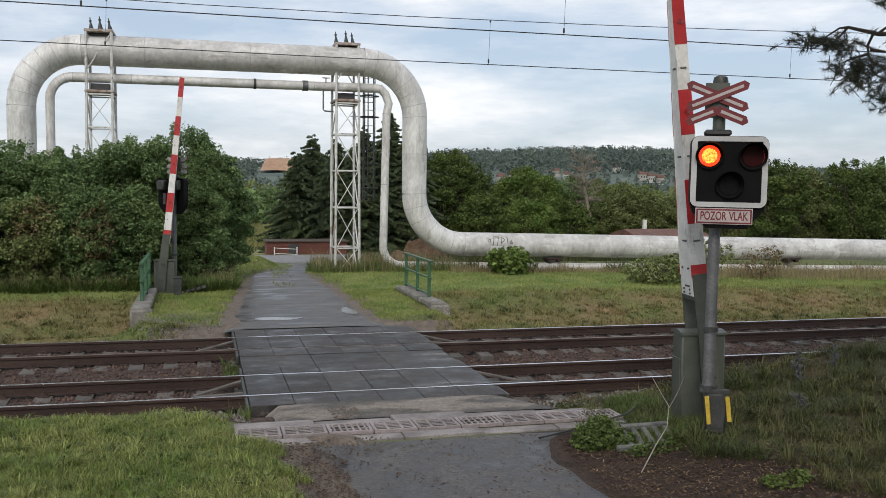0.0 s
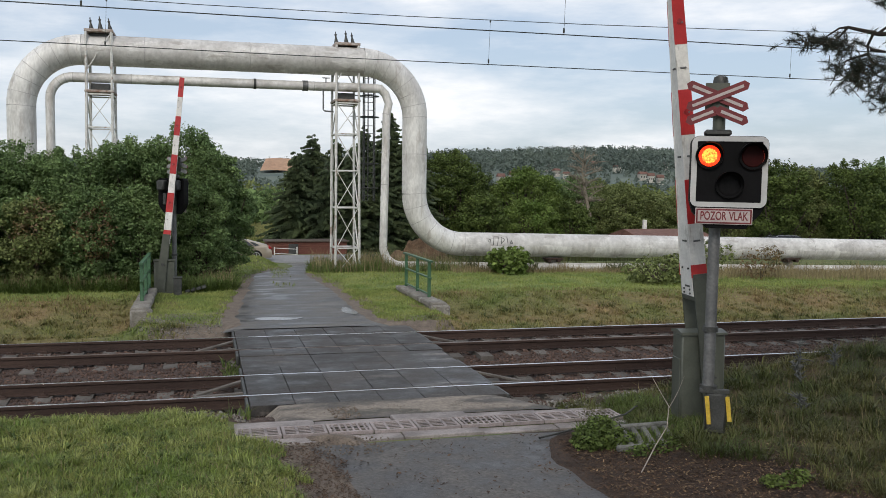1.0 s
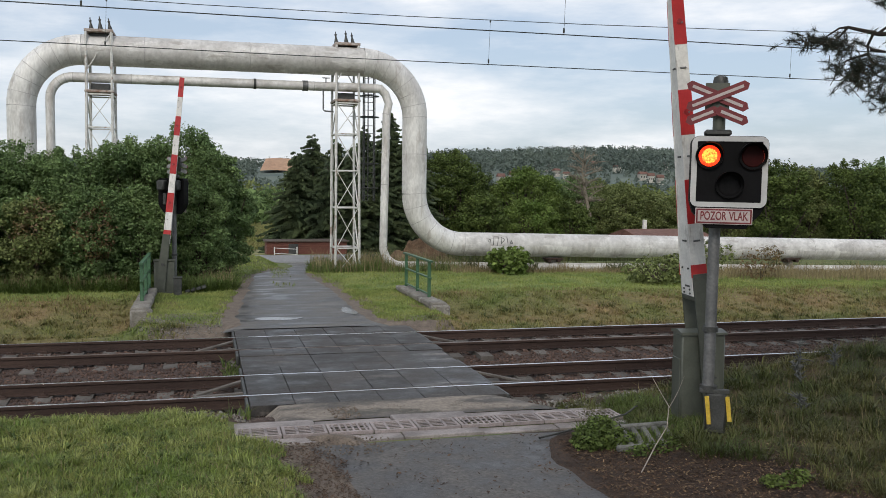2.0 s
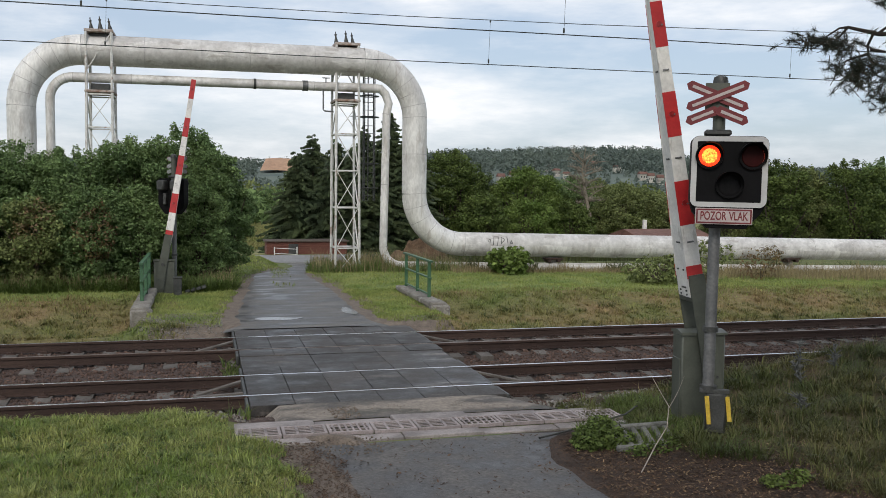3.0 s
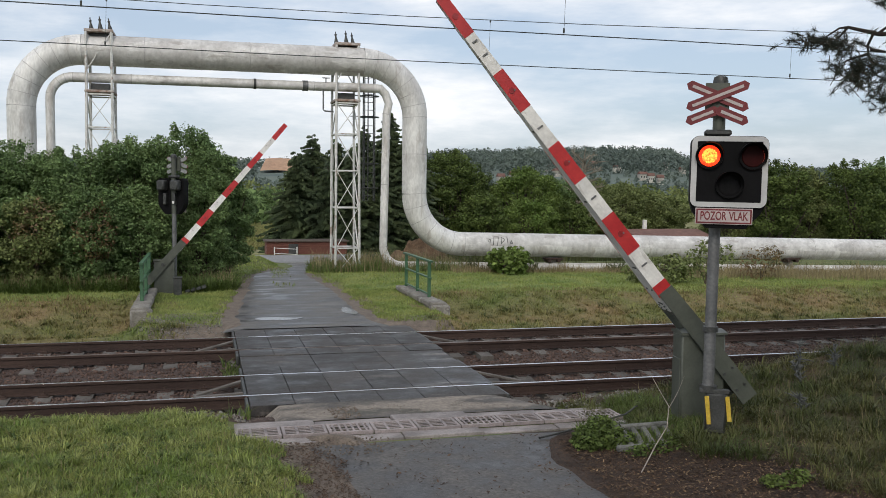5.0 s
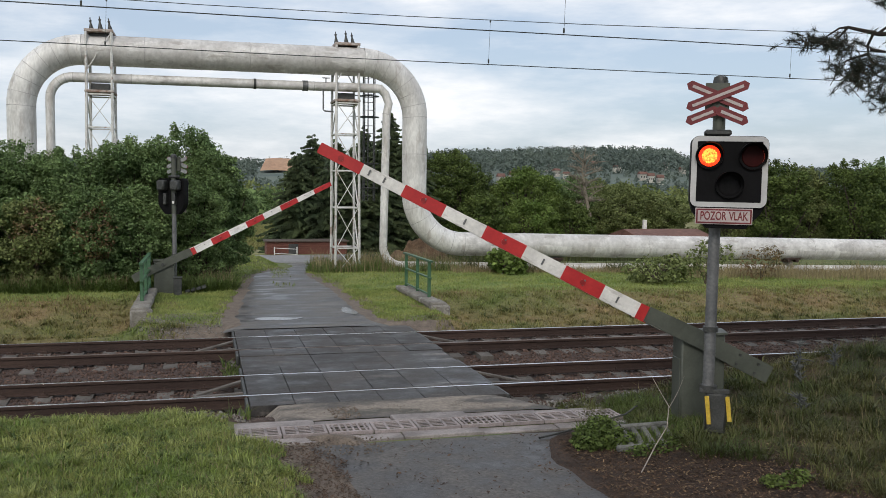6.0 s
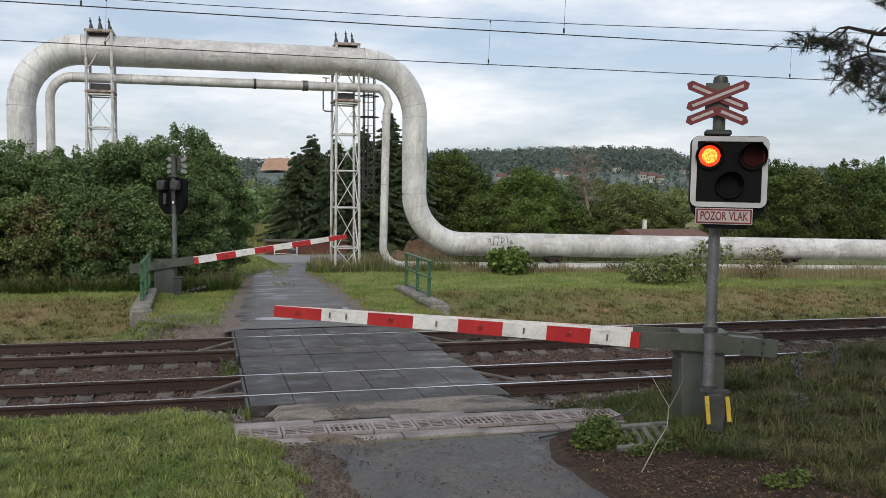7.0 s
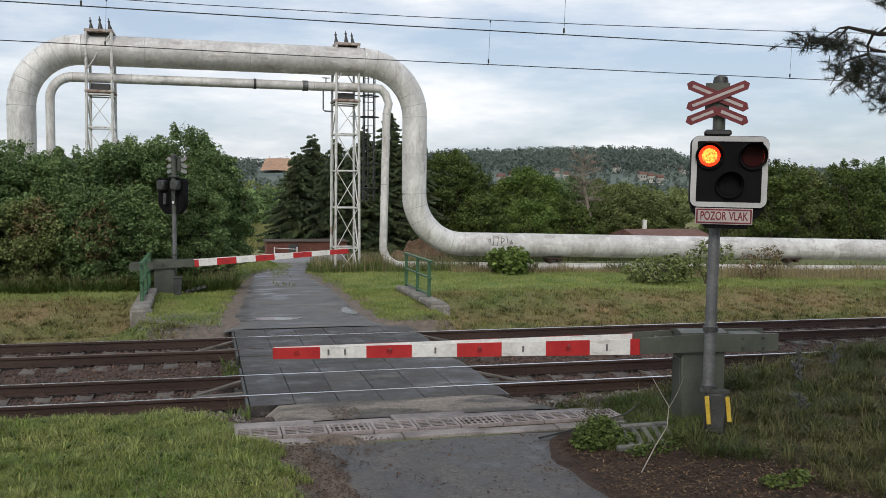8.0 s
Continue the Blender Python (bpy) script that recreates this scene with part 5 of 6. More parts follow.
def pine():
    """A pine outside the picture whose low bough hangs into it."""
    ob = thing("pine_tree", pose(7.6, 5.0, float(ground_z(7.6, 5.0))), "pine with a dark low bough hanging into view", "tree")
    z0 = float(ground_z(7.6, 5.0))
    # unseen crown, added above the bough to throw shade on the near bank
    V, F = leaf_cloud([(0.3, 0.2, 7.6, 2.6, 2.6, 1.5), (0.2, -0.4, 9.4, 1.9, 1.9, 1.4), (2.2, 1.5, 6.6, 1.8, 1.8, 0.9), (1.5, 3.2, 6.8, 1.9, 1.9, 0.8), (3.0, 4.6, 6.4, 2.2, 2.0, 1.0), (-0.3, 1.8, 7.2, 1.6, 1.6, 0.8)], 15000, 0.2, shell=0.3)
    part("upper_crown", quick_mesh("upper_crown", V, F, M["spruce"]), None, ob)
    part("trunk", Geo().tube([(0, 0, -0.1), (0.05, 0, 2.5), (0.0, 0.05, 5.5), (0.1, 0, 9)], [0.2, 0.17, 0.13, 0.05], 12), M["bark"], ob)
    off = Vector((7.6, 5.0, z0))
    W = lambda *p: Vector(p) - off
    boughs = [[W(7.6, 5.0, 4.1), W(6.3, 5.5, 4.25), W(5.18, 5.98, 4.3), W(5.0, 6.03, 4.29), W(4.77, 6.09, 4.34), W(4.70, 6.1, 4.33), W(4.6, 6.13, 4.26), W(4.5, 6.15, 4.22)],
              [W(4.95, 6.03, 4.29), W(4.91, 6.04, 4.2), W(4.92, 6.03, 4.12), W(4.95, 6.0, 4.06), W(5.1, 6.0, 4.0)],
              [W(4.77, 6.09, 4.34), W(4.72, 6.12, 4.27), W(4.68, 6.14, 4.22)], [W(4.92, 6.03, 4.14), W(4.8, 6.08, 4.1), W(4.74, 6.1, 4.07)],
              [W(5.0, 6.03, 4.3), W(5.1, 6.0, 4.38), W(5.22, 5.97, 4.45)], [W(7.6, 5.0, 4.9), W(6.4, 5.5, 4.75), W(5.1, 6.0, 4.56), W(4.98, 6.05, 4.52)],
              [W(4.93, 6.03, 4.17), W(5.1, 6.0, 4.15), W(5.3, 5.95, 4.1)]]
    for k, pts in enumerate(boughs):
        n = len(pts)
        r0 = 0.05 if k in (0, 5) else 0.012
        part("bough", Geo().tube(pts, [r0 * (1 - 0.8 * i / (n - 1)) if k not in (0, 5) else max(0.005, 0.034 * (1 - i / (n - 1)) ** 1.6 + 0.003) for i in range(n)], 7), M["pine_bark"], ob)
    rng = np.random.default_rng(3)
    # shoots: centre, spread, count
    spots = [((4.45, 6.16, 4.225), (0.07, 0.05, 0.012), 14), ((4.55, 6.14, 4.22), (0.09, 0.06, 0.018), 22), ((4.68, 6.12, 4.23), (0.1, 0.07, 0.03), 30), ((4.8, 6.08, 4.21), (0.07, 0.07, 0.03), 16),
             ((4.72, 6.1, 4.12), (0.05, 0.06, 0.05), 16), ((4.78, 6.08, 4.0), (0.05, 0.06, 0.07), 34), ((4.9, 6.05, 4.05), (0.07, 0.06, 0.05), 34), ((5.02, 6.02, 4.03), (0.09, 0.06, 0.05), 36), ((4.86, 6.06, 3.96), (0.07, 0.05, 0.05), 26), ((5.03, 6.0, 3.9), (0.06, 0.05, 0.07), 34), ((5.05, 6.0, 3.78), (0.035, 0.04, 0.04), 14),
             ((5.06, 6.0, 4.53), (0.07, 0.05, 0.03), 22), ((5.2, 5.97, 4.2), (0.1, 0.06, 0.07), 34), ((5.4, 5.9, 4.1), (0.2, 0.1, 0.15), 60), ((5.9, 5.7, 4.3), (0.4, 0.2, 0.2), 60)]
    V, tw = [], Geo()
    for c, sp, n in spots:
        for _ in range(n):
            p = np.array(c) + rng.normal(size=3) * np.array(sp) - np.array(off)
            d = rng.normal(size=3) * np.array([0.8, 0.5, 0.5]) + np.array([-0.5, 0.1, 0.1])
            d /= np.linalg.norm(d)
            e = p + d * 0.07
            tw.tube([p - d * 0.03, e], [0.003, 0.002], 4)
            for j in range(72):
                s = p + d * 0.07 * rng.random()
                q = d * 0.75 + rng.normal(size=3) * 0.62
                q = q / np.linalg.norm(q) * (0.035 + 0.028 * rng.random())
                w = np.cross(q, rng.normal(size=3))
                w = w / np.linalg.norm(w) * 0.0011
                V += [s - w, s + w, s + q]
    V = np.array(V)
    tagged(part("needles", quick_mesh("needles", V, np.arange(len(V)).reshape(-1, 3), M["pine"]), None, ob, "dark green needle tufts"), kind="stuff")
    tagged(part("shoot", tw, M["bark"], ob), kind="stuff")


pine()


def grass(name, n, area, keep, h, w, material, label, lean=0.5, clump=0.0, pieces=1):
    """n bent blades on the ground within area (x0, x1, y0, y1) where keep(x, y) holds."""
    x, y = RNG.uniform(area[0], area[1], n), RNG.uniform(area[2], area[3], n)
    ok = keep(x, y)
    x, y = x[ok], y[ok]
    n = len(x)
    z = ground_z(x, y)
    tall = 1 + clump * np.clip(wave(x, y, 0.55) + 0.6 * wave(x + 3, y, 1.7), -0.9, 1.5)
    hh = RNG.uniform(h[0], h[1], n) * tall
    a = RNG.uniform(0, 6.283, n)
    side = np.stack([np.cos(a), np.sin(a), 0 * a], 1) * (w * (0.6 + 0.8 * RNG.random(n)))[:, None]
    b = RNG.uniform(0, 6.283, n)
    bend = np.stack([np.cos(b), np.sin(b), 0 * b], 1) * (hh * lean * RNG.random(n))[:, None]
    p = np.stack([x, y, z - 0.01], 1)
    up = np.stack([0 * hh, 0 * hh, hh], 1)
    mid = p + up * 0.55 + bend * 0.3
    tip = p + up * (1 - 0.25 * lean * RNG.random(n))[:, None] + bend
    V = np.stack([p - side, p + side, mid + side * 0.75, tip, mid - side * 0.75], 1).reshape(-1, 3)
    i = np.arange(n)[:, None] * 5
    F = np.concatenate([i + np.array([0, 1, 2]), i + np.array([0, 2, 4]), i + np.array([4, 2, 3])])
    return tagged(new(name, quick_mesh(name, V, F, M[material])), label, "grass", kind="stuff")


def tufts(name, n, blades, area, keep, h, w, spread, material, label, droop=0.9):
    """Clumps of grass: blades that fan out from common feet and droop at their tips."""
    x, y = RNG.uniform(area[0], area[1], n), RNG.uniform(area[2], area[3], n)
    ok = keep(x, y)
    x, y = x[ok], y[ok]
    size = RNG.uniform(0.5, 1.3, len(x))
    x, y, size = np.repeat(x, blades), np.repeat(y, blades), np.repeat(size, blades)
    n = len(x)
    a, q = RNG.uniform(0, 6.283, n), RNG.random(n) ** 0.7
    out = np.stack([np.cos(a), np.sin(a), 0 * a], 1)
    fx, fy = x + spread * q * size * out[:, 0] * 0.6, y + spread * q * size * out[:, 1] * 0.6
    hh = RNG.uniform(h[0], h[1], n) * size
    side = np.stack([-out[:, 1], out[:, 0], 0 * a], 1) * (w * RNG.uniform(0.6, 1.4, n))[:, None]
    p = np.stack([fx, fy, ground_z(fx, fy) - 0.01], 1)
    up = np.stack([0 * a, 0 * a, hh], 1)
    lean = (hh * (0.25 + droop * q))[:, None]
    mid = p + up * 0.62 + out * lean * 0.4
    tip = p + up * (1 - 0.45 * droop * q)[:, None] + out * lean
    V = np.stack([p - side, p + side, mid + side * 0.8, tip, mid - side * 0.8], 1).reshape(-1, 3)
    i = np.arange(n)[:, None] * 5
    F = np.concatenate([i + np.array([0, 1, 2]), i + np.array([0, 2, 4]), i + np.array([4, 2, 3])])
    return tagged(new(name, quick_mesh(name, V, F, M[material])), label, "grass", kind="stuff")


off_lane = lambda x, y: (x < 0.95 - 0.25 * (y - 10) * (y > 10) + 0.2 * wave(x, y, 0.8)) & ~((y > 10.85) & (x > 0.3))
grass("grass", 75000, (-4.2, 1.3, 6.5, 12.5), off_lane, (0.03, 0.1), 0.0045, "blade", "lush green verge grass beside the near lane", 0.8, 0.4)
grass("grass", 5000, (-4.2, 1.3, 6.5, 12.5), off_lane, (0.03, 0.13), 0.004, "blade_dry", "dry blades among the verge grass", 1.0, 0.4)
tufts("grass", 620, 44, (-4.2, 1.2, 6.8, 12.4), off_lane, (0.06, 0.15), 0.0042, 0.14, "blade", "thick tufts in the verge grass", 1.0)
tufts("grass", 260, 40, (-4.2, 1.2, 6.8, 12.4), off_lane, (0.05, 0.13), 0.0045, 0.13, "blade_mid", "darker tufts in the verge grass", 1.0)
tufts("weeds", 60, 26, (-4.0, 0.7, 7.2, 11.8), off_lane, (0.05, 0.1), 0.013, 0.14, "blade_mid", "rosettes of broad-leaved weeds in the verge", 1.3)
grass("weeds", 6500, (-4.2, 0.9, 6.5, 12.3), off_lane, (0.04, 0.1), 0.012, "blade_mid", "broad-leaved weeds among the verge grass", 1.3, 0.5)
bank = lambda x, y: (x > 4.95 + 0.34 * (11 - y) * (y < 11) + 0.35 * wave(x, y, 0.5)) & (y < 12.4 + 0.2 * wave(x, y, 1))
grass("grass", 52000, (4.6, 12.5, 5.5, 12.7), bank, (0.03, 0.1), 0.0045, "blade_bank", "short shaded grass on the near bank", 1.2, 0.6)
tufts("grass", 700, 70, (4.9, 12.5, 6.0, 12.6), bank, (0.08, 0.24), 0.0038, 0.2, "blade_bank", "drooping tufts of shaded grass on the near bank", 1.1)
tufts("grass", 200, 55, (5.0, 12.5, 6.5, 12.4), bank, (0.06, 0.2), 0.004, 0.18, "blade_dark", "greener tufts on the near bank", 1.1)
grass("grass", 2600, (4.6, 12.5, 5.5, 12.7), lambda x, y: bank(x, y) & (x > 6.2), (0.1, 0.3), 0.003, "blade_dry", "straw-coloured stalks on the near bank", 0.9, 0.4)
grass("grass", 11000, (4.55, 6.1, 9.75, 12.1), lambda x, y: (x > 4.6 + 0.2 * wave(x, y, 1)) & ((y < 10.85) | (x > 5.55)), (0.05, 0.16), 0.0045, "blade_mid", "fresh green grass round the barrier's foot", 0.9, 0.5)
lane_far = lambda x, y: (x < np.interp(y, [20, 22, 24.5, 30, 33, 40], [0.32, 0.35, 0.62, 1.22, 1.66, 3.2]) + 0.16 * wave(x, y, 0.8)) | (x > np.interp(y, [20, 23, 28, 32, 34, 40], [4.15, 4.05, 4.05, 3.75, 3.7, 4.3]) + 0.16 * wave(x, y, 0.7))
grass("grass", 130000, (-9, 26, 24.6, 35.5), lambda x, y: lane_far(x, y) & (RNG.random(len(x)) < (y - 24.6) / 2.6), (0.03, 0.1), 0.008, "blade", "mown green grass before the pipes", 0.9, 0.5)
grass("grass", 45000, (-1.6, 5.9, 20.8, 27.6), lambda x, y: lane_far(x, y) & (np.abs(x - 2.3) < 3.6), (0.03, 0.09), 0.007, "blade", "short grass at the lane's edges", 0.9, 0.6)
ditch = lambda x, y: (x < -1.8) | (x > 6.15) | ((y < 21.6) & ((x < -0.4) | (x > 5.2)))
grass("grass", 80000, (-9, 27, 20.0, 27.0), ditch, (0.03, 0.11), 0.009, "blade_moss", "patchy brown and green grass on the ditch slope", 1.1, 0.6)
tufts("grass", 1500, 30, (-9, 27, 20.3, 26.6), ditch, (0.06, 0.17), 0.007, 0.22, "blade_moss", "tussocks of brown and green grass on the ditch slope", 1.1)
tufts("grass", 650, 30, (-9, 27, 20.3, 25.2), ditch, (0.06, 0.16), 0.007, 0.24, "blade_bank", "darker tussocks low on the ditch slope", 1.1)
tufts("grass", 420, 40, (-9, 0.9, 27.9, 29.3), lambda x, y: y > 28.1 + 0.35 * wave(x, y, 0.4), (0.15, 0.45), 0.01, 0.4, "blade_mid", "drooping weeds along the thicket", 1.0)
grass("grass", 9000, (-9, 0.9, 28.0, 29.6), lambda x, y: (y > 28.4 + 0.3 * wave(x, y, 0.4)) & (wave(x, y, 0.15) > -0.4), (0.15, 0.6), 0.006, "blade_dry", "tall dry grass along the thicket", 0.5, 0.5)
grass("grass", 9000, (-9, 1.0, 27.8, 30.0), lambda x, y: (y > 28.3 + 0.3 * wave(x, y, 0.4)), (0.12, 0.55), 0.012, "blade_mid", "tall green weeds along the thicket", 0.6, 0.5)
grass("grass", 11000, (3.9, 9.6, 33.2, 36.4), lambda x, y: (x > 3.95 + 0.2 * wave(x, y, 1)), (0.12, 0.55), 0.009, "blade_mid", "tall grass round the tower's feet", 0.6, 0.5)
grass("grass", 3500, (3.9, 9.6, 33.2, 36.4), lambda x, y: (x > 4.0), (0.3, 0.85), 0.007, "blade_dry", "dry stalks round the tower's feet", 0.5, 0.5)
grass("grass", 13000, (9.0, 40, 32.6, 33.7), lambda x, y: wave(x, y, 0.12) > -0.5, (0.08, 0.34), 0.008, "blade_dry", "dry grass fringe before the pipes", 0.6, 0.6)
grass("grass", 16000, (15, 40, 29.3, 33.4), lambda x, y: (x > 17.5) & (y > 31.0 - 0.06 * (x - 17)), (0.15, 0.55), 0.008, "blade_dry", "pinkish dry meadow grass before the pipes", 0.6, 0.6)
grass("grass", 40000, (-2, 14, 36, 58), lambda x, y: (x < np.interp(y, [36, 40, 59], [2.3, 3.1, 4.5])) | (x > np.interp(y, [36, 40, 59], [4.1, 4.8, 8.5])), (0.04, 0.13), 0.014, "blade", "rough grass between the lane and the main road", 0.7, 0.5)
grass("grass", 4200, (1.5, 4.6, 24.5, 40), lambda x, y: (np.abs(x - np.interp(y, [24, 30, 34, 40], [2.3, 2.5, 2.7, 3.2])) < 0.32 + 0.1 * wave(x, y, 0.5)) & ((y > 31.5) | (np.abs(y - 29.2) < 0.8)), (0.03, 0.1), 0.012, "blade", "tufts of grass along the lane's middle", 0.9, 0.5)
grass("weeds", 420, (0.32, 0.6, 12.5, 17.4), lambda x, y: (np.abs(y - 16.4) < 0.9) | (y < 13.0), (0.08, 0.24), 0.01, "blade_mid", "green weeds sprouting at the deck's edge", 0.9, 0.5)
grass("needle_litter", 7000, (3.7, 6.6, 6.0, 10.6), lambda x, y: x > 3.9 + 0.15 * wave(x, y, 1), (0.006, 0.02), 0.006, "litter_leaf", "fallen brown leaves and needles beside the lane", 3.0, 0.2)


grass("weeds", 9000, (8.6, 60, 56.2, 58.6), lambda x, y: x > 8.8, (0.3, 0.95), 0.03, "blade_dark", "tall weeds along the main road", 0.5, 0.5)
grass("weeds", 5000, (7.0, 40, 35.2, 37.0), lambda x, y: (x > 7.2), (0.2, 0.6), 0.014, "blade_dark", "tall weeds behind the pipes", 0.6, 0.6)
grass("weeds", 2600, (9.6, 24, 33.2, 33.75), lambda x, y: wave(x, y, 0.3) > 0.0, (0.15, 0.55), 0.016, "blade_dark", "green weeds before the thin pipe", 0.7, 0.6)


# ---- stones, heaps, puddles ----
def stones(name, n, area, keep, size, material, label, lift=0.0):
    x, y = RNG.uniform(area[0], area[1], n), RNG.uniform(area[2], area[3], n)
    ok = keep(x, y)
    x, y = x[ok], y[ok]
    n = len(x)
    base = np.array([[1, 0, 0], [-1, 0, 0], [0, 1, 0], [0, -1, 0], [0, 0, 1], [0, 0, -1]], float)
    fc = np.array([[0, 2, 4], [2, 1, 4], [1, 3, 4], [3, 0, 4], [2, 0, 5], [1, 2, 5], [3, 1, 5], [0, 3, 5]])
    ax = RNG.normal(size=(n, 3, 3))
    q = np.linalg.qr(ax)[0]
    s = size * RNG.uniform(0.55, 1.35, (n, 1, 1)) * RNG.uniform(0.6, 1.1, (n, 6, 1))
    V = np.einsum("ij,njk->nik", base, q) * s
    V += np.stack([x, y, ground_z(x, y) + lift + size * RNG.uniform(0.0, 0.7, n)], 1)[:, None]
    F = (np.arange(n)[:, None, None] * 6 + fc[None]).reshape(-1, 3)
    return tagged(new(name, quick_mesh(name, V.reshape(-1, 3), F, M[material])), label, "stones", kind="stuff")


def free_bed(x, y):
    deck = (x > CROSS_L - 0.06) & (x < CROSS_R + 0.06)
    rail = np.min([np.abs(y - r) for r in RAILS], axis=0) < 0.085
    return ~deck & ~rail


stones("ballast_stones", 52000, (-9.5, 28, 12.55, 20.25), free_bed, 0.034, "stone", "reddish-brown crushed stone ballast between the sleepers", -0.01)
stones("ballast_stones", 5000, (-9.5, 28, 12.2, 13.4), free_bed, 0.036, "concrete", "paler scattered stones at the ballast's edge")
stones("gravel", 1800, (-1.4, 0.5, 20.5, 22.8), lambda x, y: x < 0.4, 0.022, "concrete", "pale grey gravel before the headwall")
stones("mud_clods", 420, (0.9, 2.3, 10.2, 11.7), lambda x, y: (np.abs(x - 1.6 + 0.15 * (y - 11)) < 0.42 + 0.15 * wave(x, y, 1.5)), 0.015, "mud", "clods of mud tracked over the grates", 0.05)
stones("mud_clods", 260, (1.55, 2.1, 12.0, 13.1), lambda x, y: np.abs(x - 1.85) < 0.2, 0.02, "mud", "dried mud clods before the deck", 0.075)
def litter(name, n, area, keep, size, material, label, lift=0.0):
    """Flat fallen leaves and needles strewn at slight tilts."""
    x, y = RNG.uniform(area[0], area[1], n), RNG.uniform(area[2], area[3], n)
    ok = keep(x, y)
    x, y = x[ok], y[ok]
    n = len(x)
    c = np.stack([x, y, ground_z(x, y) + lift + 0.004 + 0.012 * RNG.random(n)], 1)
    t = RNG.uniform(0, 6.283, n)
    ln, wd = size * RNG.uniform(0.6, 1.8, n), size * RNG.uniform(0.12, 0.6, n)
    u = np.stack([np.cos(t), np.sin(t), RNG.normal(size=n) * 0.25], 1) * ln[:, None]
    v = np.stack([-np.sin(t), np.cos(t), RNG.normal(size=n) * 0.3], 1) * wd[:, None]
    V = np.stack([c - u, c + v, c + u, c - v], 1).reshape(-1, 3)
    return tagged(new(name, quick_mesh(name, V, np.arange(4 * n).reshape(n, 4), M[material])), label, "litter", kind="stuff")


lane_edge = lambda x, y: 4.05 + 0.22 * (y - 9.2) * (y > 9.2) + 0.14 * wave(x, y, 0.7) + 0.1 * wave(x, y, 1.9)
litter("leaf_litter", 32000, (3.5, 6.8, 5.5, 10.7), lambda x, y: x > lane_edge(x, y) - 0.25 * RNG.random(len(x)) ** 3, 0.018, "litter_leaf", "brown fallen leaves and needles beside the lane")
litter("leaf_litter", 6500, (3.7, 6.8, 5.5, 10.7), lambda x, y: x > lane_edge(x, y) + 0.1, 0.02, "litter_pale", "paler dry leaves among the litter")
litter("leaf_litter", 3200, (1.4, 4.3, 7.0, 10.7), lambda x, y: RNG.random(len(x)) < 0.08 + 0.5 * np.clip(x - 3.3, 0, 1) + 0.3 * (wave(x, y, 0.5) > 0.2), 0.02, "litter_leaf", "scattered brown leaves on the asphalt", 0.022)
litter("leaf_litter", 7000, (0.6, 1.8, 7.0, 10.9), lambda x, y: np.abs(x - 1.2 + 0.1 * (y - 9)) < 0.34 + 0.14 * wave(x, y, 1), 0.018, "litter_leaf", "brown litter along the verge", 0.012)
litter("leaf_litter", 2500, (0.4, 5.4, 12.0, 13.0), lambda x, y: (wave(x, y, 0.6) > 0.1), 0.014, "mud", "dirt crumbs before the deck", 0.075)
litter("leaf_litter", 900, (0.6, 4.4, 13.0, 20.0), lambda x, y: (wave(x, y, 0.5) > 0.2), 0.012, "mud", "dirt crumbs on the crossing deck", 0.235)


def heap(name, label, x, y, rx, ry, h, material, bump=0.25):
    n = 44
    u = np.linspace(-1, 1, n)
    A, B = np.meshgrid(u, u)
    r = np.hypot(A, B)
    Z = h * np.clip(1 - r ** 2.2, 0, 1) ** 0.7 * (1 + bump * wave(A * rx * 1.0, B * ry, 0.6) + bump * 0.5 * wave(A * rx, B * ry, 2.0)) - 0.12
    V = np.stack([A * rx, B * ry, Z], -1).reshape(-1, 3)
    i = (np.arange(n - 1)[:, None] * n + np.arange(n - 1)[None]).ravel()
    me = quick_mesh(name, V, np.stack([i, i + 1, i + n + 1, i + n], 1), M[material])
    me.shade_smooth()
    return tagged(part(name, me, None, m=pose(x, y, float(ground_z(x, y)))), label, "heap")


heap("soil_mound", "heap of bare brown earth behind the pipes", 8.8, 37.6, 1.75, 1.2, 0.98, "earth", 0.5)
heap("mud_patch", "smear of brown mud tracked over the grates", 1.55, 10.95, 0.6, 0.7, 0.15, "mud", 0.5)


def puddle(x, y, rx, ry, label, z):
    n = 40
    pts = [(rx * math.cos(a) * (1 + 0.22 * math.sin(3 * a + x) + 0.12 * math.sin(7 * a)), ry * math.sin(a) * (1 + 0.2 * math.sin(2 * a + y) + 0.1 * math.sin(5 * a))) for a in [2 * math.pi * i / n for i in range(n)]]
    g = Geo().prism(pts, 2, -0.01, 0.0)
    tagged(part("puddle", g, M["water"], m=pose(x, y, z), smooth=0), label, "puddle")


puddle(1.62, 21.6, 0.52, 0.26, "shallow rain puddle at the deck's far edge", 0.021)
puddle(3.5, 22.7, 0.16, 0.6, "long rain puddle at the lane's edge", 0.021)


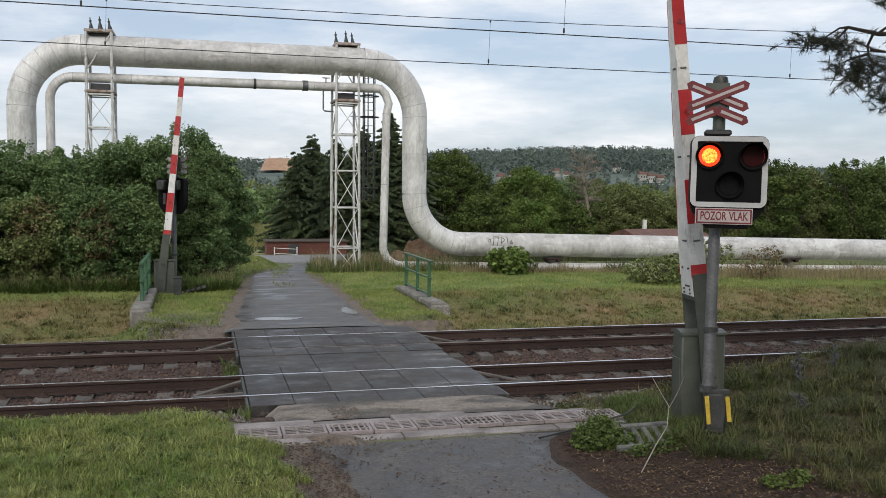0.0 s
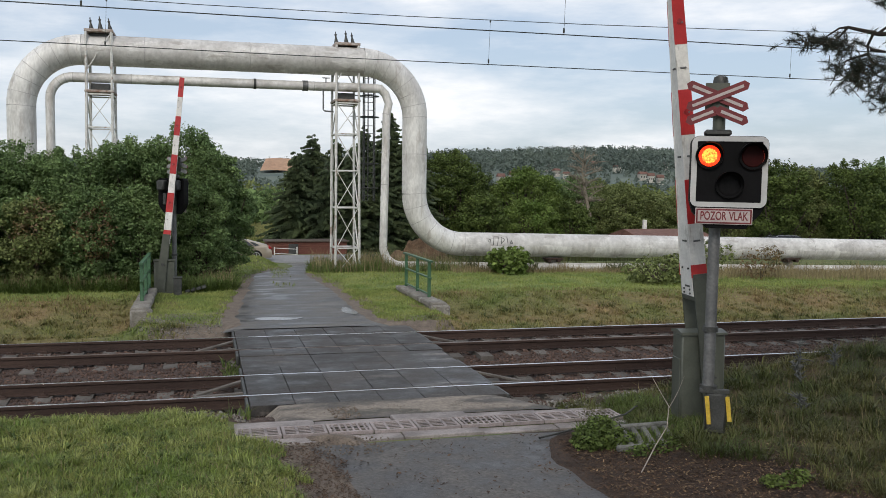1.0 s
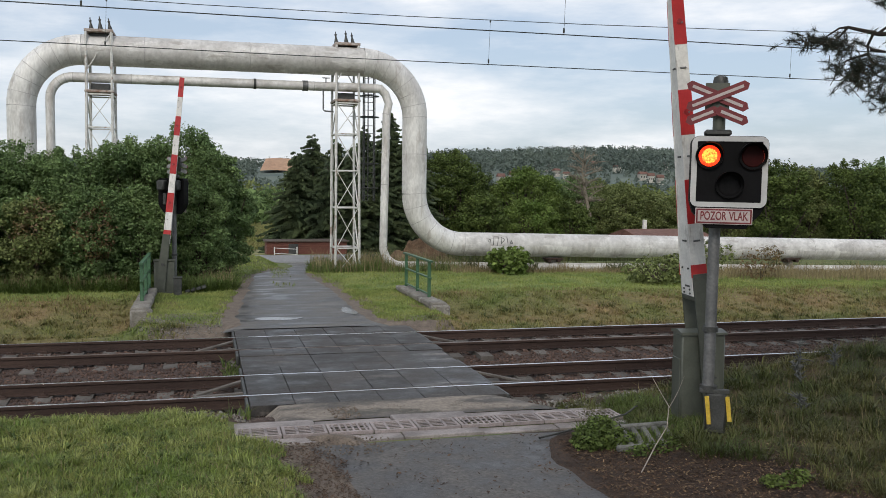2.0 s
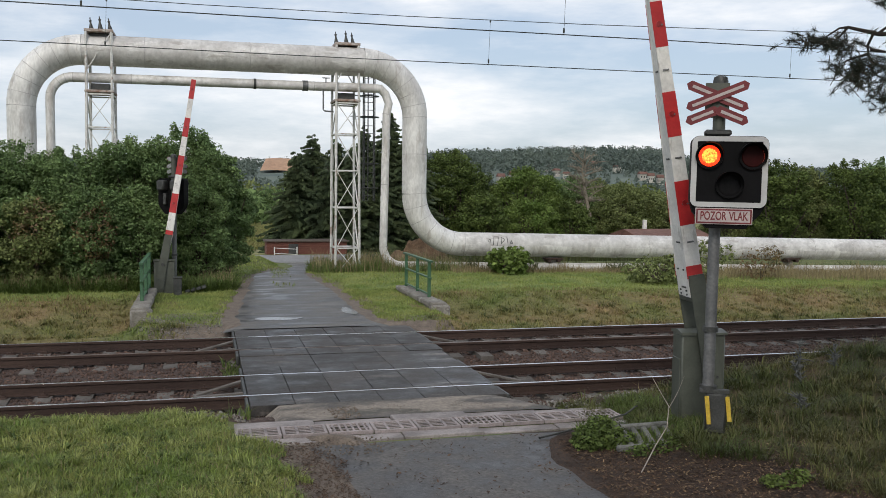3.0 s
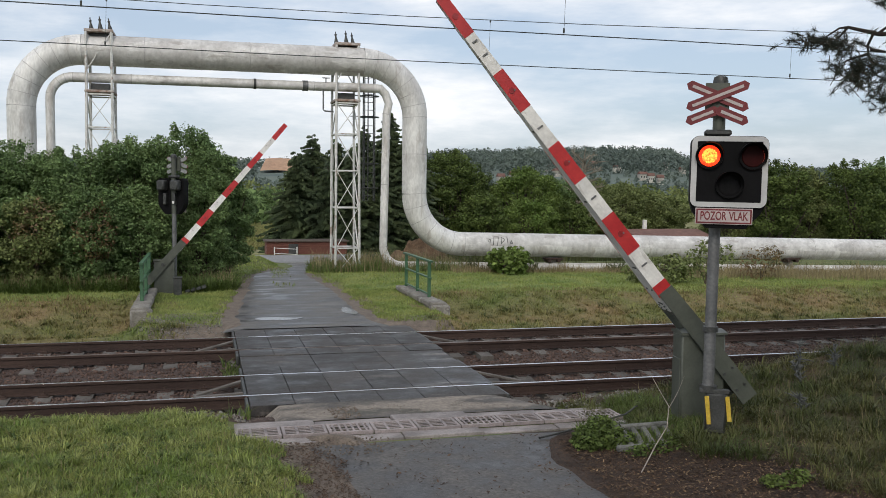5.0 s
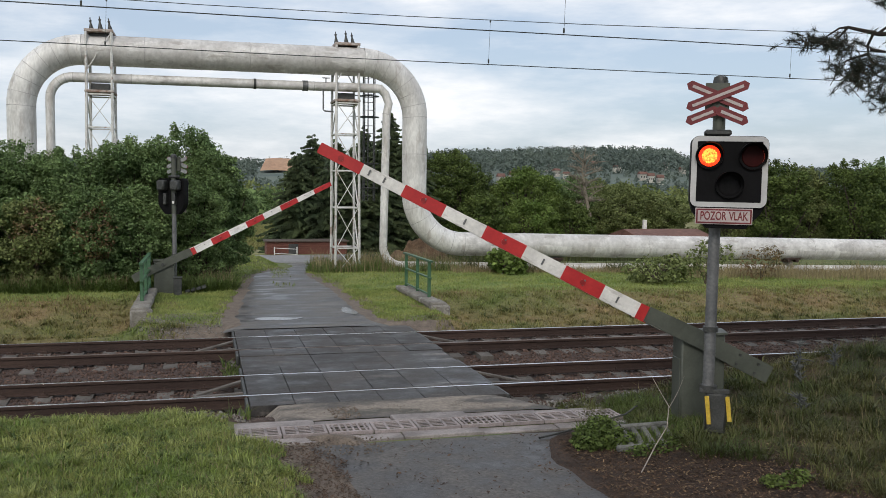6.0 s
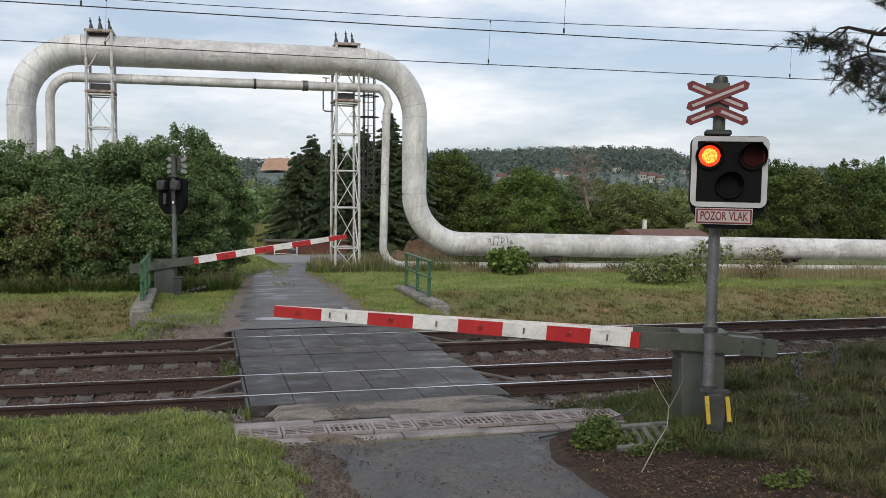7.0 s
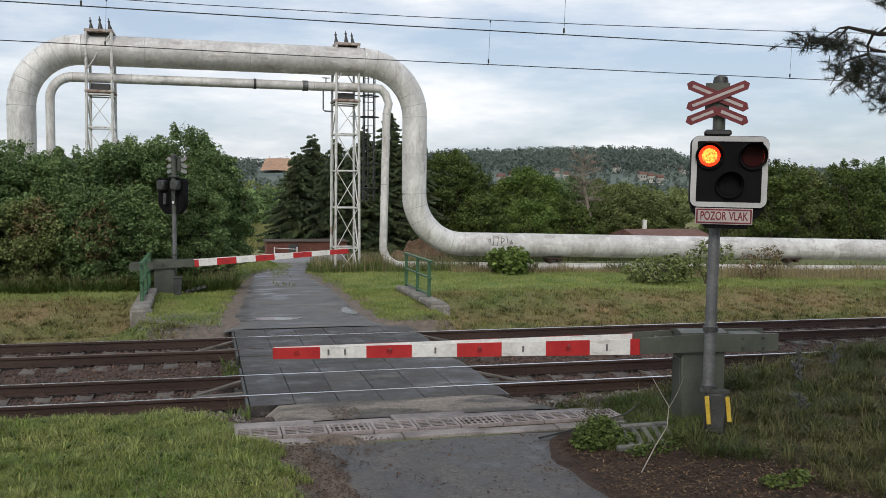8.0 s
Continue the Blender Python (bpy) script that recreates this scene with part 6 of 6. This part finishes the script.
# ---- vehicles on the main road ----
def build_car(name, label, paint, L, W, H, estate):
    """A passenger car with its nose at local -x, wheels on z 0."""
    car = thing(name, pose(0, 0, 0), label, "car", "passing cars")
    # side outline (x from nose, z), joined by sections that narrow at the glass
    if estate:
        roof = [(0.0, 0.5), (0.05, 0.68), (0.35, 0.8), (1.25, 0.93), (1.95, 1.36), (2.5, 1.45), (3.6, 1.43), (4.2, 1.36), (4.62, 0.98), (4.68, 0.6)]
    else:
        roof = [(0.0, 0.48), (0.06, 0.64), (0.4, 0.76), (1.35, 0.92), (2.1, 1.3), (2.7, 1.4), (3.3, 1.37), (4.1, 1.15), (4.7, 0.98), (4.9, 0.62)]
    k = L / roof[-1][0]
    roof = [(x * k, z * H / 1.42) for x, z in roof]
    xs = [p[0] for p in roof]
    stations = sorted(set([round(q, 3) for q in np.linspace(0.0, L, 40)]))
    V, F = [], []
    for x in stations:
        top = float(np.interp(x, xs, [p[1] for p in roof]))
        belt = min(top, (0.86 + 0.06 * x / L) * H / 1.42)
        nose = min(1, 0.74 + 0.26 * math.sin(min(1, x / 0.7) * math.pi / 2)) * min(1, 0.84 + 0.16 * math.sin(min(1, (L - x) / 0.5) * math.pi / 2))
        hw = W / 2 * nose
        low = 0.2 + 0.1 * (1 - nose)
        tw = hw * (1 - 0.36 * min(1, max(0, top - belt) / 0.5))
        half = [(hw * 0.9, low), (hw * 0.98, low + 0.12), (hw, 0.55), (hw * 0.97, belt - 0.02), (hw * 0.93, belt), (tw + (hw * 0.9 - tw) * 0.12, top - 0.06 if top - belt > 0.1 else top), (tw * 0.82, top)]
        V += [(x, -y, z) for y, z in half] + [(x, y, z) for y, z in half[::-1]]
    m = 14
    for i in range(len(stations) - 1):
        for j in range(m):
            F.append((i * m + j, i * m + (j + 1) % m, (i + 1) * m + (j + 1) % m, (i + 1) * m + j))
    F += [tuple(range(m)), tuple(range((len(stations) - 1) * m, len(stations) * m))[::-1]]
    part("body", Geo().add(V, F), M[paint], car, smooth=50)
    hs = H / 1.42
    # side glass
    for s in (-1, 1):
        y = s * W / 2
        if estate:
            panes = [[(1.62, 0.94), (2.0, 1.27), (2.6, 1.36), (2.62, 0.95)], [(2.7, 0.95), (2.68, 1.36), (3.45, 1.35), (3.55, 0.96)], [(3.63, 0.97), (3.55, 1.34), (4.05, 1.3), (4.25, 1.02)]]
        else:
            panes = [[(1.72, 0.93), (2.2, 1.24), (2.72, 1.32), (2.74, 0.94)], [(2.82, 0.94), (2.8, 1.32), (3.3, 1.28), (3.75, 0.98)], [(3.8, 0.98), (3.45, 1.25), (3.75, 1.2), (4.1, 1.03)]]
        for q in panes:
            n = len(q)
            ins = lambda z: y * (0.945 - 0.32 * max(0, z - 0.93) / 0.5) + s * 0.012
            vs = [(x * k, ins(z), z * hs) for x, z in q] + [(x * k, ins(z) - s * 0.03, z * hs) for x, z in q]
            part("side_window", Geo().add(vs, [tuple(range(n)), tuple(range(n, 2 * n))[::-1]] + [(i, (i + 1) % n, n + (i + 1) % n, n + i) for i in range(n)]), M["car_glass"], car, smooth=0)
        part("sill_trim", Geo().box((L * 0.5, s * (W / 2 + 0.002), 0.33), (L * 0.5, 0.03, 0.06), 0.01), M["alloy" if not estate else "black"], car)
        part("door_handle", Geo().box((L * 0.47, s * (W / 2 - 0.01), 0.78 * hs), (0.18, 0.03, 0.03), 0.008), M["alloy"], car)
        part("door_handle", Geo().box((L * 0.65, s * (W / 2 - 0.01), 0.79 * hs), (0.18, 0.03, 0.03), 0.008), M["alloy"], car)
        part("wing_mirror", Geo().box((1.72 * k, s * (W / 2 + 0.07), 0.95 * hs), (0.14, 0.2, 0.13), 0.04), M[paint], car)
        part("headlight", Geo().box((0.22, s * W * 0.34, 0.66 * hs), (0.36, 0.3, 0.1), 0.03), M["alloy"], car)
        part("tail_light", Geo().box((L - 0.16, s * W * 0.38, 0.86 * hs), (0.24, 0.3, 0.14), 0.03), M["tail_red"], car)
    if estate:
        for s in (-1, 1):
            part("roof_rail", Geo().tube([(2.1, s * 0.56, 1.42), (2.3, s * 0.56, 1.5), (3.9, s * 0.56, 1.48), (4.1, s * 0.56, 1.38)], 0.018, 6), M["alloy"], car)
    wheels = []
    R = 0.33
    for x in (0.92, 0.92 + 0.6 * L):
        for s in (-1, 1):
            wh = part("wheel", Geo().tube([(0, -0.02, 0), (0, 0.02, 0)], 0.06, 12), M["alloy"], car, m=pose(x, s * (W / 2 - 0.1), R))
            part("tyre", Geo().tube([(0, -0.11, 0), (0, -0.1, 0), (0, 0.1, 0), (0, 0.11, 0)], [R - 0.03, R, R, R - 0.03], 28), M["tyre"], wh)
            rim = Geo()
            for q in (-1, 1):
                rim.tube([(0, q * 0.112, 0), (0, q * 0.118, 0)], [0.25, 0.245], 24)
            part("rim_dish", rim, M["dark_steel"], wh)
            sp = Geo()
            for a in range(5):
                an = a * 2 * math.pi / 5
                for q in (-1, 1):
                    sp.bar((0, q * 0.122, 0), (0.235 * math.cos(an), q * 0.122, 0.235 * math.sin(an)), 0.085, 0.02)
            sp.tube([(0.24 * math.cos(a * math.pi / 12), -0.12, 0.24 * math.sin(a * math.pi / 12)) for a in range(25)], 0.02, 6, caps=False)
            sp.tube([(0.24 * math.cos(a * math.pi / 12), 0.12, 0.24 * math.sin(a * math.pi / 12)) for a in range(25)], 0.02, 6, caps=False)
            part("spokes", sp, M["alloy"], wh)
            arch = Geo().tube([(x, s * (W / 2 - 0.12), R), (x, s * (W / 2 + 0.004), R)], R + 0.05, 28)
            part("wheel_arch", arch, M["black"], car)
            wheels.append(wh)
    return car, wheels


ROAD_Z, ROAD_Y = -1.68, 61.2
CAR1, CAR1_WHEELS = build_car("car", "champagne metallic liftback car driving on the main road", "car_gold", 4.85, 1.88, 1.42, False)
CAR2, CAR2_WHEELS = build_car("car", "dark blue estate car with roof rails on the main road", "car_dark", 4.7, 1.82, 1.5, True)


# ---- small things near the crossing ----
def build_pallet():
    pal = thing("broken_grating", pose(5.12, 9.95, -0.02, 14, -4, -10), "weathered grey concrete grating lying in the grass", "grating")
    for k in range(6):
        part("slat", Geo().box((-0.32 + 0.13 * k, 0, 0.12), (0.07, 0.5, 0.1), 0.014), M["grating_grey"], pal, m=pose(0, 0, 0, 0, 3 * (random.random() - 0.5), 2 * (random.random() - 0.5)))
    for y in (-0.24, 0.24):
        part("crossbar", Geo().box((0, y, 0.16), (0.78, 0.06, 0.07), 0.014), M["grating_grey"], pal)


build_pallet()
tw = thing("dry_twig", pose(0, 0, 0), "pale dry forked twig leaning in the grass", "twig")
part("stem", Geo().tube([(4.5, 8.75, 0.09), (4.95, 9.3, 0.2), (5.25, 9.6, 0.32), (5.35, 9.75, 0.52), (5.3, 9.95, 0.72), (5.28, 10.1, 0.85)], [0.007, 0.007, 0.006, 0.005, 0.004, 0.002], 7), M["twig"], tw)
part("fork", Geo().tube([(5.35, 9.75, 0.5), (5.6, 10.0, 0.62), (5.8, 10.2, 0.78)], [0.003, 0.0025, 0.0015], 6), M["twig"], tw)
hs = thing("cable", pose(0, 0, 0), "black cable emerging beside the drain", "cable")
part("cable_run", Geo().tube([(3.98, 10.45, 0.035), (4.35, 10.62, 0.04), (4.7, 10.78, 0.05), (5.1, 10.98, 0.06), (5.5, 11.2, 0.07), (5.9, 11.6, 0.09)], 0.013, 8), M["dark_steel"], hs)
fb = thing("junction_box", pose(-0.72, 27.0, 0), "small dark cable box beside the far signal pole", "box")
part("body", Geo().box((0, 0, 0.24), (0.22, 0.22, 0.5), 0.02), M["dark_steel"], fb)
part("lid", Geo().box((0, 0, 0.5), (0.26, 0.26, 0.05), 0.015), M["dark_steel"], fb)
cb = thing("concrete_slabs", pose(-0.25, 27.9, 0), "stack of dark concrete trough covers lying in grass", "slabs")
for k in range(4):
    part("slab", Geo().box((-0.2 + 0.16 * k, 0, 0.07), (0.13, 0.4, 0.08), 0.015), M["dark_steel"], cb, m=pose(0, 0, 0, 0, -14, 0))

# pipe bracket and tap on the thin pipe
vb = thing("pipe_support", pose(24.1, 34.0, 0), "rusty steel support saddle between the two pipes", "support", "pipe supports")
part("post", Geo().box((0, 0, -0.15), (0.3, 0.3, 0.9), 0.02), M["concrete"], vb)
part("saddle", Geo().box((0, -0.1, 0.28), (0.75, 0.5, 0.08), 0.02), M["rust"], vb)
for s in (-1, 1):
    part("roller", Geo().tube([(s * 0.2, -0.35, 0.2), (s * 0.2, 0.2, 0.2)], 0.07, 10), M["rust"], vb)
copy_thing(vb, pose(13.4, 34.15, 0.1))
copy_thing(vb, pose(34.5, 34.0, -0.3))
tap = thing("vent_pipe", pose(4.28, 34.0, 6.8), "grey bent vent pipe hanging from the thin pipe", "pipe")
part("drop", Geo().tube([(0, -0.1, 0), (0, -0.1, -0.35), (0, -0.1, -0.85), (0.05, -0.1, -0.9), (0.38, -0.1, -0.92)], 0.028, 10), M["grey_steel"], tap)
part("handwheel", Geo().tube([(-0.03, -0.1, 0.3), (0.23, -0.1, 0.3)], 0.02, 8).tube([(0.1, -0.1, 0.1), (0.1, -0.1, 0.3)], 0.02, 8), M["grey_steel"], tap)
for x, w, nm in ((0.98, 0.09, "dark"), (2.78, 0.2, "grey")):
    cl = thing("pipe_clamp", pose(x * 1.0 + 0.85, 34.0, 6.8), "steel clamp band round the thin pipe", "clamp", "pipe clamps")
    part("band", Geo().tube([(-w / 2, 0, 0), (w / 2, 0, 0)], 0.19, 24), M["dark_steel" if nm == "dark" else "grey_steel"], cl)


# ---- buildings ----
def build_house(name, x, y, w, d, h, rh, label, rz=0, wall="plaster", chimney=False, nw=2, group=""):
    z = float(ground_z(x, y))
    ho = thing(name, pose(x, y, z - 0.3, 0, 0, rz), label, "house", group)
    wl_ = part("wall", Geo().box((0, 0, (h + 0.3) / 2), (w, d, h + 0.3), 0.03), M[wall], ho)
    o = 0.35
    part("roof", Geo().prism([(-d / 2 - o, h + 0.25), (d / 2 + o, h + 0.25), (d / 2 + o, h + 0.4), (0, h + rh + 0.4), (-d / 2 - o, h + 0.4)], 0, -w / 2 - o, w / 2 + o), M["roof_tile"], ho)
    for k in range(nw):
        win = part("window", Geo().box((-w / 2 + (k + 0.5) * w / nw, -d / 2 - 0.01, h * 0.55 + 0.3), (w / nw * 0.4, 0.08, h * 0.3), 0.01), M["car_glass"], ho)
        part("frame", Geo().box((-w / 2 + (k + 0.5) * w / nw, -d / 2 - 0.02, h * 0.4 + 0.26), (w / nw * 0.46, 0.14, 0.1), 0.01), M["white_paint"], win)
    if chimney:
        part("chimney", Geo().box((-w * 0.22, 0.2, h + rh + 0.5), (0.28, 0.28, 1.3), 0.03), M["white_paint"], ho)
    return ho


build_house("house", 37.2, 70, 6.4, 5, 1.05, 0.65, "low building with a long red-tiled roof and pale chimney", 4, chimney=True, nw=2)
rnd = random.Random(12)
for t, el, dist in [(-0.108, 0.012, 676), (0.062, 0.010, 624), (0.075, 0.012, 676), (0.113, 0.016, 806), (0.122, 0.010, 728), (0.133, 0.004, 676), (0.164, 0.014, 832), (0.188, 0.010, 780), (0.216, 0.006, 676), (0.225, 0.004, 650), (0.241, 0.012, 832), (0.259, 0.013, 832), (0.235, 0.001, 624), (-0.116, 0.008, 650), (-0.089, 0.010, 728)]:
    fx, fy = (0.253 + t * 0.967) * dist, (0.967 - t * 0.253) * dist
    ho = build_house("house", fx, fy, rnd.uniform(4, 6), rnd.uniform(4, 6), rnd.uniform(4, 5.5), rnd.uniform(1.5, 2.4), "pale plastered house with a red roof on the wooded hillside", rnd.uniform(-35, 35), nw=3, group="hillside houses")
    ho.matrix_basis = pose(fx, fy, max(float(ground_z(fx, fy)), 3.076 + el * dist - 5) - 0.3, 0, 0, rnd.uniform(-35, 15))


def build_shed():
    sh = thing("brick_shed", pose(4.4, 66.9, -1.95), "long low red-brick shed with a flat roof beyond the main road", "shed")
    part("wall", Geo().box((2.9, 1.2, 0.55), (5.8, 2.4, 1.15), 0.02), M["brick_red"], sh)
    part("roof", Geo().prism([(-0.15, 1.12), (2.6, 1.12), (2.6, 1.2), (-0.15, 1.2)], 0, -0.12, 5.95), M["bark"], sh)
    part("door", Geo().box((1.9, -0.02, 0.5), (0.7, 0.06, 0.95), 0.01), M["dark_steel"], sh, "dark shed door")
    br = Geo().box((0, 0, 0), (0.4, 0.03, 0.12), 0.008).mesh("brick")
    br.materials.append(M["brick_red"])
    for r in range(7):
        for c in range(13):
            if not (3 <= c <= 4):
                part("brick", br, None, sh, m=pose(0.25 + 0.43 * c + (0.08 if r % 2 else -0.08), -0.008, 0.12 + 0.145 * r))
    gt = thing("metal_gate", pose(5.7, 66.3, -1.9), "pale metal bar gate before the brick shed", "gate")
    for x in (-0.8, 0.8):
        part("gate_post", Geo().box((x, 0, 0.35), (0.08, 0.08, 0.8), 0.015), M["white_steel"], gt)
    for z in (0.3, 0.68):
        part("bar", Geo().bar((-0.8, 0, z), (0.8, 0, z - 0.1), 0.045), M["white_steel"], gt)


build_shed()


# ---- distant woods ----
def far_woods(name, label, n, dist, tspan, height, size, leaves, material="woods", zoff=0.0, width=0.55):
    t = RNG.uniform(tspan[0], tspan[1], n)
    d = RNG.uniform(dist[0] ** 0.5, dist[1] ** 0.5, n) ** 2
    x, y = (0.253 + t * 0.967) * d, (0.967 - t * 0.253) * d
    if dist[1] > 1000:
        # the ploughed slope stays open
        ok = ~((t > -0.205) & (t < -0.155) & (d < 1150))
        x, y, d, n = x[ok], y[ok], d[ok], int(ok.sum())
    z = ground_z(x, y) + zoff
    h = RNG.uniform(height[0], height[1], n)
    c = np.repeat(np.stack([x, y, z], 1), leaves, 0)
    hh = np.repeat(h, leaves)
    k = len(hh)
    u = RNG.random(k) ** 0.8
    rad = hh * width * np.sqrt(np.clip(1 - (u * 1.7 - 0.75) ** 2, 0.05, 1)) * RNG.random(k) ** 0.4
    a = RNG.uniform(0, 6.283, k)
    p = c + np.stack([rad * np.cos(a) * 0.8, rad * np.sin(a) * 0.8, hh * (0.08 + 0.92 * u)], 1)
    s = (size * RNG.uniform(0.6, 1.4, k))[:, None]
    e1, e2 = RNG.normal(size=(k, 3)), RNG.normal(size=(k, 3))
    V = np.stack([p - e1 * s, p + e2 * s * 0.7, p + e1 * s, p - e2 * s * 0.7], 1).reshape(-1, 3)
    tagged(new(name, quick_mesh(name, V, np.arange(4 * k).reshape(k, 4), M[material])), label, "trees", kind="stuff")


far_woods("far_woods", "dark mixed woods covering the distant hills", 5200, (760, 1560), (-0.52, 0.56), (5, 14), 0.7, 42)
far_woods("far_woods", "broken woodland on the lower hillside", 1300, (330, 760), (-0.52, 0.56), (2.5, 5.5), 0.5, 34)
far_woods("tree_belt", "belt of trees and hedges beyond the fields", 330, (150, 235), (-0.55, 0.56), (2.6, 6.5), 0.24, 230, "leaf_olive", width=0.6)
far_woods("tree_belt", "leafy hedge behind the crop field", 130, (125, 150), (-0.3, 0.02), (2.4, 5.0), 0.2, 230, "leaf", width=0.6)
far_woods("tree_belt", "shrubs behind the pipes", 110, (88, 112), (-0.02, 0.56), (1.8, 4.4), 0.13, 420, "leaf_olive", width=0.6)
grass("crop_plants", 40000, (-6, 14, 78, 128), lambda x, y: (x < 14), (0.3, 0.6), 0.06, "blade_crop", "rows of yellow-green crop plants in the field", 0.8, 0.2)
def build_plough_field():
    """A bare field on the open slope of the far hill."""
    n = 12
    V = []
    for a in range(n + 1):
        for b in range(n + 1):
            u, v = a / n, b / n
            w = 1.9 * v - 0.9
            V.append((62 + 37 * u + 7 * w, 1000 + 60 * w, 27.6 + 0.8 * u + 8.3 * w + 0.5 * math.sin(5 * u)))
    F = [(a * (n + 1) + b, (a + 1) * (n + 1) + b, (a + 1) * (n + 1) + b + 1, a * (n + 1) + b + 1) for a in range(n) for b in range(n)]
    me = quick_mesh("plough_field", V, F, M["plough"])
    me.shade_smooth()
    tagged(new("plough_field", me), "orange-brown ploughed field on the far hill", "field", kind="structure")


build_plough_field()


# ---- motion ----
def motions():
    near = [(0.0, 83.7), (1.7, 83.7), (2.5, 83.5), (2.8, 82.2), (3.0, 80.0), (3.5, 75.5), (4.0, 69.4), (4.5, 61.3), (4.7, 57.4), (5.25, 45.0), (5.8, 31.4), (6.0, 26.5), (6.3, 18.7), (6.5, 13.9), (6.75, 8.8), (7.0, 4.8), (7.25, 2.4), (7.5, 0.95), (7.75, 0.0), (8.0, -0.65)]
    walk(BOOM, [(t, pose(0, 0, 1.04, 0, a, 0)) for t, a in near])
    far = [(0.0, 84.4), (1.7, 84.4), (2.6, 84.2), (2.8, 83.2), (3.0, 80.9), (3.5, 76.0), (4.0, 69.1), (4.5, 59.8), (4.7, 55.9), (5.25, 44.0), (5.8, 31.3), (6.0, 26.4), (6.25, 20.6), (6.5, 15.5), (7.0, 8.7), (7.5, 4.7), (8.0, 3.9)]
    walk(FAR_BOOM, [(t, pose(0, 0, 1.04, 0, a, 0)) for t, a in far])
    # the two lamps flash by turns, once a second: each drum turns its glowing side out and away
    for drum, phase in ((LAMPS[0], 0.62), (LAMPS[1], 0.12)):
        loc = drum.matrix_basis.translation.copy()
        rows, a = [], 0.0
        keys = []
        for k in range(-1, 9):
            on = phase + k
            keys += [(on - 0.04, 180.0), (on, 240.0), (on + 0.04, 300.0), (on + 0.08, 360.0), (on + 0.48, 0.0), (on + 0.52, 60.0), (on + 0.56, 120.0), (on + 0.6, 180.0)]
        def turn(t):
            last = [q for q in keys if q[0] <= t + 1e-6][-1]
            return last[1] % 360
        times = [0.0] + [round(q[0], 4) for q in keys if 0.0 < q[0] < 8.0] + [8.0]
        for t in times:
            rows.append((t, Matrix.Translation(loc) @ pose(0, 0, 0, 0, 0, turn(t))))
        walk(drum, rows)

    # cars pass along the main road towards the left; the wheels roll
    for car, wheels, nose, at, v in ((CAR1, CAR1_WHEELS, 4.95, 0.7, 18.3), (CAR2, CAR2_WHEELS, 1.1, 2.8, 21.5)):
        walk(car, [(t, pose(nose - v * (t - at), ROAD_Y, ROAD_Z)) for t in (0.0, 4.0, 8.0)])
        for wheel in wheels:
            loc = wheel.matrix_basis.translation.copy()
            # five-spoked wheels: full turns of one spoke step between keys are left out
            per_key = (math.degrees(v / 0.33) / 15) % 72
            rows = [(i / 15, Matrix.Translation(loc) @ pose(0, 0, 0, 0, -per_key * i, 0)) for i in range(121)]
            walk(wheel, rows)


motions()
